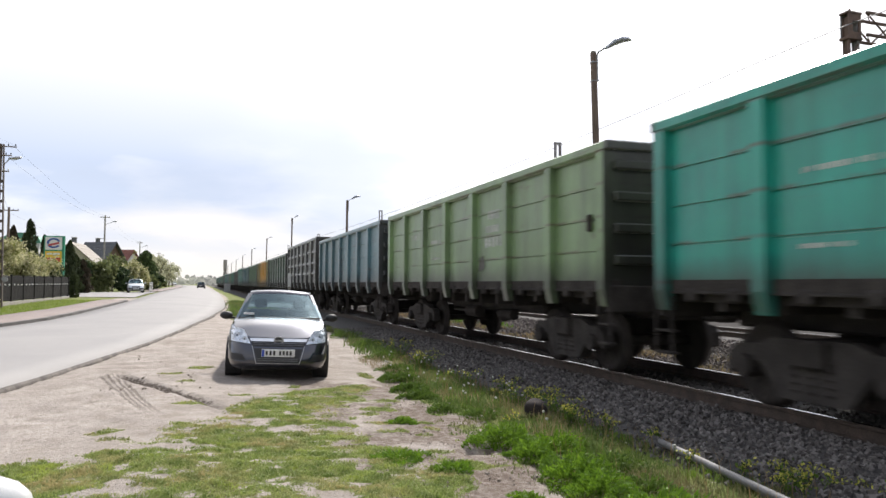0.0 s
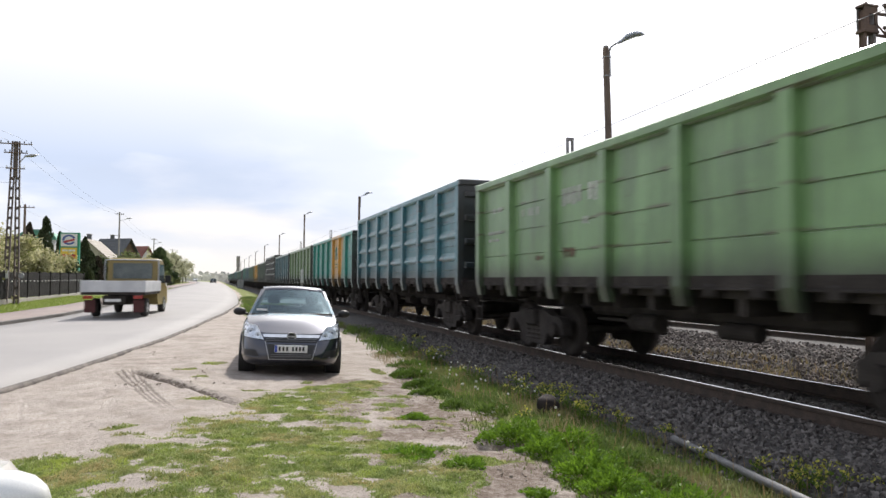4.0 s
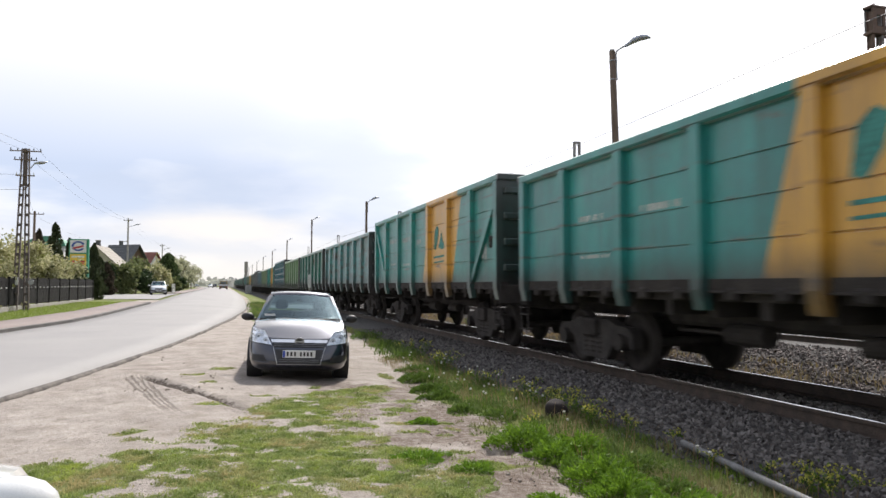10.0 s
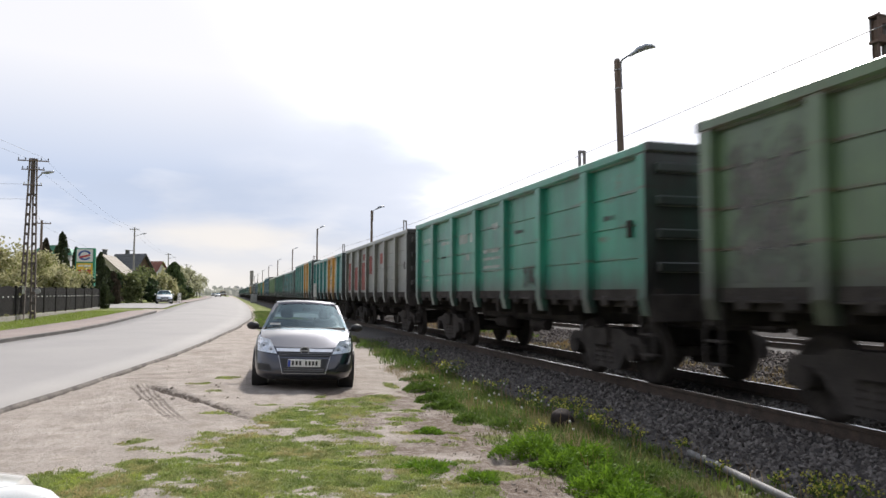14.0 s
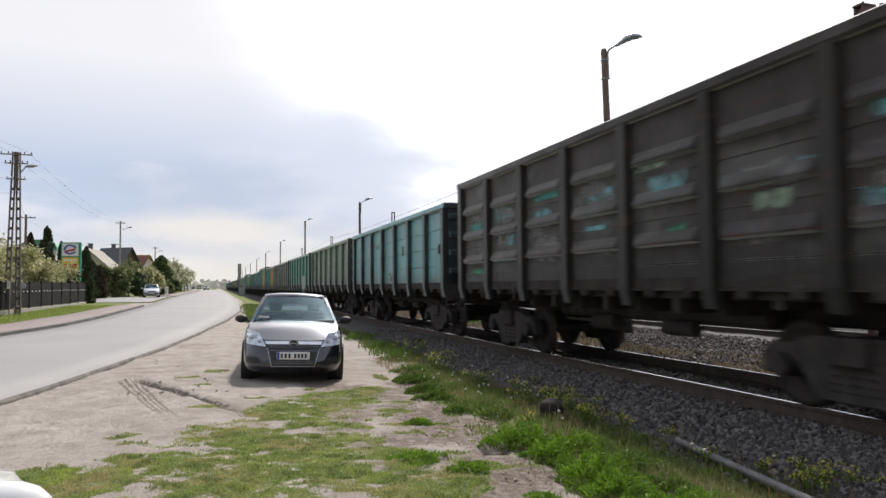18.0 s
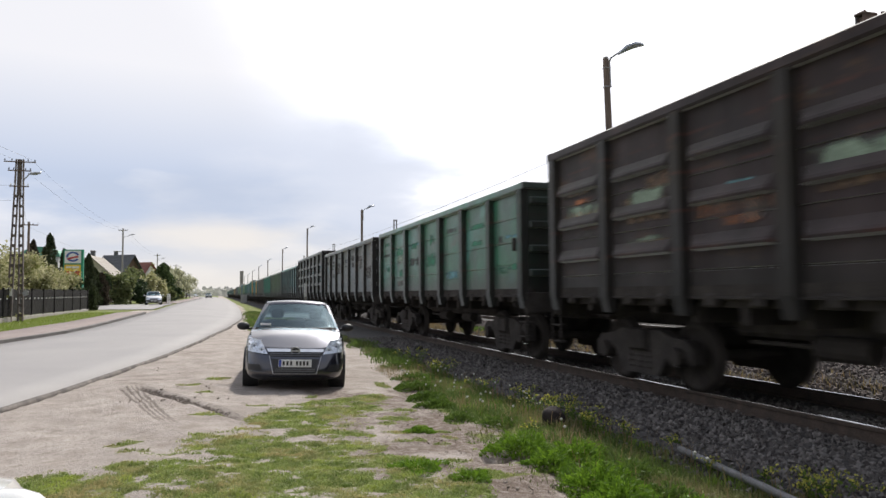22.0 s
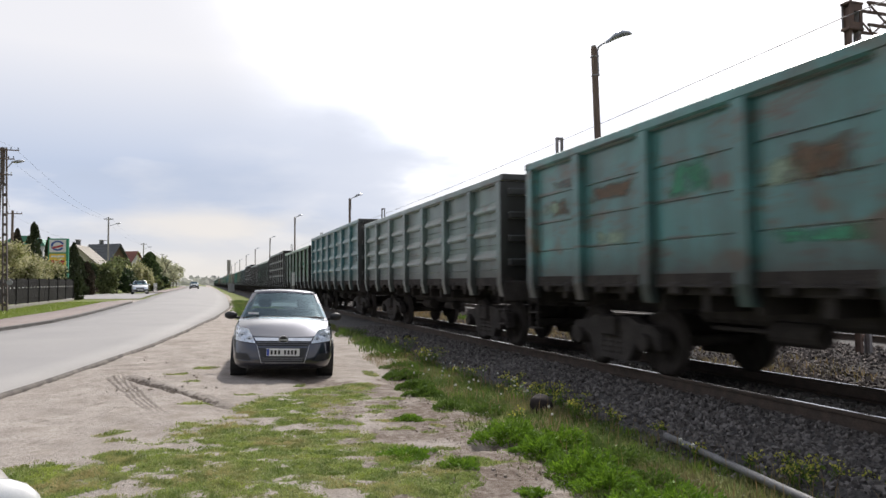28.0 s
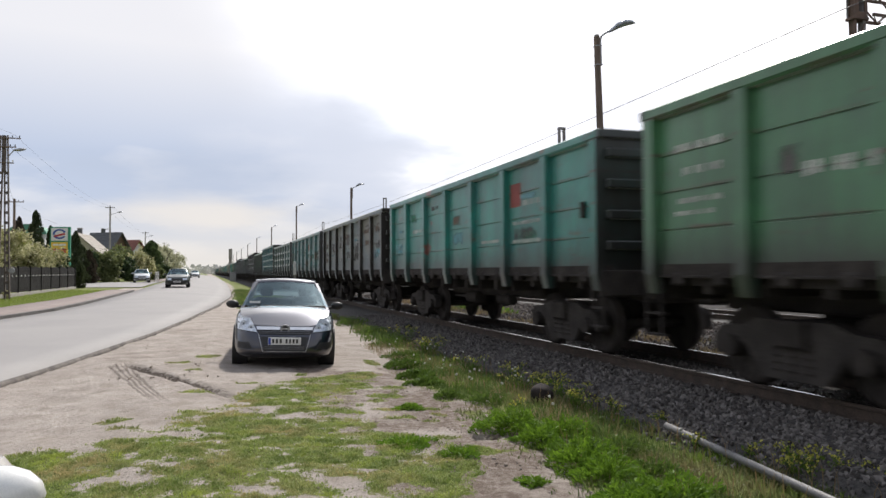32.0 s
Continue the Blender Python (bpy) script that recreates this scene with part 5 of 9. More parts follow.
M_GLASS = glass("car_glass", (0.34, 0.43, 0.46), (0.66, 0.86, 0.95))
M_LAMPGLASS = surf("headlamp_lens", (0.80, 0.86, 0.95), (0.50, 0.57, 0.68), 14, 0.15, coat=1.0)
M_CHROME = surf("bright_chrome", (0.72, 0.73, 0.75), (0.65, 0.66, 0.68), 8, 0.15, metal=1.0, fine_amt=0.05)
M_TAIL = surf("red_tail_lens", (0.35, 0.02, 0.02), None, 8, 0.15, coat=1.0)
M_PLATE = surf("white_plate", (0.75, 0.75, 0.74), (0.68, 0.68, 0.67), 8, 0.4, fine_amt=0.05)
M_PLATEBLUE = surf("plate_blue", (0.03, 0.07, 0.4), None, 8, 0.4)
M_DARKLENS = surf("blue_grey_lens", (0.12, 0.15, 0.2), (0.25, 0.3, 0.38), 9, 0.1, coat=1.0)
M_SATIN = surf("satin_trim_grey", (0.45, 0.45, 0.46), (0.36, 0.36, 0.37), 9, 0.45, metal=0.5)
M_GRILLE = surf("dull_grille_grey", (0.16, 0.16, 0.17), None, 9, 0.4, metal=0.4)
M_SEAT = surf("dark_seat_cloth", (0.03, 0.03, 0.033), None, 20, 0.9)
M_RIM = surf("silver_wheel_cover", (0.45, 0.46, 0.47), None, 8, 0.35, metal=0.7)


class Shape:
    """Lower body of a car: a stack of rounded outlines. Front towards -y, ground at z = 0."""
    def __init__(s, L, W, belt, nose, tail, wind, n=4.6, nf=None, sweep=False):
        s.L, s.hw, s.belt, s.nose, s.tail, s.wind, s.n, s.nf, s.sweep = L, W / 2, belt, nose, tail, wind, n, nf or n, sweep

    def shoulder(s, y):
        f = (y + s.L / 2)
        if f < s.wind:
            u = max(0.0, f / s.wind)
            return s.nose + (s.belt - s.nose) * (1 - (1 - u) ** 2.2 if s.sweep else sstep(u) ** 0.6)
        return s.belt + (s.tail - s.belt) * (f - s.wind) / (s.L - s.wind)

    def width(s, f):
        return s.hw * (0.93, 0.975, 1.0, 1.0, 0.985, 0.955, 0.90)[f]

    def inset(s, f):
        return ((0.11, 0.03, 0.0, 0.015, 0.06, 0.11, 0.19) if s.sweep else (0.10, 0.03, 0.0, 0.0, 0.03, 0.09, 0.17))[f]

    LEV = (0.0, 0.10, 0.28, 0.5, 0.72, 0.89, 1.0)

    def ring(s, f):
        pts = []
        n = 44
        a, w = s.L / 2 - s.inset(f), s.width(f)
        for i in range(n):
            t = 2 * math.pi * (i + 0.5) / n
            c, q = math.cos(t), math.sin(t)
            e = 2 / (s.nf if c > 0 else s.n)
            y = -a * math.copysign(abs(c) ** e, c)
            x = w * math.copysign(abs(q) ** e, q)
            z0 = 0.19
            pts.append((x, y, z0 + s.LEV[f] * (s.shoulder(y) - z0)))
        return pts

    def front(s, x, z):
        """y of the front skin at x, z."""
        y = -s.L / 2
        for _ in range(24):
            lev = max(0.0, min(1.0, (z - 0.19) / (s.shoulder(y) - 0.19)))
            for k in range(6):
                if lev <= s.LEV[k + 1]:
                    u = (lev - s.LEV[k]) / (s.LEV[k + 1] - s.LEV[k])
                    a = s.L / 2 - (s.inset(k) * (1 - u) + s.inset(k + 1) * u)
                    w = s.width(k) * (1 - u) + s.width(k + 1) * u
                    break
            y = 0.5 * y - 0.5 * a * max(0.0, 1 - min(0.995, abs(x) / w) ** s.nf) ** (1 / s.nf)
        return y

    def skin(s, quad, off=0.006, nu=6, nv=3, flip=1):
        """A patch on the front skin between four (x, z) corners: low left, low right, high right, high left."""
        bm = B()
        rows = []
        for j in range(nv + 1):
            v = j / nv
            row = []
            for i in range(nu + 1):
                u = i / nu
                x = (quad[0][0] * (1 - u) + quad[1][0] * u) * (1 - v) + (quad[3][0] * (1 - u) + quad[2][0] * u) * v
                z = (quad[0][1] * (1 - u) + quad[1][1] * u) * (1 - v) + (quad[3][1] * (1 - u) + quad[2][1] * u) * v
                row.append((x, flip * (s.front(x, z) - off), z))
            rows.append(row)
        vs = loft_bm(bm, rows, close=False)
        # turned-in rim gives the patch thickness
        r = bmesh.ops.extrude_face_region(bm, geom=list(bm.faces))
        for v in r["geom"]:
            if isinstance(v, bmesh.types.BMVert):
                v.co.y += flip * (off + 0.012)
        return bm


def wheel(parent, x, y, r=0.315, w=0.2, s=1):
    bm = B()
    prof = [(-w / 2, r * 0.62), (-w / 2, r * 0.93), (-w / 2 + 0.025, r), (w / 2 - 0.025, r), (w / 2, r * 0.93), (w / 2, r * 0.62)]
    loft_bm(bm, [[(u, v * math.cos(a), v * math.sin(a)) for u, v in prof] for a in [2 * math.pi * i / 24 for i in range(25)]], close=False)
    ob = part("tyre", bm, M_RUBBER, parent, smooth=True)
    ob.matrix_parent_inverse = Matrix.Translation((x, y, r))
    bm = B()
    cyl_bm(bm, (s * (w / 2 - 0.05), 0, 0), (s * (w / 2 - 0.012), 0, 0), r * 0.64, r * 0.5, 20)
    for i in range(5):
        a = 2 * math.pi * i / 5
        c_, q_ = math.cos(a), math.sin(a)
        rings = [[(u, e * c_ - d * q_, e * q_ + d * c_) for e, d in ((-0.03, 0.05), (0.03, 0.05), (0.022, r * 0.58), (-0.022, r * 0.58))] for u in (s * (w / 2 - 0.03), s * (w / 2 - 0.004))]
        loft_bm(bm, rings, cap=True)
    part("rim", bm, M_RIM, ob)
    return ob


def car(name, m, label, P, group="", category="car"):
    """P: dict of L, W, H, belt, nose, tail, wind, paint, and style switches."""
    L, W, H = P["L"], P["W"], P["H"]
    S = Shape(L, W, P["belt"], P["nose"], P["tail"], P["wind"], P.get("n", 4.6), P.get("nf"), P.get("style") == "swept")
    pm = P["paint"]
    c = thing(name, m, label, category, group)
    hw = W / 2
    bm = B()
    rings = [S.ring(f) for f in range(7)]
    vs = loft_bm(bm, rings)
    bm.faces.new(list(reversed(vs[0])))
    part("body_shell", bm, pm, c, smooth=True)
    # bonnet, then the deck under the glass
    top = rings[-1]
    n = len(top)
    half = [(top[i], top[n - 1 - i]) for i in range(n // 2)]
    yw = -L / 2 + P["wind"]
    for nm, keep, crown in (("bonnet", lambda y: y <= yw + 0.12, P.get("crown", 0.065)), ("deck", lambda y: y >= yw - 0.02, 0.0)):
        bm = B()
        rows = []
        ys = [h[0][1] for h in half]
        src = [h for h in half if keep(h[0][1])]
        if nm == "bonnet":
            # refine between the outline points by straight steps to the screen
            ext = []
            for y in np.linspace(src[-1][0][1], yw + 0.15, 6)[1:]:
                ext.append(((S.width(6), y, S.shoulder(y)), (-S.width(6), y, S.shoulder(y))))
            src = src + ext
        for r, l in src:
            row = []
            for i in range(9):
                u = -1 + 2 * i / 8
                x = r[0] * u if r[0] > l[0] else -r[0] * u
                f = sstep((r[1] + L / 2 - 0.15) / 0.5)
                crease = 0.018 * f * max(0, 1 - abs(abs(u) - 0.62) / 0.14) if nm == "bonnet" else 0
                row.append((x, r[1], r[2] + crown * f * (1 - abs(u) ** P.get("round", 2.0)) ** 0.8 + crease))
            rows.append(row)
        loft_bm(bm, rows, close=False)
        part(nm, bm, pm if nm == "bonnet" else M_SEAT, c, smooth=True)
    # greenhouse corners
    b0, b1 = yw, L / 2 - P.get("rear_base", 0.12)
    r0, r1 = b0 + P.get("rake", 0.78), b1 - P.get("rear_rake", 0.42)
    bw, rw = hw * 0.875, hw * P.get("roof_w", 0.66)
    zb0, zb1, zr = S.shoulder(b0) + 0.03, S.shoulder(b1) + 0.01, H - P.get("header", 0.06)

    def edge(y, w, z, bow, k=9, sag=0.0):
        return [(w * (-1 + 2 * i / (k - 1)), y - bow * (1 - (-1 + 2 * i / (k - 1)) ** 2), z + sag * (1 - (-1 + 2 * i / (k - 1)) ** 2)) for i in range(k)]

    lo, hi = edge(b0, bw, zb0, 0.16, sag=0.02), edge(r0, rw, zr, 0.07, sag=0.035)
    bm = B()
    loft_bm(bm, [[Vector(a).lerp(Vector(b), t) for a, b in zip(lo, hi)] for t in (0.02, 0.35, 0.7, 0.97)], close=False)
    ws = part("windscreen", bm, M_GLASS, c, smooth=True)
    ws.visible_shadow = False
    lo2, hi2 = edge(b1, bw * 0.95, zb1, -0.1), edge(r1, rw, zr - 0.03, -0.05, sag=0.02)
    bm = B()
    loft_bm(bm, [[Vector(a).lerp(Vector(b), t) for a, b in zip(lo2, hi2)] for t in (0.12, 0.5, 0.95)], close=False)
    rwn = part("rear_window", bm, M_GLASS, c, smooth=True)
    rwn.visible_shadow = False
    # roof
    bm = B()
    rows = []
    for t in np.linspace(0, 1, 8):
        y = r0 + (r1 - r0) * t
        z = zr + (H - zr - 0.03) * math.sin(math.pi * min(1, 0.12 + t * 0.95)) ** 0.5 - 0.03 * t
        a = hi if t == 0 else edge(y, rw, z, 0.07 * (1 - t) - 0.05 * t, sag=0.035)
        rows.append(a)
    loft_bm(bm, rows, close=False)
    r = bmesh.ops.extrude_face_region(bm, geom=list(bm.faces))
    for v in r["geom"]:
        if isinstance(v, bmesh.types.BMVert):
            v.co.z -= 0.03
    part("roof", bm, pm, c, smooth=True)
    for s in (-1, 1):
        # pillars
        mid_b, mid_r = b0 + (b1 - b0) * 0.48, r0 + (r1 - r0) * 0.42
        for nm, (ya, za), (yb, zb), w in (("front_pillar", (b0, zb0), (r0, zr), 0.045), ("centre_pillar", (mid_b, S.shoulder(mid_b)), (mid_r, zr), 0.05), ("rear_pillar", (b1 - 0.12, zb1), (r1 - 0.05, zr - 0.02), 0.13)):
            bm = B()
            q = []
            for y, z, ww in ((ya, za - 0.06, bw), (yb, zb + 0.012, rw)):
                q.append([(s * (ww - 0.02), y - w, z), (s * (ww + P.get("pillar", 0.022)), y, z), (s * ww, y + w, z), (s * (ww - 0.05), y, z)])
            loft_bm(bm, q, cap=True)
            part(nm, bm, pm if nm != "centre_pillar" else M_BLACK, c)
        for ya, yb, yc, yd in ((b0 + 0.06, mid_b, mid_r, r0 + 0.06), (mid_b, b1 - 0.2, r1 - 0.12, mid_r)):
            bm = B()
            zz = lambda y: S.shoulder(y) - 0.02
            loft_bm(bm, [[(s * bw, ya, zz(ya)), (s * bw, yb, zz(yb))], [(s * (rw + 0.005), yd, zr), (s * (rw + 0.005), yc, zr)]], close=False)
            g = part("side_window", bm, M_GLASS, c)
            g.visible_shadow = False
        # door mirror
        bm = B()
        ym = b0 + 0.30
        bmesh.ops.create_uvsphere(bm, u_segments=12, v_segments=8, radius=1, matrix=Matrix.Translation((s * (hw + 0.075), ym, P["belt"] + 0.05)) @ Matrix.Diagonal((0.112, 0.07, 0.072, 1)))
        box_bm(bm, s * (hw - 0.08), ym - 0.02, P["belt"] - 0.01, s * (hw + 0.03), ym + 0.03, P["belt"] + 0.03, 0.008)
        part("door_mirror", bm, P.get("mirror", pm), c, smooth=True)
        # wheels, with solid black discs painted in for the arches' inner shade
        for y in (-L / 2 + P["axle_f"], L / 2 - P["axle_r"]):
            bm = B()
            cyl_bm(bm, (s * (hw - 0.26), y, 0.315), (s * (hw - 0.012), y, 0.315), 0.355, 0.35, 24)
            part("wheel_arch", bm, M_BLACK, c)
            wheel(c, s * (hw - 0.118), y, 0.315, 0.2, s)
        # side rubbing strip and sill
        bm = B()
        box_bm(bm, s * (hw - 0.01), -L / 2 + 1.35, 0.52, s * (hw + 0.012), L / 2 - 1.1, 0.58, 0.006)
        part("rubbing_strip", bm, M_BLACK, c)
    # cabin inside
    bm = B()
    box_bm(bm, -bw + 0.08, b0 + 0.1, zb0 - 0.28, bw - 0.08, b0 + 0.55, zb0 - 0.02, 0.05)
    part("dashboard", bm, M_SEAT, c)
    for s in (-1, 1):
        bm = B()
        y = b0 + 1.15
        box_bm(bm, s * 0.36 - 0.24, y, 0.45, s * 0.36 + 0.24, y + 0.14, 1.08, 0.06)
        box_bm(bm, s * 0.36 - 0.12, y + 0.02, 1.1, s * 0.36 + 0.12, y + 0.11, 1.28, 0.04)
        part("front_seat", bm, M_SEAT, c)
    bm = B()
    box_bm(bm, -0.6, b1 - 0.75, 0.5, 0.6, b1 - 0.6, 1.02, 0.06)
    part("rear_seat", bm, M_SEAT, c)
    nz = P["nose"]
    sp = lambda nm, q, mt, off=0.006, lab="", nu=8: part(nm, S.skin(q, off, nu), mt, c, lab)
    if P.get("style") == "swept":
        for s in (-1, 1):
            q = [(s * 0.44, 0.60), (s * 0.80, 0.635), (s * 0.80, 0.845), (s * 0.56, 0.815)]
            h = sp("headlight", q, M_LAMPGLASS, 0.008, "large clear swept-back headlight")
            for dx, dz, rr in ((0.655, 0.715, 0.066), (0.535, 0.665, 0.052)):
                bm = B()
                yy = S.front(s * dx, dz) - 0.014
                ring = lambda r, d: [(s * dx + r * math.cos(a), yy + d + 0.35 * r * abs(math.cos(a)) * (1 if math.cos(a) * s > 0 else -1), dz + r * math.sin(a)) for a in [2 * math.pi * i / 18 for i in range(18)]]
                loft_bm(bm, [ring(rr, 0.0), ring(rr * 0.86, -0.004), ring(rr * 0.8, 0.02), ring(rr * 0.3, 0.03)], cap=True)
                part("lamp_bowl", bm, M_LAMPGLASS, h)
                bm = B()
                cyl_bm(bm, (s * dx, yy - 0.004, dz), (s * dx, yy + 0.02, dz), rr * 0.36, rr * 0.36, 14)
                part("lamp_lens", bm, M_DARKLENS, h)
            sp("lamp_rim", [(s * 0.435, 0.588), (s * 0.78, 0.622), (s * 0.78, 0.634), (s * 0.437, 0.600)], M_BLACK, 0.004)
            f_ = sp("fog_recess", [(s * 0.50, 0.335), (s * 0.74, 0.345), (s * 0.74, 0.44), (s * 0.56, 0.44)], M_BLACK, 0.004, "dark fog lamp recess")
            part("recess_lip", S.skin([(s * 0.46, 0.322), (s * 0.74, 0.332), (s * 0.74, 0.344), (s * 0.46, 0.334)], 0.016), pm, f_)
            # the side limbs of the frame round the lower grille
            sp("chrome_trim", [(s * 0.335, 0.300), (s * 0.345, 0.300), (s * 0.418, 0.575), (s * 0.410, 0.575)], M_SATIN, 0.008, "thin chrome trim of the lower grille", 3)
            sp("bonnet_seam", [(s * 0.53, 0.70), (s * 0.54, 0.70), (s * 0.565, 0.80), (s * 0.555, 0.80)], M_BLACK, 0.003, "", 2)
        sp("grille", [(-0.405, 0.560), (0.405, 0.560), (0.435, 0.645), (-0.435, 0.645)], M_BLACK, 0.004)
        sp("chrome_bar", [(-0.437, 0.638), (0.437, 0.638), (0.46, 0.686), (-0.46, 0.686)], M_CHROME, 0.018, "chrome bar across the grille", 14)
        sp("bonnet_gap", [(-0.46, 0.688), (0.46, 0.688), (0.47, 0.697), (-0.47, 0.697)], M_BLACK, 0.003)
        for z in (0.580, 0.608):
            sp("grille_slat", [(-0.40, z), (0.40, z), (0.405, z + 0.009), (-0.405, z + 0.009)], M_GRILLE, 0.016, "dull grey grille slat")
        sp("lower_grille", [(-0.315, 0.315), (0.315, 0.315), (0.385, 0.53), (-0.385, 0.53)], M_BLACK, 0.005)
        sp("chrome_trim", [(-0.345, 0.290), (0.345, 0.290), (0.345, 0.301), (-0.345, 0.301)], M_SATIN, 0.012, "thin chrome trim of the lower grille")
        for z in (0.335, 0.365):
            sp("grille_slat", [(-0.31, z), (0.31, z), (0.32, z + 0.012), (-0.32, z + 0.012)], M_GRILLE, 0.012, "dull grey grille slat")
        bm = B()
        yy, zc = S.front(0, 0.655) - 0.024, 0.655
        vs = [[(0.078 * math.cos(a) * k, yy - d, zc + 0.064 * math.sin(a) * k) for a in [2 * math.pi * i / 24 for i in range(24)]] for k, d in ((1.0, 0.0), (1.0, 0.014), (0.78, 0.014), (0.78, 0.004))]
        loft_bm(bm, vs)
        box_bm(bm, -0.075, yy - 0.014, zc - 0.012, 0.075, yy - 0.002, zc + 0.010)
        badge = part("badge", bm, M_SATIN, c, "round chrome badge")
        bm = B()
        cyl_bm(bm, (0, yy - 0.002, zc), (0, yy + 0.004, zc), 0.062, seg=20)
        part("badge_back", bm, M_BLACK, badge)
        sp("bumper_lip", [(-0.70, 0.195), (0.70, 0.195), (0.74, 0.245), (-0.74, 0.245)], M_BLACK, 0.008)
        # number plate with plain bars
        yy = S.front(0, 0.46) - 0.035
        bm = B()
        box_bm(bm, -0.26, yy, 0.402, 0.26, yy + 0.014, 0.522, 0.006)
        pl = part("number_plate", bm, M_PLATE, c, "white number plate")
        bm = B()
        box_bm(bm, -0.256, yy - 0.003, 0.407, -0.217, yy + 0.002, 0.517)
        part("plate_band", bm, M_PLATEBLUE, pl)
        for x in (-0.18, -0.12, -0.062, 0.03, 0.085, 0.14, 0.195):
            bm = B()
            box_bm(bm, x - 0.016, yy - 0.003, 0.430, x + 0.016, yy + 0.002, 0.497)
            part("plate_bar", bm, M_BLACK, pl)
        for s in (-1, 1):
            bm = B()
            # wipers along the foot of the screen
            base = Vector((s * 0.25 - 0.1, b0 - 0.13, zb0 + 0.015))
            cyl_bm(bm, base, base + Vector((0.55, 0.06, 0.012)), 0.010, seg=6)
            part("wiper", bm, M_BLACK, c)
        bm = B()
        box_bm(bm, -0.07, r0 - 0.12, H - 0.2, 0.07, r0 - 0.09, H - 0.14, 0.01)
        part("rear_view_mirror", bm, M_BLACK, c)
        bm = B()
        box_bm(bm, -0.62, b0 - 0.02, zb0 + 0.055, -0.44, b0 + 0.0, zb0 + 0.09)
        part("paper_slip", bm, M_PLATE, c, "white paper behind the windscreen")
    else:
        for s in (-1, 1):
            sp("headlight", [(s * 0.40, nz - 0.2), (s * 0.70, nz - 0.19), (s * 0.70, nz - 0.06), (s * 0.42, nz - 0.06)], M_LAMPGLASS, 0.008)
        sp("grille", [(-0.38, nz - 0.19), (0.38, nz - 0.19), (0.38, nz - 0.07), (-0.38, nz - 0.07)], M_BLACK, 0.006)
        sp("bumper", [(-0.78, 0.34), (0.78, 0.34), (0.78, 0.47), (-0.78, 0.47)], P.get("bumper", M_BLACK), 0.03, "", 14)
        sp("lower_intake", [(-0.45, 0.23), (0.45, 0.23), (0.45, 0.32), (-0.45, 0.32)], M_BLACK, 0.006)
        yy = S.front(0, 0.44) - 0.05
        bm = B()
        box_bm(bm, -0.26, yy, 0.36, 0.26, yy + 0.014, 0.47)
        pl = part("number_plate", bm, M_PLATE, c, "white number plate")
        bm = B()
        box_bm(bm, -0.2, yy - 0.004, 0.39, 0.2, yy + 0.002, 0.44)
        part("plate_bar", bm, M_BLACK, pl)
    for s in (-1, 1):
        bm = S.skin([(s * 0.52, P["tail"] - 0.28), (s * 0.76, P["tail"] - 0.28), (s * 0.76, P["tail"] - 0.08), (s * 0.52, P["tail"] - 0.08)], 0.008, 5, 3, -1)
        part("tail_light", bm, M_TAIL, c)
    bm = B()
    box_bm(bm, -0.26, L / 2 - 0.01, 0.5, 0.26, L / 2 + 0.012, 0.61, 0.004)
    part("rear_plate", bm, M_PLATE, c)
    return c


GROUND_CAR_Z = -0.005
HATCH = dict(L=4.25, W=1.705, H=1.46, belt=0.93, nose=0.59, tail=1.02, wind=1.22, axle_f=0.86, axle_r=0.78, rake=0.86, n=6.6, nf=5.4, style="swept", crown=0.055, round=2.6, header=0.095, pillar=0.028, mirror=M_BLACK, paint=paint("dark_grey_metallic", (0.030, 0.032, 0.046), 0.9, 0.36))
HATCH["paint"].node_tree.nodes["Principled BSDF"].inputs["Coat IOR"].default_value = 1.75
HATCH_AT = (1.38, 13.85, GROUND_CAR_Z)
car("parked_hatchback", pose(*HATCH_AT, 0.0, 2.0, -5.7), "dark grey metallic hatchback parked on the sand, facing the viewer", HATCH)
SILVER = dict(L=4.3, W=1.70, H=1.43, belt=0.93, nose=0.72, tail=0.98, wind=1.25, axle_f=0.85, axle_r=0.85, rake=0.62, rear_rake=0.3, n=5.0, paint=paint("silver_metallic", (0.5, 0.52, 0.54), 0.6, 0.35))
car("parked_estate_car", pose(-6.75, 83.6, lie(-6.7, 83) + 0.06, 0, 0, 6), "silver estate car parked at the kerb of the side street", SILVER)
WHITE = dict(L=4.0, W=1.68, H=1.46, belt=1.0, nose=0.84, tail=0.98, wind=1.15, axle_f=0.8, axle_r=0.75, n=4.2, paint=paint("white_enamel", (0.78, 0.78, 0.76), 0.0, 0.3))
car("white_parked_car", pose(-1.415, 1.43, -0.002, 0, 0, 180 - 3), "white small car parked beside the road", WHITE)
DARK = dict(L=4.3, W=1.75, H=1.45, belt=0.95, nose=0.75, tail=1.0, wind=1.2, axle_f=0.86, axle_r=0.8, n=4.4, paint=paint("dark_car_paint", (0.03, 0.032, 0.04), 0.3, 0.3))
OLIVE = dict(DARK, paint=paint("dark_green_grey_paint", (0.07, 0.08, 0.075), 0.5, 0.3))
PALE = dict(DARK, paint=paint("pale_silver_paint", (0.62, 0.62, 0.62), 0.3, 0.35))
CAR_AHEAD = car("dark_car_driving_off", pose(0, 162, 0, 0, 0, 180), "dark car driving away along the road", DARK)
CAR_ONCOMING = car("oncoming_saloon", pose(-3, 240, 0), "dark grey car coming along the road", OLIVE)
CAR_PALE = car("oncoming_pale_car", pose(-3, 320, 0), "pale car following along the road", PALE)
CAR_FAR = car("distant_pale_car", pose(-3, 420, 0), "pale car far along the road", PALE)

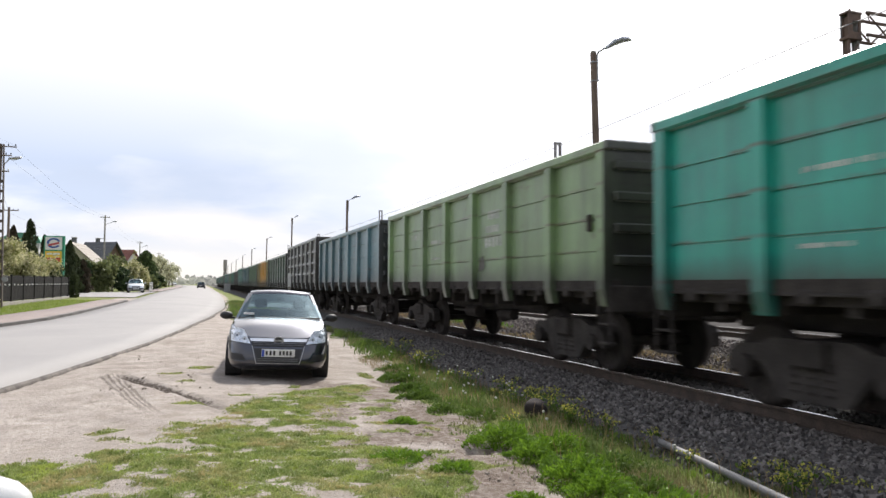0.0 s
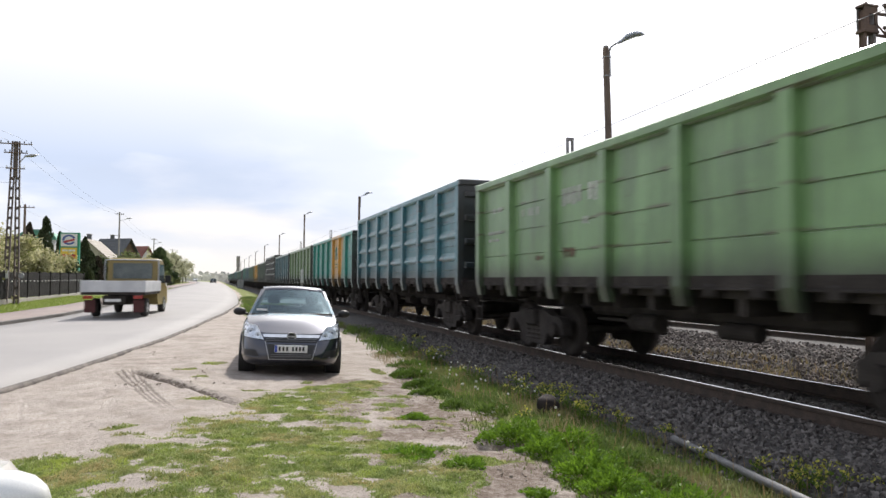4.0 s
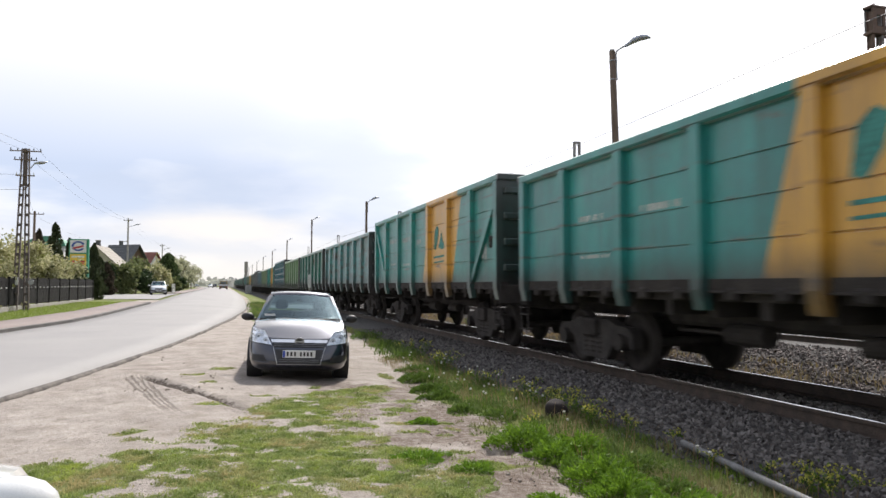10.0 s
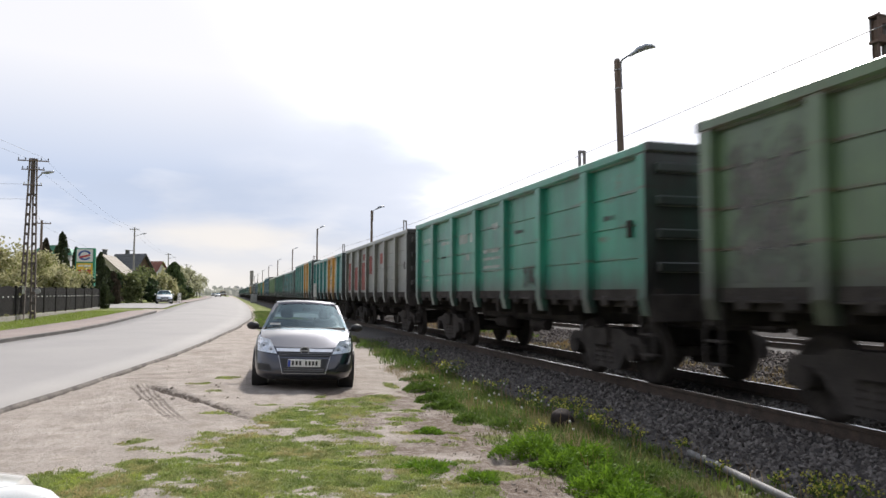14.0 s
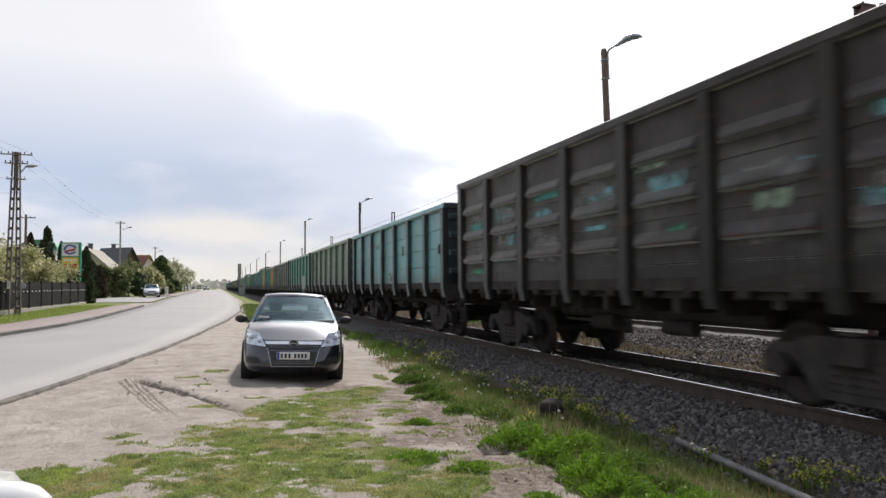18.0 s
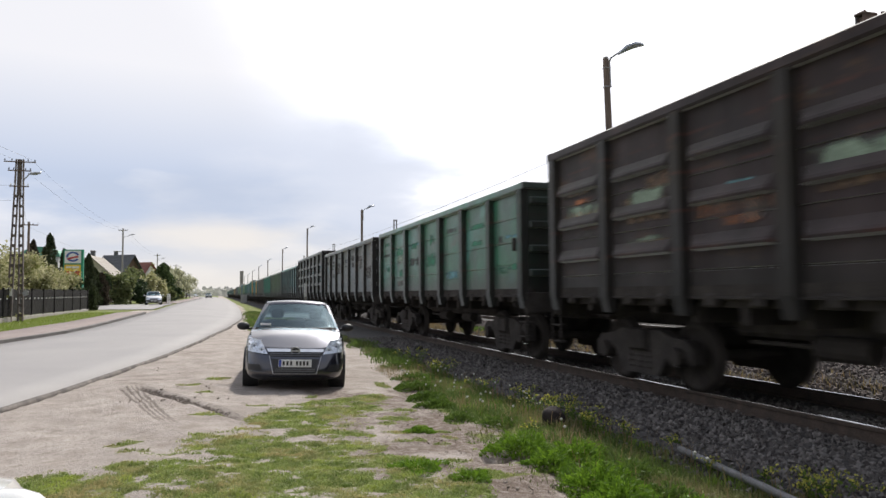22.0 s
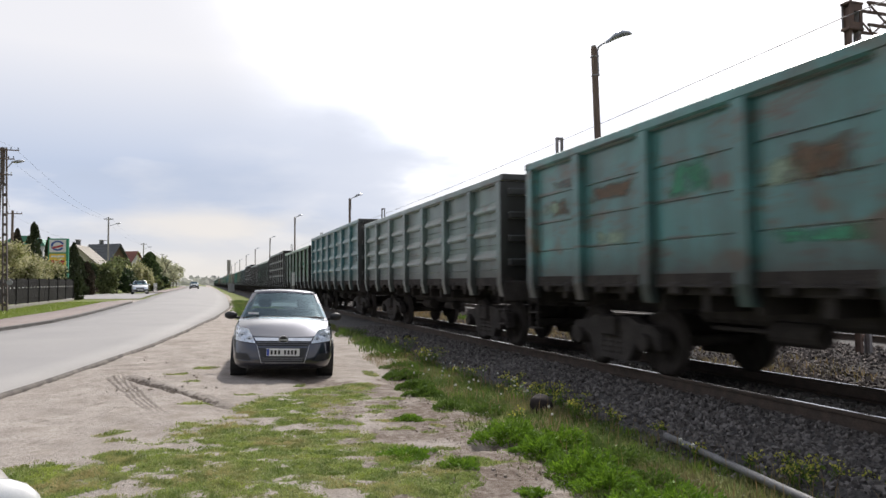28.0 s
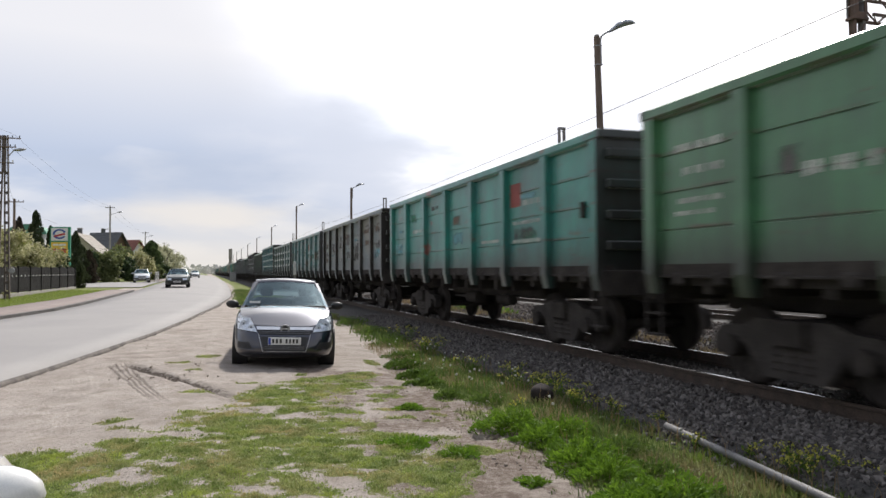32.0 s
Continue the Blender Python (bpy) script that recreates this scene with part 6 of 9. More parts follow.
def flatbed():
    y_paint = surf("yellow_truck_paint", (0.28, 0.21, 0.07), (0.24, 0.18, 0.06), 2, 0.4, coat=0.4, fine_amt=0.08)
    board = surf("white_drop_board", (0.62, 0.63, 0.64), (0.5, 0.51, 0.53), 2, 0.5, fine_amt=0.12)
    t = thing("flatbed_truck", pose(0, 60, 0, 0, 0, 180), "ochre yellow light flatbed truck with low white drop sides driving off", "truck")
    # front towards -y; length 5.4
    bm = B()
    prof = [(-2.7, 0.35), (-2.72, 0.75), (-2.62, 1.02), (-2.2, 1.18), (-1.72, 2.05), (-1.5, 2.16), (-0.55, 2.18), (-0.42, 2.1), (-0.4, 0.6), (-0.7, 0.35)]
    loft_bm(bm, [[(x, y, z if z < 1.1 else z - d) for y, z in prof] for x, d in ((-0.92, 0.05), (-0.86, 0.0), (0.86, 0.0), (0.92, 0.05))], cap=True)
    part("cab", bm, y_paint, t)
    for nm, q in (("windscreen", [(-0.78, -2.235, 1.2), (0.78, -2.235, 1.2), (0.72, -1.77, 2.02), (-0.72, -1.77, 2.02)]), ("cab_rear_window", [(0.72, -0.385, 1.38), (-0.72, -0.385, 1.38), (-0.72, -0.395, 1.98), (0.72, -0.395, 1.98)])):
        bm = B()
        f = bm.faces.new([bm.verts.new(v) for v in q])
        r = bmesh.ops.extrude_face_region(bm, geom=[f])
        for v in r["geom"]:
            if isinstance(v, bmesh.types.BMVert):
                v.co.y += 0.015
        part(nm, bm, surf("tinted_pane", (0.05, 0.07, 0.075), (0.12, 0.15, 0.15), 2, 0.06, coat=1.0), t)
    for s in (-1, 1):
        bm = B()
        bm.faces.new([bm.verts.new((s * 0.928, y, z)) for y, z in ((-2.05, 1.2), (-0.6, 1.2), (-0.6, 1.95), (-1.68, 1.95))])
        r = bmesh.ops.extrude_face_region(bm, geom=list(bm.faces))
        for v in r["geom"]:
            if isinstance(v, bmesh.types.BMVert):
                v.co.x -= s * 0.02
        part("cab_side_window", bm, bpy.data.materials["tinted_pane"], t)
        bm = B()
        box_bm(bm, s * 0.95, -1.98, 1.2, s * 1.18, -1.9, 1.52, 0.02)
        cyl_bm(bm, (s * 0.9, -1.94, 1.25), (s * 1.05, -1.94, 1.3), 0.015, seg=6)
        part("truck_mirror", bm, M_BLACK, t)
        for y in (-1.95, 1.55):
            wheel(t, s * 0.83, y, 0.33, 0.22, s)
        bm = B()
        box_bm(bm, s * 1.03, -0.32, 0.90, s * 1.065, 2.72, 1.30, 0.006)
        for z in (1.0, 1.1, 1.2):
            box_bm(bm, s * 1.06, -0.32, z - 0.012, s * 1.075, 2.72, z + 0.012)
        part("side_board", bm, board, t, "white drop side board")
        bm = B()
        box_bm(bm, s * 0.62, 2.5, 0.18, s * 0.98, 2.52, 0.62, 0.004)
        part("mud_flap", bm, surf("red_mud_flap", (0.09, 0.02, 0.02), None, 8, 0.6) if s < 0 else bpy.data.materials["red_mud_flap"], t)
        bm = B()
        box_bm(bm, s * 0.66, 2.7, 0.66, s * 0.98, 2.74, 0.78, 0.01)
        part("tail_light", bm, M_TAIL, t)
    bm = B()
    box_bm(bm, -1.065, 2.70, 0.90, 1.065, 2.735, 1.30, 0.006)
    part("tailgate", bm, board, t, "white tailgate")
    bm = B()
    box_bm(bm, -1.04, -0.32, 0.80, 1.04, 2.72, 0.90, 0.01)
    part("bed_floor", bm, M_UNDER, t)
    bm = B()
    box_bm(bm, -0.38, -2.3, 0.45, 0.38, 2.6, 0.78, 0.02)
    part("chassis", bm, M_UNDER, t)
    bm = B()
    for s in (-1, 1):
        cyl_bm(bm, (s * 0.98, -0.25, 1.3), (s * 0.98, -0.25, 2.1), 0.025, seg=8)
    cyl_bm(bm, (-0.98, -0.25, 2.1), (0.98, -0.25, 2.1), 0.025, seg=8)
    part("head_board_frame", bm, M_GALV, t)
    bm = B()
    box_bm(bm, -0.26, 2.72, 0.56, 0.26, 2.735, 0.66)
    part("rear_plate", bm, M_PLATE, t)
    return t


TRUCK = flatbed()

# ---- plants ----
def leaf_mat(name, a, b, trans=0.3, spot=None):
    m = bpy.data.materials.new(name)
    m.use_nodes = True
    nt = m.node_tree
    N, K = nt.nodes.new, nt.links.new
    p, out = nt.nodes["Principled BSDF"], nt.nodes["Material Output"]
    geo = N("ShaderNodeNewGeometry")
    mx = N("ShaderNodeMix"); mx.data_type = "RGBA"
    mx.inputs[6].default_value, mx.inputs[7].default_value = (*a, 1), (*b, 1)
    K(geo.outputs["Random Per Island"], mx.inputs[0])
    last = mx.outputs[2]
    # patches of another shade across the sward
    for c, sc, lo, hi, amt in spot or ():
        tc, n, r = N("ShaderNodeTexCoord"), N("ShaderNodeTexNoise"), N("ShaderNodeMapRange")
        n.inputs["Scale"].default_value, n.inputs["Detail"].default_value = sc, 3
        K(tc.outputs["Object"], n.inputs["Vector"])
        for i, v in zip((1, 2, 3, 4), (lo, hi, 0.0, amt)):
            r.inputs[i].default_value = v
        K(n.outputs[0], r.inputs[0])
        m2 = N("ShaderNodeMix"); m2.data_type = "RGBA"; m2.inputs[7].default_value = (*c, 1)
        K(r.outputs[0], m2.inputs[0]); K(last, m2.inputs[6])
        last = m2.outputs[2]
    K(last, p.inputs["Base Color"])
    p.inputs["Roughness"].default_value = 0.6
    p.inputs["Specular IOR Level"].default_value = 0.25
    t = N("ShaderNodeBsdfTranslucent")
    K(last, t.inputs[0])
    ms = N("ShaderNodeMixShader"); ms.inputs[0].default_value = trans
    K(p.outputs[0], ms.inputs[1]); K(t.outputs[0], ms.inputs[2])
    K(ms.outputs[0], out.inputs[0])
    return m


M_BARK = surf("bark", (0.10, 0.08, 0.06), (0.06, 0.05, 0.04), 6, 0.9, 0.01, stretch=(3, 3, 0.7))
M_BLOSSOM = leaf_mat("blossom_and_young_leaves", (0.60, 0.56, 0.36), (0.18, 0.20, 0.05), 0.35)
M_YOUNG = leaf_mat("young_spring_leaves", (0.19, 0.21, 0.085), (0.10, 0.125, 0.05), 0.4)
M_DARKLEAF = leaf_mat("dark_hedge_leaves", (0.05, 0.075, 0.03), (0.025, 0.045, 0.018))
M_THUJA = leaf_mat("thuja_scales", (0.06, 0.075, 0.03), (0.03, 0.042, 0.018), 0.25)
M_BROWNTHUJA = leaf_mat("brownish_thuja_scales", (0.075, 0.055, 0.035), (0.04, 0.035, 0.022), 0.15)
# haze of the distance is put into these pale leaf colours
M_FARTREE = leaf_mat("distant_tree_leaves_hazed", (0.46, 0.46, 0.31), (0.30, 0.31, 0.21), 0.55)


def quads(cs, us, vs):
    """Quads round centres from two half-axes: arrays n x 3."""
    n = len(cs)
    v = np.stack([cs - us - vs, cs + us - vs * 0.3, cs + us * 0.4 + vs, cs - us * 0.8 + vs * 0.6], 1).reshape(-1, 3)
    me = bpy.data.meshes.new("leaves")
    me.vertices.add(4 * n); me.loops.add(4 * n); me.polygons.add(n)
    me.vertices.foreach_set("co", v.astype(np.float32).ravel())
    me.loops.foreach_set("vertex_index", np.arange(4 * n, dtype=np.int32))
    me.polygons.foreach_set("loop_start", np.arange(0, 4 * n, 4, dtype=np.int32))
    me.update(calc_edges=True)
    return me


def rand_axes(rg, n, size):
    u = rg.normal(size=(n, 3)); u /= np.linalg.norm(u, axis=1)[:, None]
    w = rg.normal(size=(n, 3)); w -= u * (u * w).sum(1)[:, None]; w /= np.linalg.norm(w, axis=1)[:, None]
    s = size * rg.uniform(0.6, 1.3, (n, 1))
    return u * s, w * s


def crown_mesh(seed, blobs, n, size, material):
    """Leaves gathered in many uneven clumps. blobs: (x, y, z, rx, ry, rz)."""
    rg = np.random.default_rng(seed)
    cs = []
    for (x, y, z, rx, ry, rz) in blobs:
        k = max(6, int(rx * rz * 9))
        cl = rg.normal(size=(k, 3)); cl /= np.linalg.norm(cl, axis=1)[:, None]
        cl *= rg.uniform(0.45, 1.0, (k, 1)) ** 0.5
        cl = cl * (rx, ry, rz) + (x, y, z)
        m = n // len(blobs)
        pick = rg.integers(0, k, m)
        cs.append(cl[pick] + rg.normal(size=(m, 3)) * np.array((rx, ry, rz)) * 0.27)
    cs = np.concatenate(cs)
    u, v = rand_axes(rg, len(cs), size)
    me = quads(cs, u, v)
    me.materials.append(material)
    return me


def tree(name, x, y, z, h, r, seed, material, label, category="tree", leaf=0.12, n=2600, trunk=0.4, group=""):
    rg = np.random.default_rng(seed)
    t = thing(name, pose(x, y, z), label, category, group)
    bm = B()
    cyl_bm(bm, (0, 0, -0.1), (0.05, 0, h * trunk), 0.05 * h ** 0.7, 0.035 * h ** 0.7, 8)
    for i in range(7):
        a = rg.uniform(0, 6.28)
        p = Vector((0.04, 0, h * (trunk - 0.08 + 0.04 * i)))
        q = Vector((math.cos(a) * r * 0.7, math.sin(a) * r * 0.7, h * rg.uniform(0.6, 0.95)))
        cyl_bm(bm, p, p.lerp(q, 0.55) + Vector((0, 0, 0.1)), 0.02 * h ** 0.7, 0.012 * h ** 0.7, 5)
        cyl_bm(bm, p.lerp(q, 0.55) + Vector((0, 0, 0.1)), q, 0.012 * h ** 0.7, 0.004 * h ** 0.7, 5)
    part("trunk", bm, M_BARK, t)
    bl = []
    for i in range(9):
        a, d, zz = rg.uniform(0, 6.28), rg.uniform(0.1, 0.75) * r, rg.uniform(trunk * 0.9 + 0.12, 0.92) * h
        q = rg.uniform(0.32, 0.5) * r
        bl.append((math.cos(a) * d, math.sin(a) * d, zz, q, q, q * rg.uniform(0.6, 0.95)))
    part("crown", crown_mesh(seed, bl, n, leaf, material), None, t)
    return t


def shrub(name, x, y, z, h, rx, ry, seed, material, label, leaf=0.1, n=2200, group="", category="shrub"):
    rg = np.random.default_rng(seed)
    t = thing(name, pose(x, y, z), label, category, group)
    bm = B()
    for i in range(5):
        a = rg.uniform(0, 6.28)
        cyl_bm(bm, (0.1 * math.cos(a), 0.1 * math.sin(a), -0.1), (0.6 * rx * math.cos(a), 0.6 * ry * math.sin(a), h * 0.75), 0.04, 0.012, 5)
    part("stem", bm, M_BARK, t)["kind"] = "stuff"
    bl = [(rg.uniform(-0.6, 0.6) * rx, rg.uniform(-0.6, 0.6) * ry, rg.uniform(0.28, 0.8) * h, rg.uniform(0.35, 0.55) * rx, rg.uniform(0.35, 0.55) * ry, rg.uniform(0.2, 0.32) * h) for _ in range(9)]
    part("crown", crown_mesh(seed, bl, n, leaf, material), None, t)
    return t


def conifer(name, x, y, z, h, r, seed, material, label, n=2400, leaf=0.09, group="", blunt=0.5):
    rg = np.random.default_rng(seed)
    t = thing(name, pose(x, y, z), label, "conifer", group)
    bm = B()
    cyl_bm(bm, (0, 0, -0.1), (0, 0, h * 0.9), 0.07, 0.02, 7)
    part("trunk", bm, M_BARK, t)
    f = rg.uniform(0, 1, n) ** 1.15
    prof = r * np.minimum(1, (f / 0.12) ** 0.5) * (1 - f) ** blunt
    a = rg.uniform(0, 2 * np.pi, n)
    lump = 1 + 0.30 * np.sin(a * 3 + f * 13 + seed) + 0.24 * np.sin(a * 5 - f * 23 + 2 * seed)
    rad = prof * lump * rg.uniform(0.72, 1.03, n)
    cs = np.stack([rad * np.cos(a), rad * np.sin(a), f * h], 1)
    u, v = rand_axes(rg, n, leaf)
    v = v * 0.4 + np.array((0, 0, 1)) * np.linalg.norm(v, axis=1)[:, None]
    me = quads(cs, u, v)
    me.materials.append(material)
    part("crown", me, None, t)
    return t


# ---- the garden corner: fence, blossom, hedge, conifers ----
M_FENCE = surf("dark_fence_steel", (0.02, 0.019, 0.02), (0.03, 0.028, 0.027), 4, 0.8, spec=0.12)
M_WHITE = surf("white_enamel_paint", (0.75, 0.75, 0.73), (0.65, 0.65, 0.63), 6, 0.5, fine_amt=0.08)
FENCE_A, FENCE_B = Vector((-10.9, 26.0)), Vector((-9.75, 61.5))


def build_fence():
    d = (FENCE_B - FENCE_A)
    n = 14
    ang = math.degrees(math.atan2(-d.x, d.y))
    step = d.length / n
    f = thing("garden_fence", pose(FENCE_A.x, FENCE_A.y, lie(-10, 44) + 0.1, 0, 0, ang), "dark steel garden fence with white dots on a low concrete base", "fence")
    bmp = B(); box_bm(bmp, -0.06, -0.06, -0.3, 0.06, 0.06, 1.62, 0.01); post = mesh_of(bmp, "fence_post", M_FENCE)
    bmp = B(); box_bm(bmp, -0.1, 0.0, -0.6, 0.1, step, 0.10, 0.015); base = mesh_of(bmp, "base_wall", M_CONCRETE)
    bmp = B()
    for i in range(20):
        y = 0.1 + (step - 0.2) * (i + 0.5) / 20
        box_bm(bmp, -0.012, y - 0.05, 0.14, 0.012, y + 0.05, 1.50 + 0.1 * math.sin(math.pi * (i + 0.5) / 20))
    pick = mesh_of(bmp, "picket_panel", M_FENCE)
    bmp = B()
    for z in (0.45, 1.4):
        box_bm(bmp, -0.025, 0.05, z - 0.025, 0.025, step - 0.05, z + 0.025)
    rail = mesh_of(bmp, "fence_rail", M_FENCE)
    bmp = B()
    cyl_bm(bmp, (0.02, 0, 1.05), (0.06, 0, 1.05), 0.04, seg=10)
    dot = mesh_of(bmp, "white_dot", M_WHITE)
    for i in range(n + 1):
        o = part("fence_post", post, None, f); o.location = (0, i * step, 0.08 * i / n)
        if i < n:
            for nm, me in (("base_wall", base), ("picket_panel", pick), ("fence_rail", rail)):
                o = part(nm, me, None, f); o.location = (0, i * step, 0.08 * i / n)
                if nm == "picket_panel":
                    o["kind"] = "stuff"
            for k in range(3):
                o = part("white_dot", dot, None, f); o.location = (0, (i + 0.2 + 0.3 * k) * step, 0.08 * i / n)
    return f


build_fence()
rg0 = np.random.default_rng(5)
for i in range(11):
    y = 33 + i * 2.9
    tree("blossom_tree", -12.6 - rg0.uniform(0, 1.6) + (0.12 * i), y, lie(-12, y), rg0.uniform(3.6, 4.4) + (0.6 if i < 4 else -0.11 * i), 2.0, 100 + i, M_BLOSSOM, "fruit tree in pale blossom and young leaf behind the fence", "tree", 0.07, 5200, 0.28, "blossom trees in the garden")
shrub("clipped_bush", -11.0, 62.2, lie(-11, 62), 2.6, 1.1, 1.1, 31, M_DARKLEAF, "round dark evergreen bush at the fence end", 0.09, 2600)
conifer("slim_thuja", -9.55, 62.6, lie(-9.5, 62), 1.9, 0.35, 32, M_THUJA, "slim dark thuja at the corner of the fence", 900, 0.07)
for i, (x, y, h, r, mt) in enumerate(((-14.6, 72, 7.0, 0.95, M_THUJA), (-15.9, 72, 6.4, 0.8, M_BROWNTHUJA), (-13.7, 73.5, 5.7, 0.6, M_THUJA), (-12.3, 78, 5.5, 0.85, M_THUJA), (-11.4, 80, 3.7, 0.8, M_BROWNTHUJA), (-12.0, 79.3, 4.2, 0.85, M_THUJA))):
    conifer("thuja", x, y, lie(x, y), h - 0.3, r, 40 + i, mt, "tall dark columnar thuja in the garden" if mt is M_THUJA else "tall brownish columnar thuja in the garden", 3000, 0.1, "thujas of the garden", 0.55)
conifer("broad_thuja", -8.3, 120, lie(-8, 120), 6.0, 1.75, 51, leaf_mat("green_thuja_scales", (0.10, 0.14, 0.05), (0.05, 0.075, 0.03), 0.25), "broad dark thuja beside the pavement", 5200, 0.13, "", 0.42)
for i, (x, y, h, rx, mt, lab) in enumerate(((-12.4, 86, 3.2, 1.6, M_DARKLEAF, "dark dense hedge shrub"), (-10.8, 88, 3.4, 1.6, M_YOUNG, "green leafy shrub"), (-9.6, 89.5, 2.5, 1.3, M_DARKLEAF, "dark low shrub"), (-8.7, 92, 2.7, 1.2, M_DARKLEAF, "dark low shrub"),
                                             (-11.2, 96, 4.2, 1.8, M_YOUNG, "pale green leafy shrub"), (-9.2, 101, 4.0, 1.6, M_BLOSSOM, "pale blossoming shrub"), (-8.2, 108, 3.6, 1.6, M_BLOSSOM, "pale blossoming shrub"), (-10.4, 106, 4.4, 1.7, M_YOUNG, "green leafy shrub"),
                                             (-7.4, 116, 2.2, 1.3, M_YOUNG, "low green shrub"), (-7.6, 128, 2.4, 1.5, M_DARKLEAF, "low dark shrub"), (-7.8, 140, 2.2, 1.6, M_YOUNG, "low green shrub"), (-14.2, 90, 3.2, 1.8, M_DARKLEAF, "dark dense hedge shrub"), (-13.5, 94, 3.6, 1.8, M_YOUNG, "green leafy shrub"))):
    shrub("garden_shrub", x, y, lie(x, y), h, rx, rx, 60 + i, mt, lab + " in front of the houses", 0.12, 2400, "shrubs by the houses")
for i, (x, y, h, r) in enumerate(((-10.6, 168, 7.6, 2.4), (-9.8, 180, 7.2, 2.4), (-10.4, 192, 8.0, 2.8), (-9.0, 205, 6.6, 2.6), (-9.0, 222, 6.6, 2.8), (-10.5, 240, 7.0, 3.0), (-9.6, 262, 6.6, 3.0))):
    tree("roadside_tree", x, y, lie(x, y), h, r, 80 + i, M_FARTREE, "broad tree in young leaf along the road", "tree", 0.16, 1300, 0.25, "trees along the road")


for i, (x, y, r) in enumerate(((-10.6, 41.0, 0.4), (-10.2, 43.5, 0.3), (-10.7, 39.5, 0.3))):
    shrub("flower_clump", x, y, lie(x, y), 0.45, r, r, 700 + i, M_BLOSSOM, "low clump of pale flowers at the foot of the fence", 0.05, 500, "flower clumps by the fence", "flowers")


# ---- sign of the business, houses ----
def build_sign():
    green = surf("green_sign_frame", (0.03, 0.28, 0.16), None, 4, 0.5)
    yellow = surf("yellow_sign_panel", (0.72, 0.50, 0.05), (0.66, 0.44, 0.05), 3, 0.5, fine_amt=0.06)
    blue, red = surf("sign_blue", (0.05, 0.10, 0.36), None, 6, 0.5), surf("sign_red", (0.50, 0.05, 0.05), None, 6, 0.5)
    s = thing("roadside_sign", pose(-11.55, 66, lie(-11.5, 66), 0, 0, -9), "tall green-edged sign with white and yellow panels above the shrubs", "sign")
    bm = B(); box_bm(bm, -0.78, -0.12, 0.0, 0.78, 0.12, 5.0, 0.02)
    part("sign_body", bm, green, s)
    bm = B(); box_bm(bm, -0.68, -0.14, 3.85, 0.60, -0.118, 4.9, 0.004)
    part("white_panel", bm, M_WHITE, s)
    bm = B(); box_bm(bm, -0.68, -0.14, 2.4, 0.60, -0.118, 3.74, 0.004)
    part("yellow_panel", bm, yellow, s)
    # ring emblem in blue and red, plain shapes
    for nm, a0, a1, r0, r1, mt in (("emblem_arc", 20, 190, 0.28, 0.42, blue), ("emblem_arc", 200, 330, 0.28, 0.42, blue), ("emblem_stripe", 0, 0, 0, 0, red)):
        bm = B()
        if nm == "emblem_arc":
            pts = [math.radians(a0 + (a1 - a0) * i / 16) for i in range(17)]
            loft_bm(bm, [[(-0.04 + 1.25 * r0 * math.cos(a), -0.146, 4.4 + r0 * math.sin(a)), (-0.04 + 1.25 * r1 * math.cos(a), -0.146, 4.4 + r1 * math.sin(a)), (-0.04 + 1.25 * r1 * math.cos(a), -0.139, 4.4 + r1 * math.sin(a)), (-0.04 + 1.25 * r0 * math.cos(a), -0.139, 4.4 + r0 * math.sin(a))] for a in pts], cap=True)
        else:
            box_bm(bm, -0.46, -0.148, 4.24, 0.40, -0.139, 4.40, 0, Matrix.Rotation(radians(-14), 4, "Y"))
        part(nm, bm, mt, s)
    for z, w, mt in ((3.52, 0.5, M_WHITE), (3.12, 0.56, red), (2.95, 0.5, red), (2.7, 0.45, M_BLACK)):
        bm = B(); box_bm(bm, -0.04 - w, -0.147, z - 0.07, -0.04 + w, -0.139, z + 0.07)
        part("lettering_bar", bm, mt, s)


build_sign()
M_PLASTER = surf("pale_plaster", (0.52, 0.48, 0.42), (0.44, 0.41, 0.36), 0.8, 0.9, 0.004)
M_PLASTER2 = surf("white_grey_plaster", (0.60, 0.60, 0.58), (0.50, 0.50, 0.48), 0.8, 0.9, 0.004)
M_SLATE = surf("dark_grey_roof", (0.10, 0.105, 0.115), (0.075, 0.078, 0.085), 0.9, 0.7, 0.02, fine=6, stretch=(1, 1, 4))
M_REDROOF = surf("red_brown_roof", (0.22, 0.085, 0.065), (0.16, 0.065, 0.05), 0.9, 0.8, 0.02, fine=6, stretch=(1, 1, 4))
M_BROWNWOOD = surf("brown_gable_boards", (0.13, 0.085, 0.055), (0.09, 0.06, 0.04), 1.5, 0.8, 0.01, stretch=(5, 5, 0.5))
M_PANE = surf("dark_window_pane", (0.04, 0.05, 0.06), (0.08, 0.09, 0.1), 0.7, 0.08, coat=1.0)


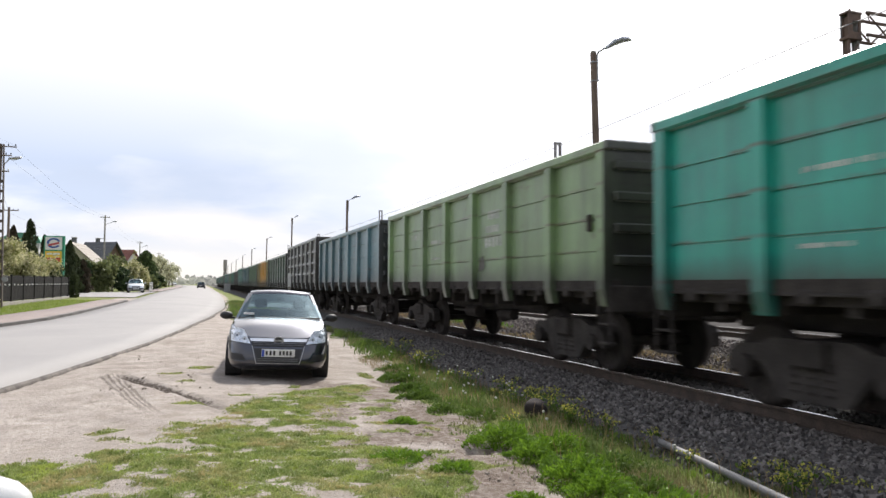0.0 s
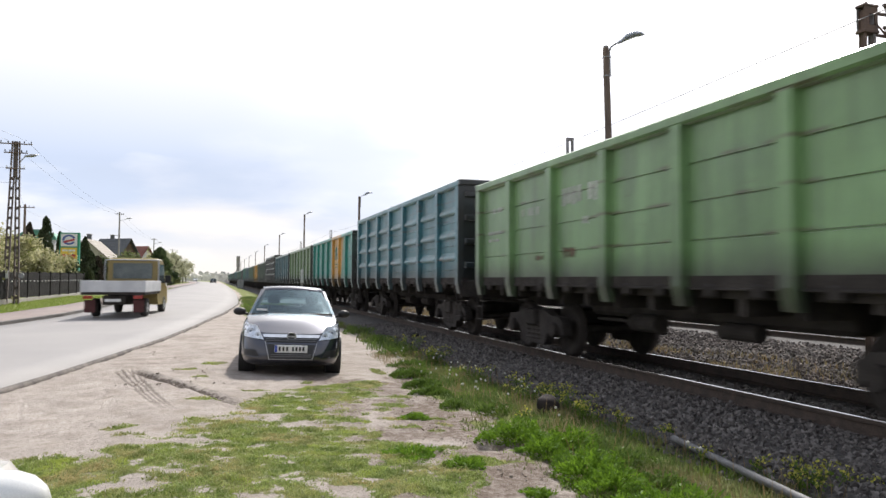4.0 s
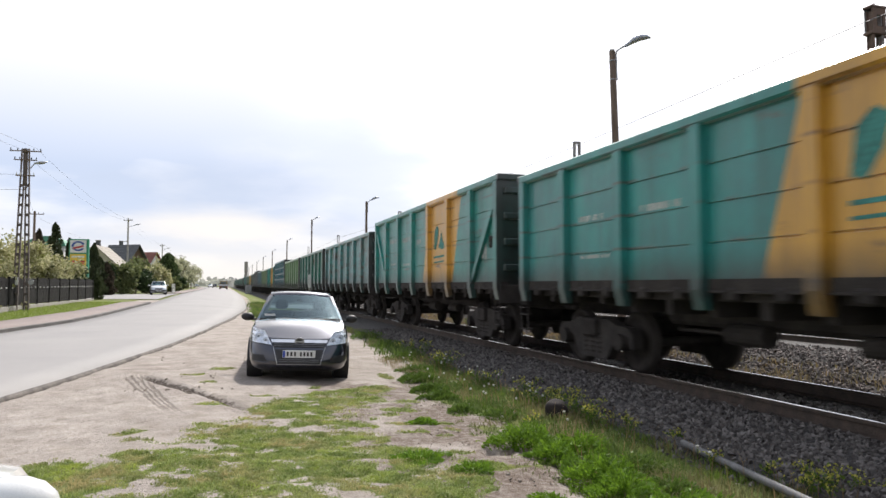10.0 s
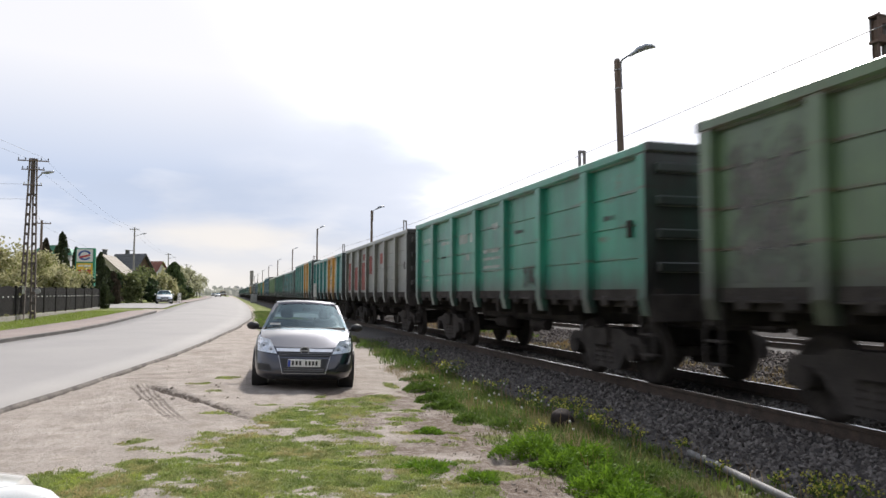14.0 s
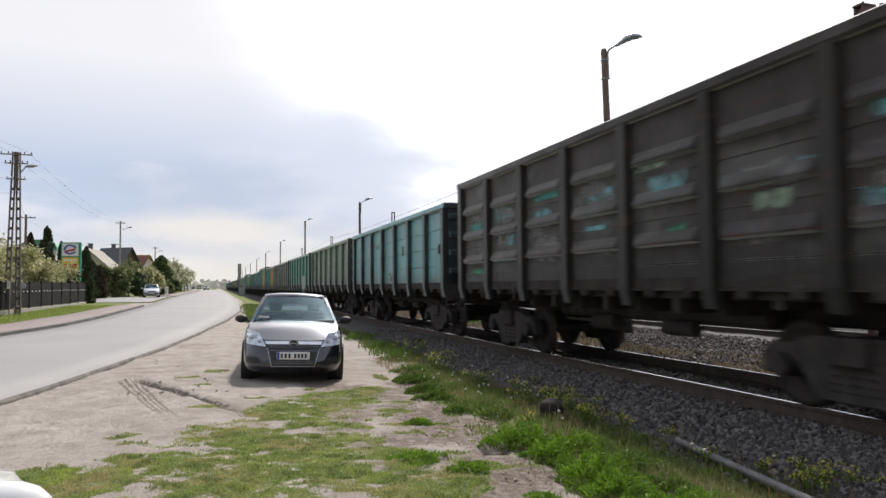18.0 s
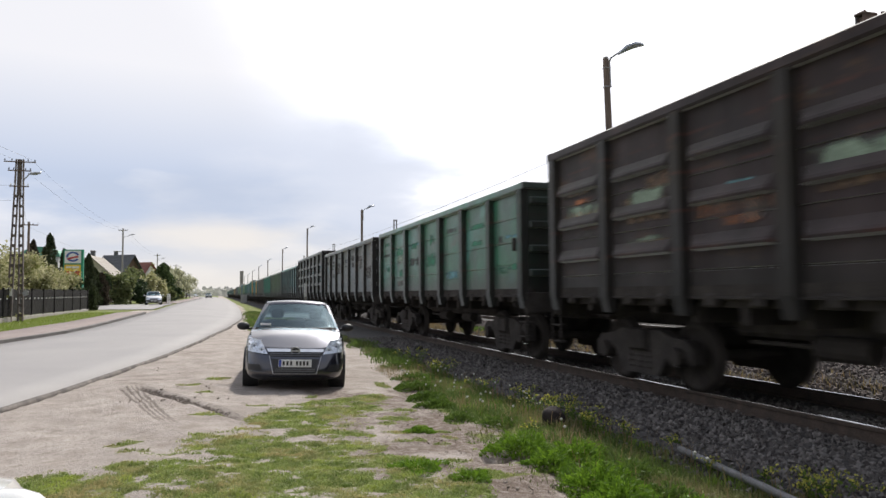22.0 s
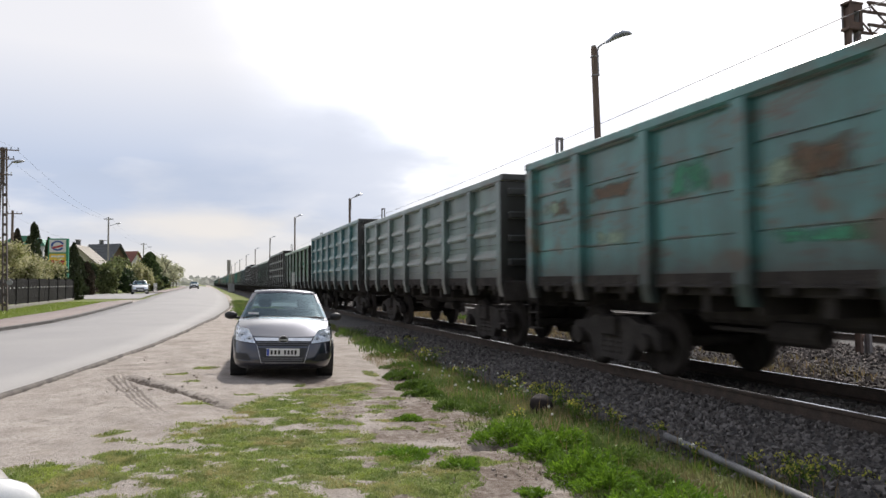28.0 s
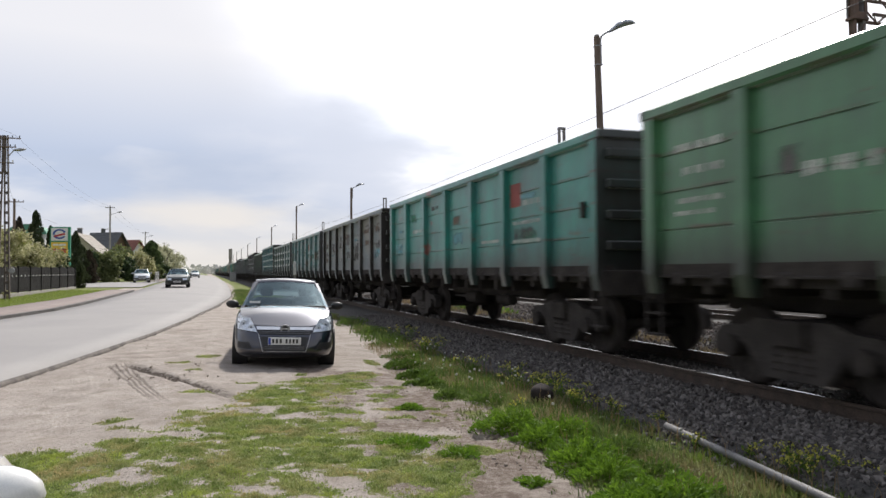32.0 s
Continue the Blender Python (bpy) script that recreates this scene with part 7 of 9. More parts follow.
def house(name, x, y, rz, w, d, eave, ridge, wall, roof, label, gable=None, over=0.5, windows=()):
    """Gabled house: ridge along local x; front wall faces local -y. windows: (face, along, z, width, height), face f front, r right gable, l left gable."""
    h = thing(name, pose(x, y, lie(x, y), 0, 0, rz), label, "house")
    bm = B()
    box_bm(bm, -w / 2, -d / 2, -0.4, w / 2, d / 2, eave)
    part("house_wall", bm, wall, h)
    for s in (-1, 1):
        bm = B()
        f = bm.faces.new([bm.verts.new(v) for v in ((s * w / 2, -d / 2, eave + 0.003), (s * w / 2, d / 2, eave + 0.003), (s * w / 2, 0, ridge - 0.1))])
        r = bmesh.ops.extrude_face_region(bm, geom=[f])
        for v in r["geom"]:
            if isinstance(v, bmesh.types.BMVert):
                v.co.x -= s * 0.3
        part("gable", bm, gable or wall, h)
        # a roof slope with thickness and its edge tiles
        bm = B()
        k = (ridge - eave) / (d / 2)
        y1, z1 = s * (d / 2 + over), eave - over * k
        prof = [(0, ridge), (y1, z1), (y1, z1 + 0.16), (0, ridge + 0.18)]
        loft_bm(bm, [[(xx, a, b) for a, b in prof] for xx in (-w / 2 - over, w / 2 + over)], cap=True)
        rf = part("roof_slope", bm, roof, h)
        n = 9
        for i in range(1, n):
            t = i / n
            bm = B()
            yy, zz = y1 * t, ridge + 0.18 + (z1 + 0.16 - ridge - 0.18) * t
            box_bm(bm, -w / 2 - over, yy - 0.03, zz - 0.02, w / 2 + over, yy + 0.03, zz + 0.025)
            part("roof_course", bm, roof, rf)
    bm = B(); box_bm(bm, -w * 0.2, -0.1, ridge - 0.2, -w * 0.2 + 0.6, 0.5, ridge + 0.9, 0.02)
    ch = part("chimney", bm, M_SLATE, h)
    bm = B(); box_bm(bm, -w * 0.2 - 0.06, -0.16, ridge + 0.9, -w * 0.2 + 0.66, 0.56, ridge + 1.0)
    part("chimney_cap", bm, M_CONCRETE, ch)
    for face, a, z, ww, hh in windows:
        def place(bm, x0, z0, x1, z1, d0, d1):
            if face == "f":
                box_bm(bm, x0, -d / 2 - d1, z0, x1, -d / 2 - d0, z1)
            else:
                s = 1 if face == "r" else -1
                box_bm(bm, s * (w / 2 + d0), x0, z0, s * (w / 2 + d1), x1, z1)
        bm = B()
        place(bm, a - ww / 2 - 0.08, z - 0.08, a + ww / 2 + 0.08, z + hh + 0.08, 0.0, 0.05)
        wn = part("window_frame", bm, M_WHITE, h)
        bm = B()
        place(bm, a - ww / 2, z, a + ww / 2, z + hh, 0.045, 0.06)
        part("pane", bm, M_PANE, wn)
        bm = B()
        place(bm, a - ww / 2 - 0.12, z - 0.14, a + ww / 2 + 0.12, z - 0.08, 0.0, 0.14)
        part("sill", bm, M_CONCRETE, wn)
    return h


house("grey_roofed_house", -19.6, 160, -32, 6.2, 7.4, 4.8, 9.2, M_PLASTER, M_SLATE, "house with a big dark grey roof and brown gable", M_BROWNWOOD, 0.7, (("f", -1.5, 1.0, 1.2, 1.4), ("f", 1.3, 1.0, 1.2, 1.4), ("r", -2.0, 1.0, 1.2, 1.4), ("r", 1.5, 1.0, 1.2, 1.4), ("r", 0.0, 4.0, 1.4, 1.3)))
house("pale_gabled_house", -18.0, 121, 86, 9.0, 8.0, 3.3, 6.9, M_PLASTER, surf("pale_beige_roof", (0.31, 0.28, 0.24), (0.26, 0.235, 0.20), 0.9, 0.8, 0.02, fine=6, stretch=(1, 1, 4)), "pale house with a steep beige roof behind the conifers", M_PLASTER, 0.5, (("f", -1.5, 1.0, 1.2, 1.3), ("f", 1.5, 1.0, 1.2, 1.3)))
house("red_roofed_house", -19.0, 186, -28, 7.4, 7.0, 5.4, 8.8, M_PLASTER2, M_REDROOF, "white house with a red-brown roof among shrubs", None, 0.6, (("f", -2.2, 1.6, 1.3, 1.4), ("f", 0.5, 1.6, 1.3, 1.4), ("r", -1.5, 1.6, 1.2, 1.4), ("f", 2.8, 1.6, 1.3, 1.4)))
house("distant_house", -24.0, 200, 6, 9, 8, 4.0, 7.5, M_PLASTER2, M_REDROOF, "distant pale house with a red roof", None, 0.6, (("f", -2, 1.2, 1.3, 1.4), ("f", 2, 1.2, 1.3, 1.4)))


def green_tank():
    t = thing("green_barrel_roof", pose(-17.0, 80, lie(-17, 80)), "low hall with a rounded green roof behind conifers", "hall")
    bm = B(); box_bm(bm, -1.6, 0, -0.3, 1.6, 6, 5.0)
    part("hall_wall", bm, M_PLASTER2, t)
    bm = B()
    loft_bm(bm, [[(1.75 * math.cos(a), yy, 5.0 + 1.0 * math.sin(a)) for a in [math.pi * i / 14 for i in range(15)]] for yy in (-0.2, 6.2)], close=True, cap=True)
    part("barrel_roof", bm, surf("green_sheet_roof", (0.09, 0.27, 0.18), (0.07, 0.22, 0.15), 1, 0.6), t, "rounded green sheet roof")


green_tank()


def front_gate():
    g = thing("white_gate", pose(-5.9, 92.5, lie(-6, 92), 0, 0, 80), "low white picket gate behind the parked car", "gate")
    for i in range(5):
        bm = B(); box_bm(bm, i * 0.35 - 0.05, -0.02, 0, i * 0.35 + 0.05, 0.02, 1.2, 0.01)
        part("gate_board", bm, M_WHITE, g)
    for z in (0.3, 0.9):
        bm = B(); box_bm(bm, -0.1, 0.02, z - 0.04, 1.5, 0.05, z + 0.04)
        part("gate_rail", bm, M_WHITE, g)


front_gate()


# ---- poles and wires on the far side of the road ----
def wire_bm(bm, a, b, sag, r=0.006, n=8):
    a, b = Vector(a), Vector(b)
    pts = [a.lerp(b, i / n) - Vector((0, 0, sag * 4 * (i / n) * (1 - i / n))) for i in range(n + 1)]
    for p, q in zip(pts, pts[1:]):
        cyl_bm(bm, p, q, r, seg=4, caps=False)


def insulator(bm, x, y, z):
    cyl_bm(bm, (x, y, z), (x, y, z + 0.07), 0.022, 0.03, 8)
    cyl_bm(bm, (x, y, z + 0.07), (x, y, z + 0.12), 0.03, 0.014, 8)


def street_arm(t, x, z, reach, rise, mt=None):
    bm = B()
    cyl_bm(bm, (x, 0, z), (x + reach * 0.7, -0.05, z + rise), 0.03, seg=7)
    part("lamp_arm", bm, M_GALV, t)
    bm = B()
    rings = []
    for k, (u, w, hgt) in enumerate(((0, 0.03, 0.03), (0.12, 0.09, 0.06), (0.35, 0.14, 0.09), (0.55, 0.10, 0.06), (0.66, 0.02, 0.02))):
        cx, cz = x + reach * 0.62 + u * 0.95, z + rise + 0.02 + u * 0.14
        rings.append([(cx, -0.05 + w * math.cos(a), cz + hgt * math.sin(a)) for a in [2 * math.pi * i / 10 for i in range(10)]])
    loft_bm(bm, rings, cap=True)
    part("lamp_head", bm, mt or M_GALV, t, smooth=True)


M_DARKPOLE = surf("dark_weathered_concrete", (0.125, 0.10, 0.09), (0.085, 0.07, 0.065), 3, 0.85, 0.004)


def lattice_pole():
    t = thing("twin_leg_power_pole", pose(-10.05, 42.3, lie(-10, 42)), "tall twin-legged concrete power pole with a street lamp", "power pole")
    H = 8.55
    for s, x0, x1 in ((-1, -0.34, -0.12), (1, 0.20, 0.06)):
        bm = B()
        for u in (-0.10, 0.10):
            k = 0.75
            loft_bm(bm, [[(x0 + u - 0.03, -0.08, 0), (x0 + u + 0.03, -0.08, 0), (x0 + u + 0.03, 0.08, 0), (x0 + u - 0.03, 0.08, 0)],
                         [(x1 + u * k - 0.03, -0.07, H), (x1 + u * k + 0.03, -0.07, H), (x1 + u * k + 0.03, 0.07, H), (x1 + u * k - 0.03, 0.07, H)]], cap=True)
        part("pole_leg", bm, M_DARKPOLE, t)
        for i in range(13):
            z = 0.35 + i * 0.52
            xc = x0 + (x1 - x0) * z / H
            bm = B()
            box_bm(bm, xc - 0.10, -0.06, z - 0.07, xc + 0.10, 0.06, z + 0.07)
            part("rung", bm, M_DARKPOLE, t)
    bm = B(); box_bm(bm, -0.13, -0.08, H - 1.9, 0.07, 0.08, H, 0.02)
    part("pole_head", bm, M_DARKPOLE, t)
    for z, w in ((H - 0.15, 0.75), (H - 0.62, 0.55), (H - 1.45, 0.45)):
        bm = B(); box_bm(bm, -w, -0.15, z - 0.028, w, -0.1, z + 0.028)
        arm = part("crossarm", bm, M_WOODPOLE, t)
        for x in (-w + 0.05, -w * 0.5, w * 0.5, w - 0.05):
            bm = B(); insulator(bm, x, -0.13, z + 0.04)
            part("insulator", bm, M_WHITE if w < 0.5 else M_BLACK, arm)
    street_arm(t, 0.12, H - 1.15, 0.42, 0.36)
    bm = B(); box_bm(bm, -0.45, -0.14, 1.35, -0.18, -0.11, 1.75, 0.01)
    part("notice_plate", bm, M_WHITE, t, "small white notice plate")
    bm = B(); cyl_bm(bm, (0.42, -0.16, 1.5), (0.42, -0.1, 1.5), 0.14, 0.14, 18)
    part("round_plate", bm, M_GALV, t, "round grey plate")
    return t


lattice_pole()


def wood_pole(x, y, h, label, arm=0.7, lamp=False, stay=True, group=""):
    t = thing("power_pole", pose(x, y, lie(x, y)), label, "power pole", group)
    bm = B(); cyl_bm(bm, (0, 0, -0.3), (0, 0, h), 0.14, 0.09, 10)
    mt = M_CONCRETE if lamp else M_WOODPOLE
    part("pole_shaft", bm, mt, t)
    bm = B(); box_bm(bm, -arm, -0.12, h - 0.32, arm, -0.06, h - 0.24)
    ca = part("crossarm", bm, mt, t)
    for xx in (-arm + 0.04, -arm * 0.45, arm * 0.45, arm - 0.04):
        bm = B(); insulator(bm, xx, -0.09, h - 0.24)
        part("insulator", bm, M_BLACK, ca)
    if stay:
        bm = B(); cyl_bm(bm, (-1.5, 0, 0), (-0.08, 0, h * 0.66), 0.09, 0.08, 8)
        part("raking_strut", bm, mt, t)
    if lamp:
        street_arm(t, 0.08, h - 1.15, 1.25, 0.3)
        bm = B(); box_bm(bm, -0.5, -0.1, h - 3.05, 0.1, -0.06, h - 2.98)
        part("lower_arm", bm, mt, t)
    return t


wood_pole(-15.85, 70, 7.6, "dark wooden power pole with a raking strut", 0.75)
POLES = [(-11.85, 100, 9.7), (-11.5, 150, 9.1), (-11.0, 205, 9.2), (-11.4, 262, 9.2), (-14.5, 330, 9.2)]
for x, y, h in POLES:
    wood_pole(x, y, h, "grey concrete power pole with a street lamp arm", 0.55, True, False, "power poles along the road")


def road_wires():
    top = [(-10.05, 42.3, 8.6 + lie(-10, 42))] + [(x, y, h - 0.2 + lie(x, y)) for x, y, h in POLES]
    for off in (-0.45, 0.45):
        bm = B()
        wire_bm(bm, (-14.5 + off, -10, 8.4), (top[0][0] + off, top[0][1], top[0][2]), 0.5)
        for a, b in zip(top, top[1:]):
            wire_bm(bm, (a[0] + off, a[1], a[2]), (b[0] + off, b[1], b[2]), 0.7)
        tagged(new("overhead_wire", mesh_of(bm, "overhead_wire", M_BLACK)), "thin black overhead wire between the power poles", "wire", "overhead wires along the road")
    bm = B()
    wire_bm(bm, (-10.05, 42.3, 7.2), (-15.85, 70, 7.7), 0.3)
    wire_bm(bm, (-15.85, 70, 7.6), (-14.0, 115, 6.4), 0.4)
    wire_bm(bm, (-26, 38, 7.3), (-10.05, 42.3, 7.4), 0.3)
    wire_bm(bm, (-26, 38, 6.6), (-10.05, 42.3, 6.6), 0.3)
    tagged(new("service_wire", mesh_of(bm, "service_wire", M_BLACK)), "thin black service wires to the house", "wire")


road_wires()


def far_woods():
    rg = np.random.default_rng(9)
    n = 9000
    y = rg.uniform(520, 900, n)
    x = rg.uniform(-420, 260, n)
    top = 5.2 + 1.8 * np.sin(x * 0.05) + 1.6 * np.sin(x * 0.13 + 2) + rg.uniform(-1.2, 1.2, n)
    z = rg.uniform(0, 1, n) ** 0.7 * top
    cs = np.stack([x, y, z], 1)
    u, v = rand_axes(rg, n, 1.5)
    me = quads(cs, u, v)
    # the far belt's haze is painted as pale leaf colour
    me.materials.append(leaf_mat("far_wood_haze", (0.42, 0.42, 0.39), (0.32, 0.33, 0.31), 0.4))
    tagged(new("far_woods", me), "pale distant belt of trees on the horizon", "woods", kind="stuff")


far_woods()

# ---- station lamps, gantry and trackside things ----
def yard_lamp(y, h, lean=0.0):
    t = thing("station_lamp", pose(11.9, y, 0.0, 0, lean, 0), "tall brown lamp post with a curved arm and grey lamp head", "lamp post", "lamp posts along the station")
    bm = B(); cyl_bm(bm, (0, 0, -0.2), (0, 0, h), 0.13, 0.095, 12)
    part("lamp_shaft", bm, M_WOODPOLE, t)
    bm = B(); cyl_bm(bm, (0, 0, h), (0, 0, h + 0.06), 0.09, 0.075, 12)
    part("shaft_cap", bm, M_CONCRETE, t)
    bm = B()
    pts = [Vector((0.11, -0.03, h - 0.9)), Vector((0.11, -0.03, h - 0.1)), Vector((0.14, -0.06, h + 0.02)), Vector((0.24, -0.13, h + 0.09)), Vector((0.38, -0.2, h + 0.17))]
    for a, b in zip(pts, pts[1:]):
        cyl_bm(bm, a, b, 0.03, seg=8)
    part("lamp_arm", bm, M_GALV, t)
    for z in (h - 0.3, h - 0.9):
        bm = B(); box_bm(bm, -0.1, -0.1, z - 0.018, 0.13, 0.1, z + 0.018, 0.012)
        part("arm_clamp", bm, M_GALV, t)
    bm = B()
    rings = []
    d = Vector((0.85, -0.5, 0.0)).normalized()
    s = Vector((d.y, -d.x, 0))
    for u, w, hg, lift in ((0.0, 0.05, 0.05, 0.0), (0.15, 0.08, 0.07, 0.06), (0.4, 0.17, 0.11, 0.20), (0.75, 0.19, 0.10, 0.30), (1.05, 0.13, 0.06, 0.30), (1.2, 0.02, 0.02, 0.27)):
        u, w, hg, lift = u * 0.68, w * 1.1, hg * 1.25, lift * 0.72
        c = Vector((0.34, -0.18, h + 0.12)) + d * u + Vector((0, 0, lift))
        rings.append([c + s * (w * math.cos(a)) + Vector((0, 0, hg * math.sin(a) * (1.0 if math.sin(a) > 0 else 0.45))) for a in [2 * math.pi * i / 12 for i in range(12)]])
    loft_bm(bm, rings, cap=True)
    part("lamp_head", bm, surf("grey_lamp_head", (0.46, 0.49, 0.56), (0.38, 0.41, 0.47), 4, 0.45, metal=0.2) if "grey_lamp_head" not in bpy.data.materials else bpy.data.materials["grey_lamp_head"], t, "grey cobra-head lamp", True)
    return t


for y, h, ln in ((19.68, 8.95, -1.6), (61.5, 8.85, 0), (102, 10.8, 0), (144, 10.4, 0.5), (187, 10.2, 0), (230, 10.2, 0), (274, 10.2, 0), (318, 10.2, 0), (362, 10.2, 0), (406, 10.2, 0)):
    yard_lamp(y, h, ln)

M_RUST = surf("rusty_gantry_steel", (0.17, 0.11, 0.085), (0.10, 0.07, 0.06), 3, 0.8, 0.004, metal=0.1)
M_GREYST = surf("grey_gantry_steel", (0.30, 0.29, 0.30), (0.22, 0.20, 0.20), 3, 0.7, metal=0.2)


def gantry():
    g = thing("catenary_gantry", pose(12.53, 11.0, -0.06), "rusty lattice catenary gantry spanning the station tracks", "gantry")
    H, S = 7.20, 21.0
    for x in (0, S):
        # two channels laced together, with a plated head that holds the beam
        for u in (-0.12, 0.12):
            bm = B()
            for y in (-0.06, 0.06):
                box_bm(bm, x + u - 0.035, y - 0.006, -0.2, x + u + 0.035, y + 0.006, H - 0.05)
            box_bm(bm, x + u - 0.006, -0.054, -0.2, x + u + 0.006, 0.054, H - 0.05)
            part("gantry_leg", bm, M_RUST if u < 0 else M_GREYST, g)
        for i in range(11):
            z = 0.4 + i * 0.58
            bm = B()
            cyl_bm(bm, (x - 0.11, -0.07, z), (x + 0.11, -0.07, z + 0.4), 0.014, seg=5)
            part("leg_lacing", bm, M_RUST, g)
        for y in (-0.09, 0.09):
            # head plate with an upright hole
            bm = B()
            for x0, x1, z0, z1 in ((-0.17, -0.06, H - 0.47, H), (0.10, 0.17, H - 0.47, H), (-0.06, 0.10, H - 0.47, H - 0.37), (-0.06, 0.10, H - 0.14, H)):
                box_bm(bm, x + x0, y - 0.012, z0, x + x1, y + 0.012, z1)
            part("head_plate", bm, M_RUST if y < 0 else M_GREYST, g)
        bm = B(); box_bm(bm, x + 0.15, -0.076, H - 0.47, x + 0.168, 0.076, H)
        part("head_side", bm, M_GREYST, g)
        for z0, z1 in ((H + 0.002, H + 0.05), (H - 0.53, H - 0.472)):
            bm = B(); box_bm(bm, x - 0.195, -0.115, z0, x + 0.195, 0.115, z1, 0.008)
            part("head_flange", bm, M_RUST, g)
        bm = B(); cyl_bm(bm, (x - 0.02, 0, H + 0.05), (x - 0.02, 0, H + 0.13), 0.03, 0.02, 8)
        part("cap_bolt", bm, M_RUST, g)
    for z in (H - 0.44, H + 0.02):
        for y in (-0.2, 0.2):
            bm = B(); box_bm(bm, 0.2, y - 0.025, z - 0.025, S - 0.2, y + 0.025, z + 0.025)
            part("beam_chord", bm, M_RUST, g)
    n = 36
    step = (S - 0.4) / n
    for i in range(n):
        x0, x1 = 0.2 + step * i, 0.2 + step * (i + 1)
        for y in (-0.2, 0.2):
            bm = B()
            cyl_bm(bm, (x0, y, H - 0.44 if i % 2 else H + 0.02), (x1, y, H + 0.02 if i % 2 else H - 0.44), 0.02, seg=5)
            part("beam_lacing", bm, M_RUST, g)
        for z in (H - 0.44, H + 0.02):
            bm = B()
            cyl_bm(bm, (x0, -0.2, z), (x1, 0.2, z), 0.012, seg=5)
            part("beam_tie", bm, M_RUST, g)


gantry()


def mast(y, h, gap=0.2):
    t = thing("catenary_mast", pose(12.6, y, 0.0), "slim twin-channel catenary mast beyond the train", "mast", "catenary masts")
    for u in (-1, 1):
        bm = B(); box_bm(bm, u * gap / 2 - 0.035, -0.06, -0.2, u * gap / 2 + 0.035, 0.06, h)
        part("mast_channel", bm, M_GREYST, t)
    bm = B(); box_bm(bm, -gap / 2 - 0.04, -0.065, h, gap / 2 + 0.04, 0.065, h + 0.09)
    part("mast_cap", bm, M_GREYST, t)
    for i in range(10):
        bm = B(); box_bm(bm, -gap / 2, -0.02, h - 0.75 - 0.6 * i, gap / 2, 0.02, h - 0.69 - 0.6 * i)
        part("mast_tie", bm, M_GREYST, t)


for y, h in ((23.9, 6.85), (52.0, 7.0), (82, 7.2), (112, 7.4)):
    mast(y, h)


def overhead_line():
    for x, z, sag in ((12.25, 6.85, 0.35),):
        bm = B()
        for a, b in (((x, -60, z), (x, 10.9, z)), ((x, 10.9, z), (x, 80, z)), ((x, 80, z), (x, 150, z)), ((x, 150, z), (x, 400, z))):
            wire_bm(bm, a, b, sag, 0.011, 10)
        tagged(new("catenary_wire", mesh_of(bm, "catenary_wire", M_GREYST)), "thin grey overhead line of the station tracks", "wire")


overhead_line()


def marker_post():
    t = thing("marker_post", pose(4.95, 43.2, -0.1), "white concrete trackside marker post", "post")
    bm = B(); box_bm(bm, -0.07, -0.05, -0.1, 0.07, 0.05, 1.5, 0.015)
    part("post_shaft", bm, M_CONCRETE, t)
    bm = B(); box_bm(bm, -0.085, -0.07, 1.5, 0.085, 0.05, 2.3, 0.015)
    part("number_board", bm, M_WHITE, t, "white board on the post")


marker_post()


def relay_box():
    t = thing("relay_cabinet", pose(4.3, 132, -0.02), "grey steel relay cabinet beside the track", "cabinet")
    bm = B(); box_bm(bm, -0.55, -0.3, 0, 0.55, 0.3, 1.45, 0.03)
    part("cabinet_body", bm, M_GREYST, t)
    bm = B(); box_bm(bm, -0.6, -0.36, 1.45, 0.6, 0.36, 1.55, 0.03)
    part("cabinet_roof", bm, M_GALV, t)
    for s in (-1, 1):
        bm = B(); box_bm(bm, s * 0.27 - 0.25, -0.32, 0.1, s * 0.27 + 0.25, -0.3, 1.4, 0.01)
        part("cabinet_door", bm, M_GALV, t)


relay_box()


def water_tower():
    t = thing("distant_tower", pose(12.5, 425, 0.0), "pale distant tower on a slim stalk", "tower")
    bm = B(); cyl_bm(bm, (0, 0, 0), (0, 0, 9), 2.4, 0.7, 12)
    part("tower_stalk", bm, M_CONCRETE, t)
    bm = B(); box_bm(bm, -1.0, -1.0, 8.6, 1.0, 1.0, 15.0, 0.2)
    part("tower_head", bm, M_CONCRETE, t)


water_tower()

# ---- the verge close by: grass, weeds, flowers, stones ----
M_GRASS = leaf_mat("short_grass_blades", (0.33, 0.37, 0.12), (0.17, 0.24, 0.055), 0.45, (((0.43, 0.35, 0.18), 1.6, 0.48, 0.62, 0.8), ((0.11, 0.16, 0.035), 4.5, 0.48, 0.60, 0.75), ((0.36, 0.43, 0.08), 3.0, 0.56, 0.66, 0.7)))
M_TALL = leaf_mat("tall_grass_blades", (0.135, 0.19, 0.05), (0.06, 0.10, 0.026), 0.4, (((0.24, 0.20, 0.11), 0.9, 0.50, 0.64, 0.7), ((0.19, 0.30, 0.04), 2.2, 0.56, 0.66, 0.8)))
M_WEED = leaf_mat("bright_weed_leaves", (0.185, 0.315, 0.028), (0.075, 0.15, 0.014), 0.45, (((0.09, 0.17, 0.02), 3.2, 0.48, 0.62, 0.75),))
M_DARKWEED = leaf_mat("dark_weed_leaves", (0.13, 0.205, 0.035), (0.055, 0.10, 0.018), 0.4)
M_FLOWER = leaf_mat("yellow_spurge_heads", (0.54, 0.50, 0.09), (0.26, 0.29, 0.06), 0.35)
M_CLOCK = leaf_mat("dandelion_clock", (0.62, 0.61, 0.57), (0.5, 0.5, 0.46), 0.3)
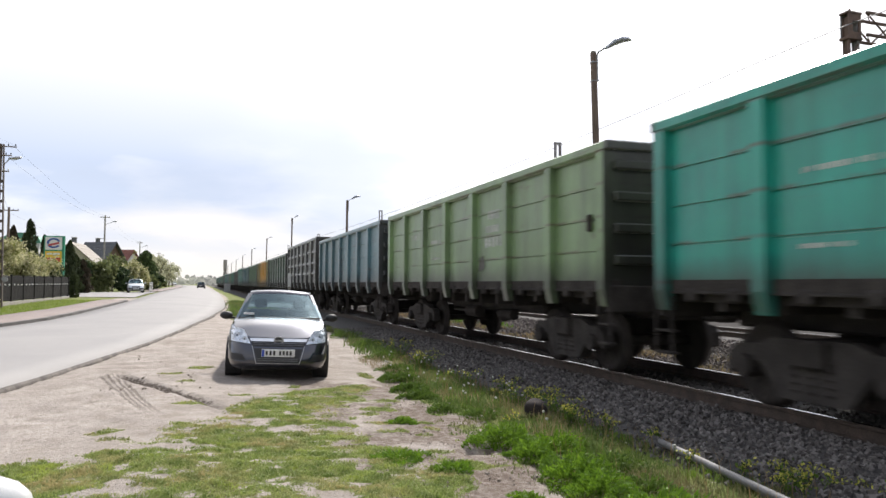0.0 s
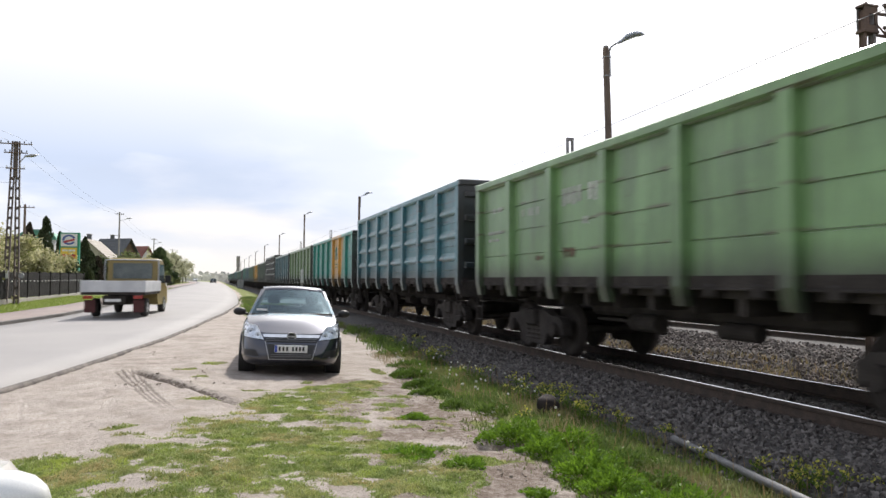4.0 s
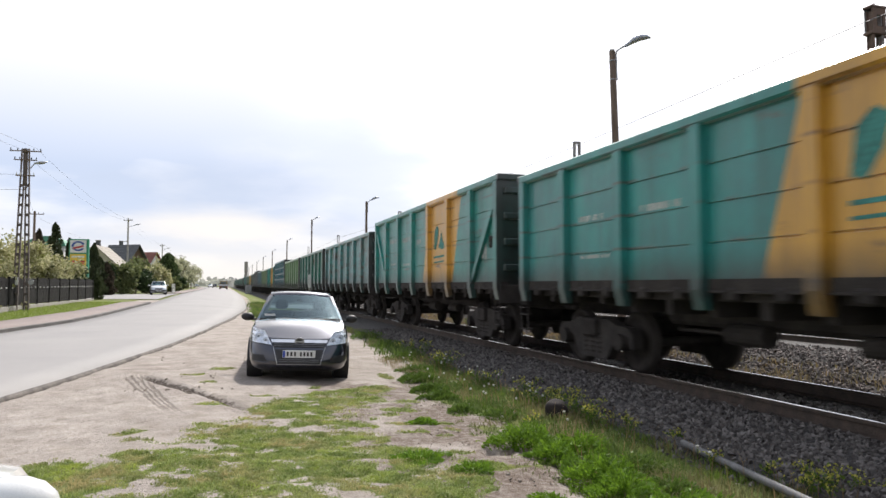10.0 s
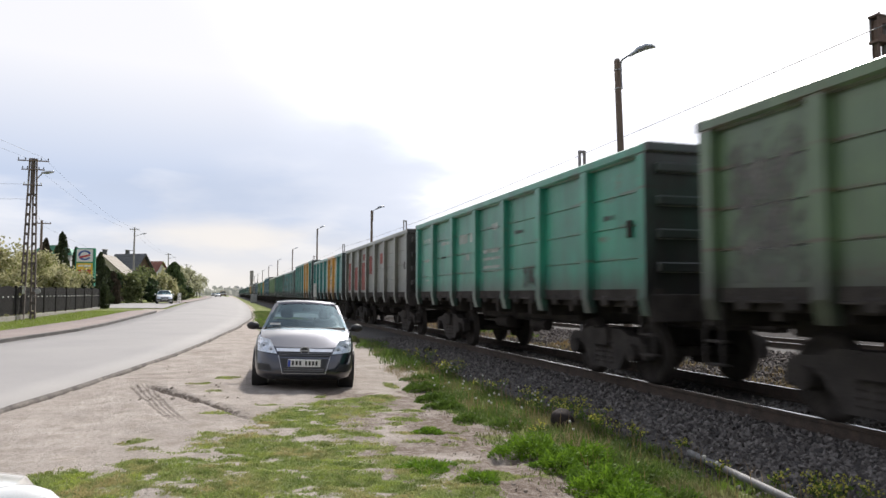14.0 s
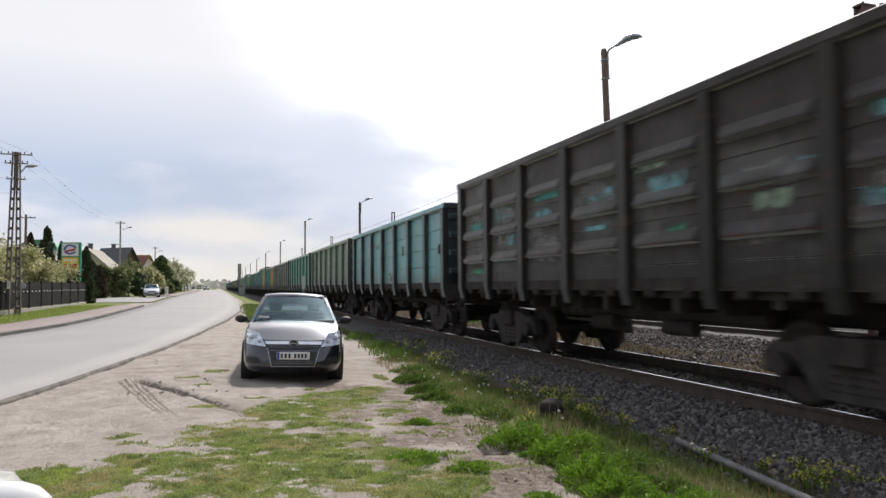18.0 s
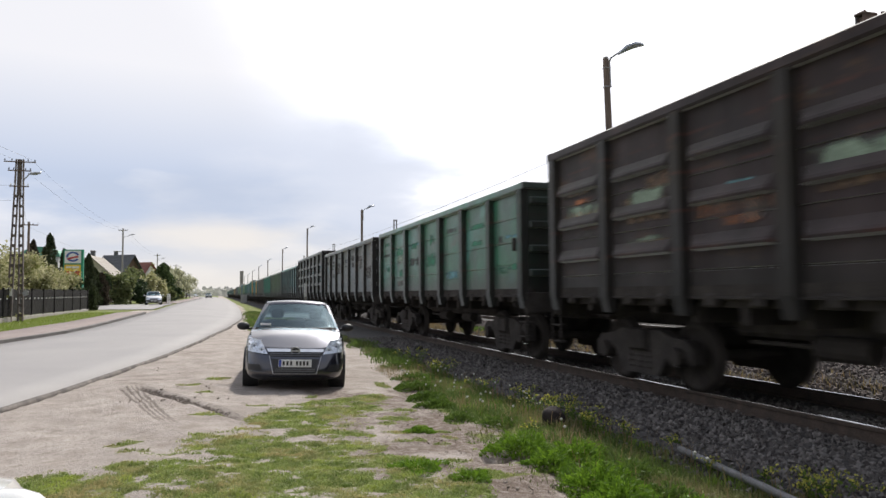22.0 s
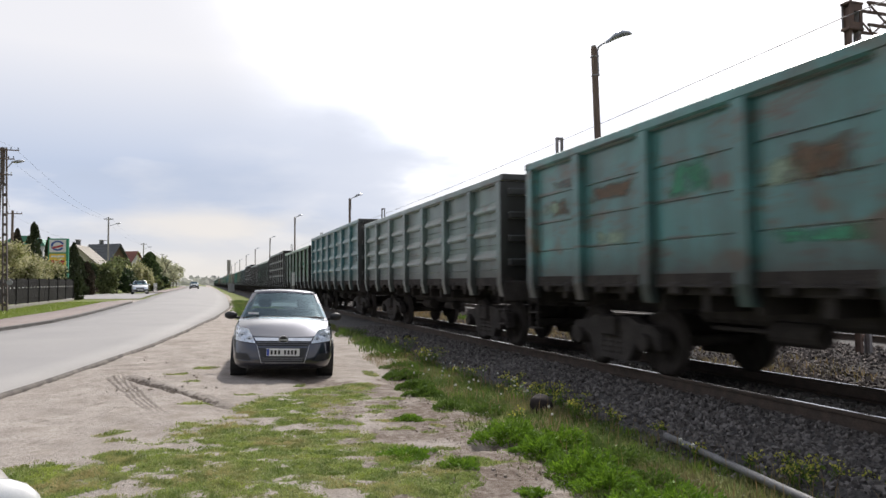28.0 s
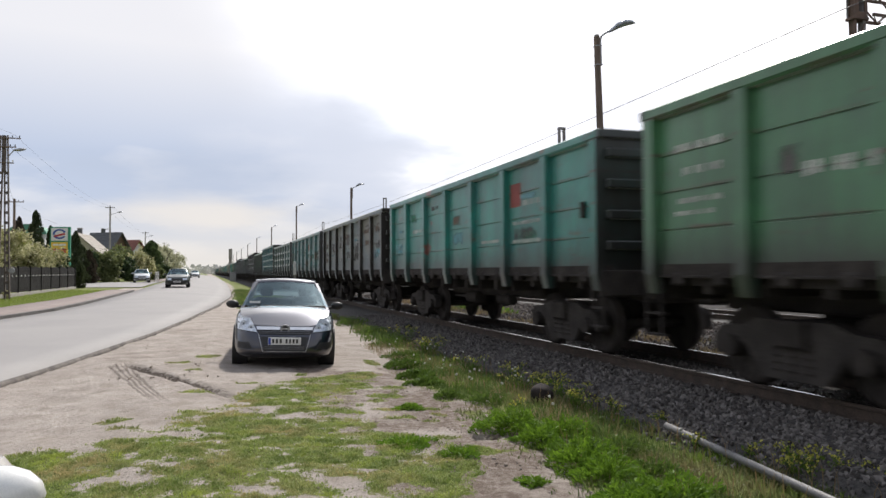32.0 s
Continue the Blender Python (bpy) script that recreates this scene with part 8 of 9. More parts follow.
M_DRY = leaf_mat("dry_stems", (0.28, 0.20, 0.10), (0.20, 0.14, 0.07), 0.3)


def blades(name, pts, h, w, seed, material, label, lean=0.5):
    """Single curved blades: two triangles each. pts: n x 3 roots; h: heights."""
    rg = np.random.default_rng(seed)
    n = len(pts)
    a = rg.uniform(0, 2 * np.pi, n)
    side = np.stack([np.cos(a), np.sin(a), np.zeros(n)], 1) * (w * rg.uniform(0.6, 1.3, (n, 1)))
    b = rg.uniform(0, 2 * np.pi, n)
    tip = np.stack([np.cos(b), np.sin(b), np.zeros(n)], 1) * (h * lean * rg.uniform(0.2, 1.0, n))[:, None]
    up = np.stack([np.zeros(n), np.zeros(n), h], 1)
    v = np.stack([pts - side, pts + side, pts + side * 0.8 + up * 0.55 + tip * 0.3, pts - side * 0.8 + up * 0.55 + tip * 0.3, pts + up * (1 - 0.25 * lean) + tip], 1).reshape(-1, 3)
    idx = (np.arange(n) * 5)[:, None]
    quad = (idx + np.array([0, 1, 2, 3])).tolist()
    tri = (idx + np.array([3, 2, 4])).tolist()
    me = bpy.data.meshes.new(name)
    me.from_pydata(v.tolist(), [], quad + tri)
    me.materials.append(material)
    return tagged(new(name, me), label, "grass", kind="stuff")


def scatter(seed, n, x0, x1, y0, y1, keep):
    rg = np.random.default_rng(seed)
    out = []
    while len(out) < n:
        x, y = rg.uniform(x0, x1), rg.uniform(y0, y1)
        if rg.uniform() < keep(x, y):
            out.append((x, y, ground_z(x, y)))
    return np.array(out)


def grow_verge():
    lawn = lambda x, y: max(0.0, greenness(x, y) - 0.2) * (1.0 if y < 9 else 0.75) if x < lerp_tab(STRIP_L, y) - 0.1 else 0.0
    p = scatter(11, 95000, -3.2, 3.0, 0.6, 15.3, lawn)
    rg = np.random.default_rng(12)
    lump = np.array([0.35 + 0.6 * greenness(x, y) + 1.1 * max(0, noise.noise(Vector((x * 5.5, y * 8.0, 27.0)))) for x, y, z in p])
    blades("lawn_grass", p, rg.uniform(0.012, 0.042, len(p)) * lump, 0.0042, 13, M_GRASS, "short patchy yellow-green grass on the sand", 1.3)
    strip = lambda x, y: greenness(x, y) * (1.0 if y < 14 else 0.5) * (0.55 + 0.5 * noise.noise(Vector((x * 1.3, y * 1.3, 8)))) if x > lerp_tab(STRIP_L, y) - 0.15 else 0.0
    p = scatter(14, 40000, 1.6, 4.9, -4.0, 16.0, strip)
    near = np.array([0.55 + 0.7 * sstep((x - lerp_tab(STRIP_L, y)) / 0.9) for x, y, z in p])
    blades("verge_grass", p, rg.uniform(0.03, 0.11, len(p)) * near, 0.005, 15, M_TALL, "longer green grass beside the ballast", 0.7)
    p = scatter(16, 18000, 0.6, 6.0, 16.0, 60.0, lambda x, y: greenness(x, y) * (1.0 - 0.012 * (y - 16)))
    blades("far_verge_grass", p, rg.uniform(0.10, 0.28, len(p)), 0.014, 17, M_TALL, "green grass strip between road and railway", 0.6)
    p = scatter(18, 800, 3.0, 4.8, 3.0, 16.0, lambda x, y: 0.5 if x > lerp_tab(STRIP_L, y) + 0.5 else 0)
    blades("dry_grass", p, rg.uniform(0.12, 0.32, len(p)), 0.003, 19, M_DRY, "thin dry stems among the grass", 0.4)
    p = scatter(22, 4200, 8.55, 10.6, 7.0, 40.0, lambda x, y: max(0.0, 0.25 + noise.noise(Vector((x * 0.7, y * 0.35, 12))) * 1.6) * (1 - 0.35 * (x - 8.55)))
    p[:, 2] = 0.02
    blades("dry_track_grass", p, rg.uniform(0.06, 0.2, len(p)), 0.008, 23, leaf_mat("dry_track_grass", (0.30, 0.21, 0.11), (0.20, 0.18, 0.08), 0.3), "dry ochre grass between the tracks", 0.6)
    p = scatter(24, 1700, 3.2, 4.7, 6.5, 16.0, lambda x, y: max(0.0, 0.2 + noise.noise(Vector((x * 1.1, y * 0.9, 44))) * 1.5))
    blades("pinkish_dry_grass", p, rg.uniform(0.07, 0.19, len(p)), 0.003, 25, leaf_mat("pinkish_dry_stems", (0.34, 0.27, 0.18), (0.24, 0.20, 0.10), 0.35), "thin pinkish dry grass heads beside the ballast", 0.5)
    p = scatter(20, 6500, -11.0, -6.6, 30.0, 56.0, lambda x, y: 1.0 if x < lerp_tab(((25, -8.65), (31.4, -7.7), (38, -7.0), (46, -6.75), (62, -6.6)), y) else 0)
    blades("mown_strip_grass", p, rg.uniform(0.05, 0.10, len(p)), 0.02, 21, leaf_mat("mown_grass", (0.26, 0.33, 0.07), (0.18, 0.24, 0.05), 0.4), "mown bright green grass strip before the fence", 0.6)


grow_verge()


def weed(x, y, r, h, n, seed, material, label, leaf=0.035, group="weed clumps of the verge"):
    rg = np.random.default_rng(seed)
    t = thing("weed_clump", pose(x, y, ground_z(x, y)), label, "weed", group)
    a, d = rg.uniform(0, 2 * np.pi, n), np.sqrt(rg.uniform(0, 1, n))
    lob = 1 + 0.25 * np.sin(a * 3 + seed) + 0.15 * np.sin(a * 7 + 2 * seed)
    dome = np.sqrt(np.maximum(0, 1 - d ** 2))
    z = h * dome * rg.uniform(0.35, 1.0, n) * (0.8 + 0.3 * np.sin(a * 4 + d * 9))
    cs = np.stack([d * r * lob * np.cos(a), d * r * lob * np.sin(a), np.maximum(0.01, z)], 1)
    u, v = rand_axes(rg, n, leaf)
    # narrow leaves, most of them rising and spreading from the middle
    out = np.stack([np.cos(a) * (0.25 + d), np.sin(a) * (0.25 + d), rg.uniform(0.3, 1.3, n)], 1) + 0.5 * rg.normal(size=(n, 3))
    out /= np.linalg.norm(out, axis=1)[:, None]
    v = out * np.linalg.norm(v, axis=1)[:, None] * 1.7
    u *= 0.5
    me = quads(cs, u, v)
    me.materials.append(material)
    part("leaves", me, None, t)
    bm = B()
    for i in range(8):
        b = rg.uniform(0, 6.28)
        cyl_bm(bm, (0, 0, -0.03), (0.6 * r * math.cos(b), 0.6 * r * math.sin(b), h * 0.6), 0.006, 0.003, 4)
    part("stem", bm, M_DARKWEED, t)["kind"] = "stuff"
    return t


CLUMPS = [(2.95, 6.75, 0.42, 0.26, 1500, 1), (3.35, 6.35, 0.40, 0.24, 1300, 1), (3.0, 6.15, 0.3, 0.2, 800, 1), (3.5, 5.7, 0.36, 0.2, 1100, 0), (3.05, 5.45, 0.42, 0.26, 1400, 1), (3.0, 5.0, 0.36, 0.22, 1100, 1), (3.45, 5.0, 0.36, 0.2, 1100, 0),
          (2.85, 4.3, 0.4, 0.2, 1100, 1), (3.15, 4.35, 0.45, 0.24, 1200, 1), (2.35, 5.0, 0.14, 0.07, 200, 1), (3.25, 12.0, 0.45, 0.2, 1500, 0), (3.1, 10.7, 0.38, 0.17, 1200, 0), (3.0, 9.9, 0.34, 0.16, 1100, 0), (3.6, 13.2, 0.45, 0.18, 1000, 0),
          (3.9, 15.4, 0.5, 0.25, 900, 0), (4.2, 18.5, 0.6, 0.3, 900, 0), (4.3, 22, 0.7, 0.35, 900, 0), (2.95, 8.8, 0.22, 0.16, 500, 0), (2.25, 8.1, 0.2, 0.07, 300, 1), (2.1, 5.9, 0.22, 0.08, 300, 1), (1.75, 6.35, 0.3, 0.08, 500, 1), (3.3, 8.3, 0.3, 0.2, 600, 0)]
for i, (x, y, r, h, n, br) in enumerate(CLUMPS):
    weed(x, y, r * 0.82, h * (0.9 if br else 0.75), int(n * (2.2 if br else 1.6)), 200 + i, M_WEED if br else M_DARKWEED, "bright green leafy weed clump on the verge" if br else "darker green weed clump beside the sand", 0.014 if y < 9 else 0.018)


def spurge(x, y, r, h, n, seed):
    rg = np.random.default_rng(seed)
    t = thing("yellow_flowering_weed", pose(x, y, ground_z(x, y)), "weed with small yellow flower heads at the ballast edge", "weed", "yellow flowering weeds")
    bm = B()
    heads = []
    for i in range(n):
        a, d = rg.uniform(0, 6.28), r * math.sqrt(rg.uniform(0, 1))
        top = Vector((d * math.cos(a), d * math.sin(a), h * rg.uniform(0.65, 1.0)))
        cyl_bm(bm, (0.3 * top.x, 0.3 * top.y, -0.02), top, 0.004, 0.003, 4)
        heads.append(top)
    part("stem", bm, M_DARKWEED, t)["kind"] = "stuff"
    hc = np.array([p for p in heads for _ in range(8)]) + rg.normal(size=(n * 8, 3)) * (0.03, 0.03, 0.016)
    u, v = rand_axes(rg, len(hc), 0.0108)
    me = quads(hc, u, v)
    me.materials.append(M_FLOWER)
    part("flower_head", me, None, t)["kind"] = "stuff"
    lc = np.array([np.array(p) * rg.uniform(0.4, 0.9) for p in heads for _ in range(8)]) + rg.normal(size=(n * 8, 3)) * 0.03
    u, v = rand_axes(rg, len(lc), 0.014)
    me = quads(lc, u, v)
    me.materials.append(M_DARKWEED)
    part("leaves", me, None, t)


for i, (x, y, r, h, n) in enumerate(((4.55, 4.55, 0.25, 0.30, 22), (4.75, 4.9, 0.2, 0.26, 16), (4.6, 6.6, 0.12, 0.22, 7), (4.85, 6.0, 0.1, 0.2, 6), (4.95, 5.5, 0.1, 0.18, 6), (4.3, 7.0, 0.15, 0.22, 8), (4.15, 7.6, 0.2, 0.25, 10), (4.3, 8.5, 0.3, 0.26, 10), (4.15, 9.2, 0.3, 0.28, 8),
                                     (4.5, 9.0, 0.25, 0.3, 12), (4.2, 11.0, 0.4, 0.3, 9), (4.1, 13.5, 0.45, 0.34, 12), (4.6, 7.7, 0.15, 0.2, 8), (4.35, 5.6, 0.12, 0.18, 6), (4.4, 10.0, 0.2, 0.3, 10), (4.9, 7.2, 0.1, 0.18, 5), (4.3, 16, 0.5, 0.4, 18),
                                     (4.25, 8.95, 0.3, 0.26, 9), (4.3, 8.05, 0.3, 0.25, 9), (4.2, 7.45, 0.2, 0.22, 5), (3.4, 7.6, 0.12, 0.2, 5), (4.45, 5.1, 0.12, 0.2, 4), (4.85, 4.3, 0.22, 0.3, 12), (4.3, 13.7, 0.35, 0.34, 14))):
    spurge(x, y, r, h, n, 300 + i)


def dandelions():
    rg = np.random.default_rng(77)
    ball = B()
    bmesh.ops.create_icosphere(ball, subdivisions=1, radius=0.017)
    head = mesh_of(ball, "clock", M_CLOCK, True)
    sb = B()
    cyl_bm(sb, (0, 0, -0.25), (0, 0, 0), 0.003, seg=4)
    stem = mesh_of(sb, "stem", M_WEED)
    for i in range(48):
        x, y = rg.uniform(3.15, 4.4), rg.uniform(8.6, 14.5)
        if i > 43:
            x, y = rg.uniform(2.6, 4.2), rg.uniform(4.5, 9)
        h = rg.uniform(0.14, 0.3)
        t = thing("dandelion", pose(x, y, ground_z(x, y) + h), "white dandelion clock on a thin stem", "flower", "dandelions of the verge")
        part("seed_head", head, None, t)
        part("stem", stem, None, t)


dandelions()


def stone_mesh(seed, r, name, material):
    rg = np.random.default_rng(seed)
    bm = B()
    pts = rg.normal(size=(9, 3)); pts /= np.linalg.norm(pts, axis=1)[:, None]
    pts *= np.array((1.0, 0.8, 0.6)) * r * rg.uniform(0.75, 1.15, (9, 1))
    vs = [bm.verts.new(p) for p in pts]
    r_ = bmesh.ops.convex_hull(bm, input=vs)
    bmesh.ops.delete(bm, geom=[g for g in r_["geom_interior"] if isinstance(g, bmesh.types.BMVert)], context="VERTS")
    return mesh_of(bm, name, material)


def track_z(x):
    sec = ballast_section(TRACK_X, RAIL_Z)
    for (x0, z0), (x1, z1) in zip(sec, sec[1:]):
        if x0 <= x <= x1:
            return z0 + (z1 - z0) * (x - x0) / (x1 - x0)
    return -0.2


def joined_stones(name, pool, spots, material, label):
    """Many stones as one mesh."""
    verts, faces, k = [], [], 0
    src = [(np.array([v.co[:] for v in m.vertices]), [tuple(p.vertices) for p in m.polygons]) for m in pool]
    rg = np.random.default_rng(5)
    for x, y, z, s in spots:
        v, f = src[rg.integers(len(src))]
        e = Euler(rg.uniform(0, 6.28, 3)).to_matrix()
        w = v @ np.array(e).T * s + (x, y, z)
        verts.append(w)
        faces += [tuple(i + k for i in p) for p in f]
        k += len(w)
    me = bpy.data.meshes.new(name)
    me.from_pydata(np.concatenate(verts).tolist(), [], faces)
    me.materials.append(material)
    return tagged(new(name, me), label, "stones", kind="stuff")


def island_stone(name, a, b):
    m = leaf_mat(name, a, b, 0.0)
    m.node_tree.nodes["Principled BSDF"].inputs["Roughness"].default_value = 0.9
    return m


def lay_stones():
    rg = np.random.default_rng(21)
    pool = [stone_mesh(400 + i, 0.035, "ballast_stone", M_STONE) for i in range(7)]
    bed = bpy.data.objects["ballast_one"]
    for i in range(300):
        x, y = rg.uniform(4.4, 6.1), rg.uniform(4.2, 8.0)
        o = part("ballast_stone", pool[i % 7], None, bed)
        s = rg.uniform(0.7, 1.5)
        o.matrix_basis = Matrix.LocRotScale((x, y, max(track_z(x), ground_z(x, y)) + 0.012), Euler(rg.uniform(0, 6.28, 3)), (s, s, s))
    dark = island_stone("loose_ballast", (0.2, 0.184, 0.174), (0.056, 0.05, 0.048))
    spots = []
    while len(spots) < 11000:
        y = 3.0 + 22.0 * rg.uniform() ** 1.6
        x = rg.uniform(4.15, 6.2)
        if x < 4.6 and rg.uniform() < 0.6:
            continue
        spots.append((x, y, max(track_z(x), ground_z(x, y)) + rg.uniform(-0.005, 0.02), rg.uniform(0.6, 1.4)))
    joined_stones("loose_ballast", pool, spots, dark, "dark grey loose ballast stones on the track shoulder")
    grey = island_stone("yard_stone", (0.20, 0.17, 0.155), (0.055, 0.046, 0.043))
    spots = [(rg.uniform(8.6, 14.0), 6 + 40 * rg.uniform() ** 1.3, 0.05, rg.uniform(0.8, 1.9)) for _ in range(16000)]
    joined_stones("yard_gravel", pool, spots, grey, "pale grey broken stones between the tracks")
    spots = [(rg.uniform(6.5, 7.7), 3 + 30 * rg.uniform() ** 1.3, RAIL_Z - 0.18, rg.uniform(0.7, 1.3)) for _ in range(2500)]
    joined_stones("ballast_between_rails", pool, spots, dark, "dark oily ballast stones between the rails")
    sand = island_stone("sand_pebble", (0.46, 0.42, 0.38), (0.30, 0.265, 0.235))
    spots = []
    while len(spots) < 3600:
        x, y = rg.uniform(-3.6, 4.2), 3.0 + 17 * rg.uniform() ** 1.2
        if x > lerp_tab(ROAD_R, y) + 0.1 and greenness(x, y) < 0.4:
            spots.append((x, y, ground_z(x, y) + 0.002, rg.uniform(0.07, 0.22) * (1.6 if rg.uniform() < 0.05 else 1)))
    joined_stones("sand_pebbles", pool, spots, sand, "small pebbles lying on the sand")
    clods = []
    for cx, cy, sp, n in ((2.62, 6.5, 0.14, 14), (2.5, 5.6, 0.3, 12), (3.3, 9.35, 0.25, 16), (-1.0, 11.2, 0.4, 14), (-0.2, 10.9, 0.5, 12), (2.2, 4.6, 0.4, 20), (2.2, 7.6, 0.35, 40), (2.0, 8.6, 0.35, 31), (2.4, 6.9, 0.25, 36), (2.5, 9.3, 0.25, 31), (1.9, 5.6, 0.3, 31), (0.2, 15.5, 1.2, 16), (-0.6, 12.4, 0.9, 12)):
        for _ in range(n):
            x, y = cx + rg.normal() * sp, cy + rg.normal() * sp * 0.35
            if x > lerp_tab(ROAD_R, y) + 0.2:
                clods.append((x, y, ground_z(x, y) + 0.003, rg.uniform(0.12, 0.5) if n > 30 else rg.uniform(0.3, 1.0)))
    joined_stones("earth_clods", pool, clods, island_stone("earth_clod", (0.32, 0.275, 0.235), (0.17, 0.14, 0.115)), "dark crumbs of earth on the sand")


lay_stones()


def boulder():
    bm = B()
    bmesh.ops.create_icosphere(bm, subdivisions=3, radius=0.145)
    for v in bm.verts:
        v.co *= 1 + 0.22 * noise.noise(v.co * 9 + Vector((3, 1, 0))) + 0.08 * noise.noise(v.co * 25)
        v.co.z *= 0.95
    me = mesh_of(bm, "boulder", surf("dark_brown_stone", (0.04, 0.033, 0.032), (0.025, 0.021, 0.021), 6, 0.9, 0.01, spec=0.2), True)
    ob = new("boulder", me)
    ob.matrix_basis = pose(4.0, 8.2, ground_z(4.0, 8.2) + 0.09, 0, 10, 30)
    tagged(ob, "dark brown boulder among the weeds", "stone")


boulder()


def lone_stone(x, y, z, r, flat, seed, colour, label):
    bm = B()
    bmesh.ops.create_icosphere(bm, subdivisions=2, radius=r)
    for v in bm.verts:
        v.co *= 1 + 0.3 * noise.noise(v.co * (1.3 / r) + Vector((seed, 1, 0)))
        v.co.z *= flat
    ob = new("stone", mesh_of(bm, "stone", surf("lone_stone", colour, None, 8, 0.9, 0.006), True))
    ob.matrix_basis = pose(x, y, z + 0.4 * r * flat, 0, 6, 40 * seed)
    tagged(ob, label, "stone")


lone_stone(5.25, 19.0, track_z(5.25), 0.13, 0.75, 1, (0.03, 0.028, 0.028), "dark lump of stone on the ballast slope")
lone_stone(3.32, 8.3, ground_z(3.32, 8.3), 0.05, 0.5, 2, (0.6, 0.58, 0.54), "small pale stone at the edge of the grass")
lone_stone(3.55, 8.65, ground_z(3.55, 8.65), 0.11, 0.25, 3, (0.40, 0.36, 0.32), "flat pale stone lying in the verge")


def old_pipe():
    a, b = Vector((4.43, 6.22, ground_z(4.43, 6.2) + 0.13)), Vector((3.82, 2.75, ground_z(3.82, 2.75) + 0.10))
    p = thing("old_pipe", Matrix(), "pale grey metal pipe lying in the grass", "pipe")
    bm = B()
    n = 14
    d = (b - a)
    side = d.cross(Vector((0, 0, 1))).normalized()
    up = side.cross(d).normalized()
    rings = []
    for t in np.linspace(0, 1, 9):
        c = a + d * t
        rings.append([c + 0.034 * (math.cos(q) * side + math.sin(q) * up) for q in [2 * math.pi * i / n for i in range(n)]])
    rings.insert(0, [a + 0.024 * (math.cos(q) * side + math.sin(q) * up) for q in [2 * math.pi * i / n for i in range(n)]])
    loft_bm(bm, rings, cap=True)
    part("pipe_tube", bm, surf("weathered_pipe", (0.17, 0.17, 0.175), (0.12, 0.118, 0.12), 6, 0.62, 0.002, metal=0.3), p, smooth=True)


old_pipe()


def yard_weeds():
    for i, (x, y, r, h, mt) in enumerate(((9.3, 16.5, 0.5, 0.3, M_DRY), (9.6, 19.5, 0.7, 0.35, M_DRY), (10.2, 24, 0.8, 0.4, M_WEED), (9.4, 13.2, 0.5, 0.28, M_DRY), (9.8, 27, 0.8, 0.45, M_DARKWEED), (9.5, 33, 1.0, 0.5, M_DRY), (9.9, 11.2, 0.4, 0.25, M_DRY))):
        weed(x, y, r, h, 700, 500 + i, mt, "dry rust-brown weed tuft between the tracks" if mt is M_DRY else "green weed tuft between the tracks", 0.05, "weed tufts between the tracks")


yard_weeds()

# ---- what moves ----
def run(t):
    """How far the train has rolled: the far end of wagon 0 lies at this y at t seconds."""
    return 9.145 * t + 7.866 - 0.52507 * t + 0.0313112 * t ** 2 - 9.01731e-4 * t ** 3 + 1.364434e-5 * t ** 4


def lane_pose(y, tab, off, turn):
    """A pose on the road at y, off metres beside one of its edges, heading along it."""
    x0, x1 = lerp_tab(tab, y - 4) + off, lerp_tab(tab, y + 4) + off
    x = (x0 + x1) / 2
    return pose(x, y, lie(x, y) + 0.085, 0, 0, math.degrees(math.atan2(-(x1 - x0), 8.0)) + turn)


def spread(rows, step=0.5):
    """Distances between the given rows of (seconds, y), eased through a smooth curve."""
    ts = np.array([r[0] for r in rows]); ys = np.array([r[1] for r in rows])
    out = []
    for t in np.arange(0, 32.0 + 1e-6, step):
        i = int(np.clip(np.searchsorted(ts, t) - 1, 0, len(ts) - 2))
        m = np.gradient(ys, ts)
        h = ts[i + 1] - ts[i]; u = (t - ts[i]) / h
        y = (2 * u ** 3 - 3 * u ** 2 + 1) * ys[i] + (u ** 3 - 2 * u ** 2 + u) * h * m[i] + (-2 * u ** 3 + 3 * u ** 2) * ys[i + 1] + (u ** 3 - u ** 2) * h * m[i + 1]
        out.append((float(t), float(y)))
    return out


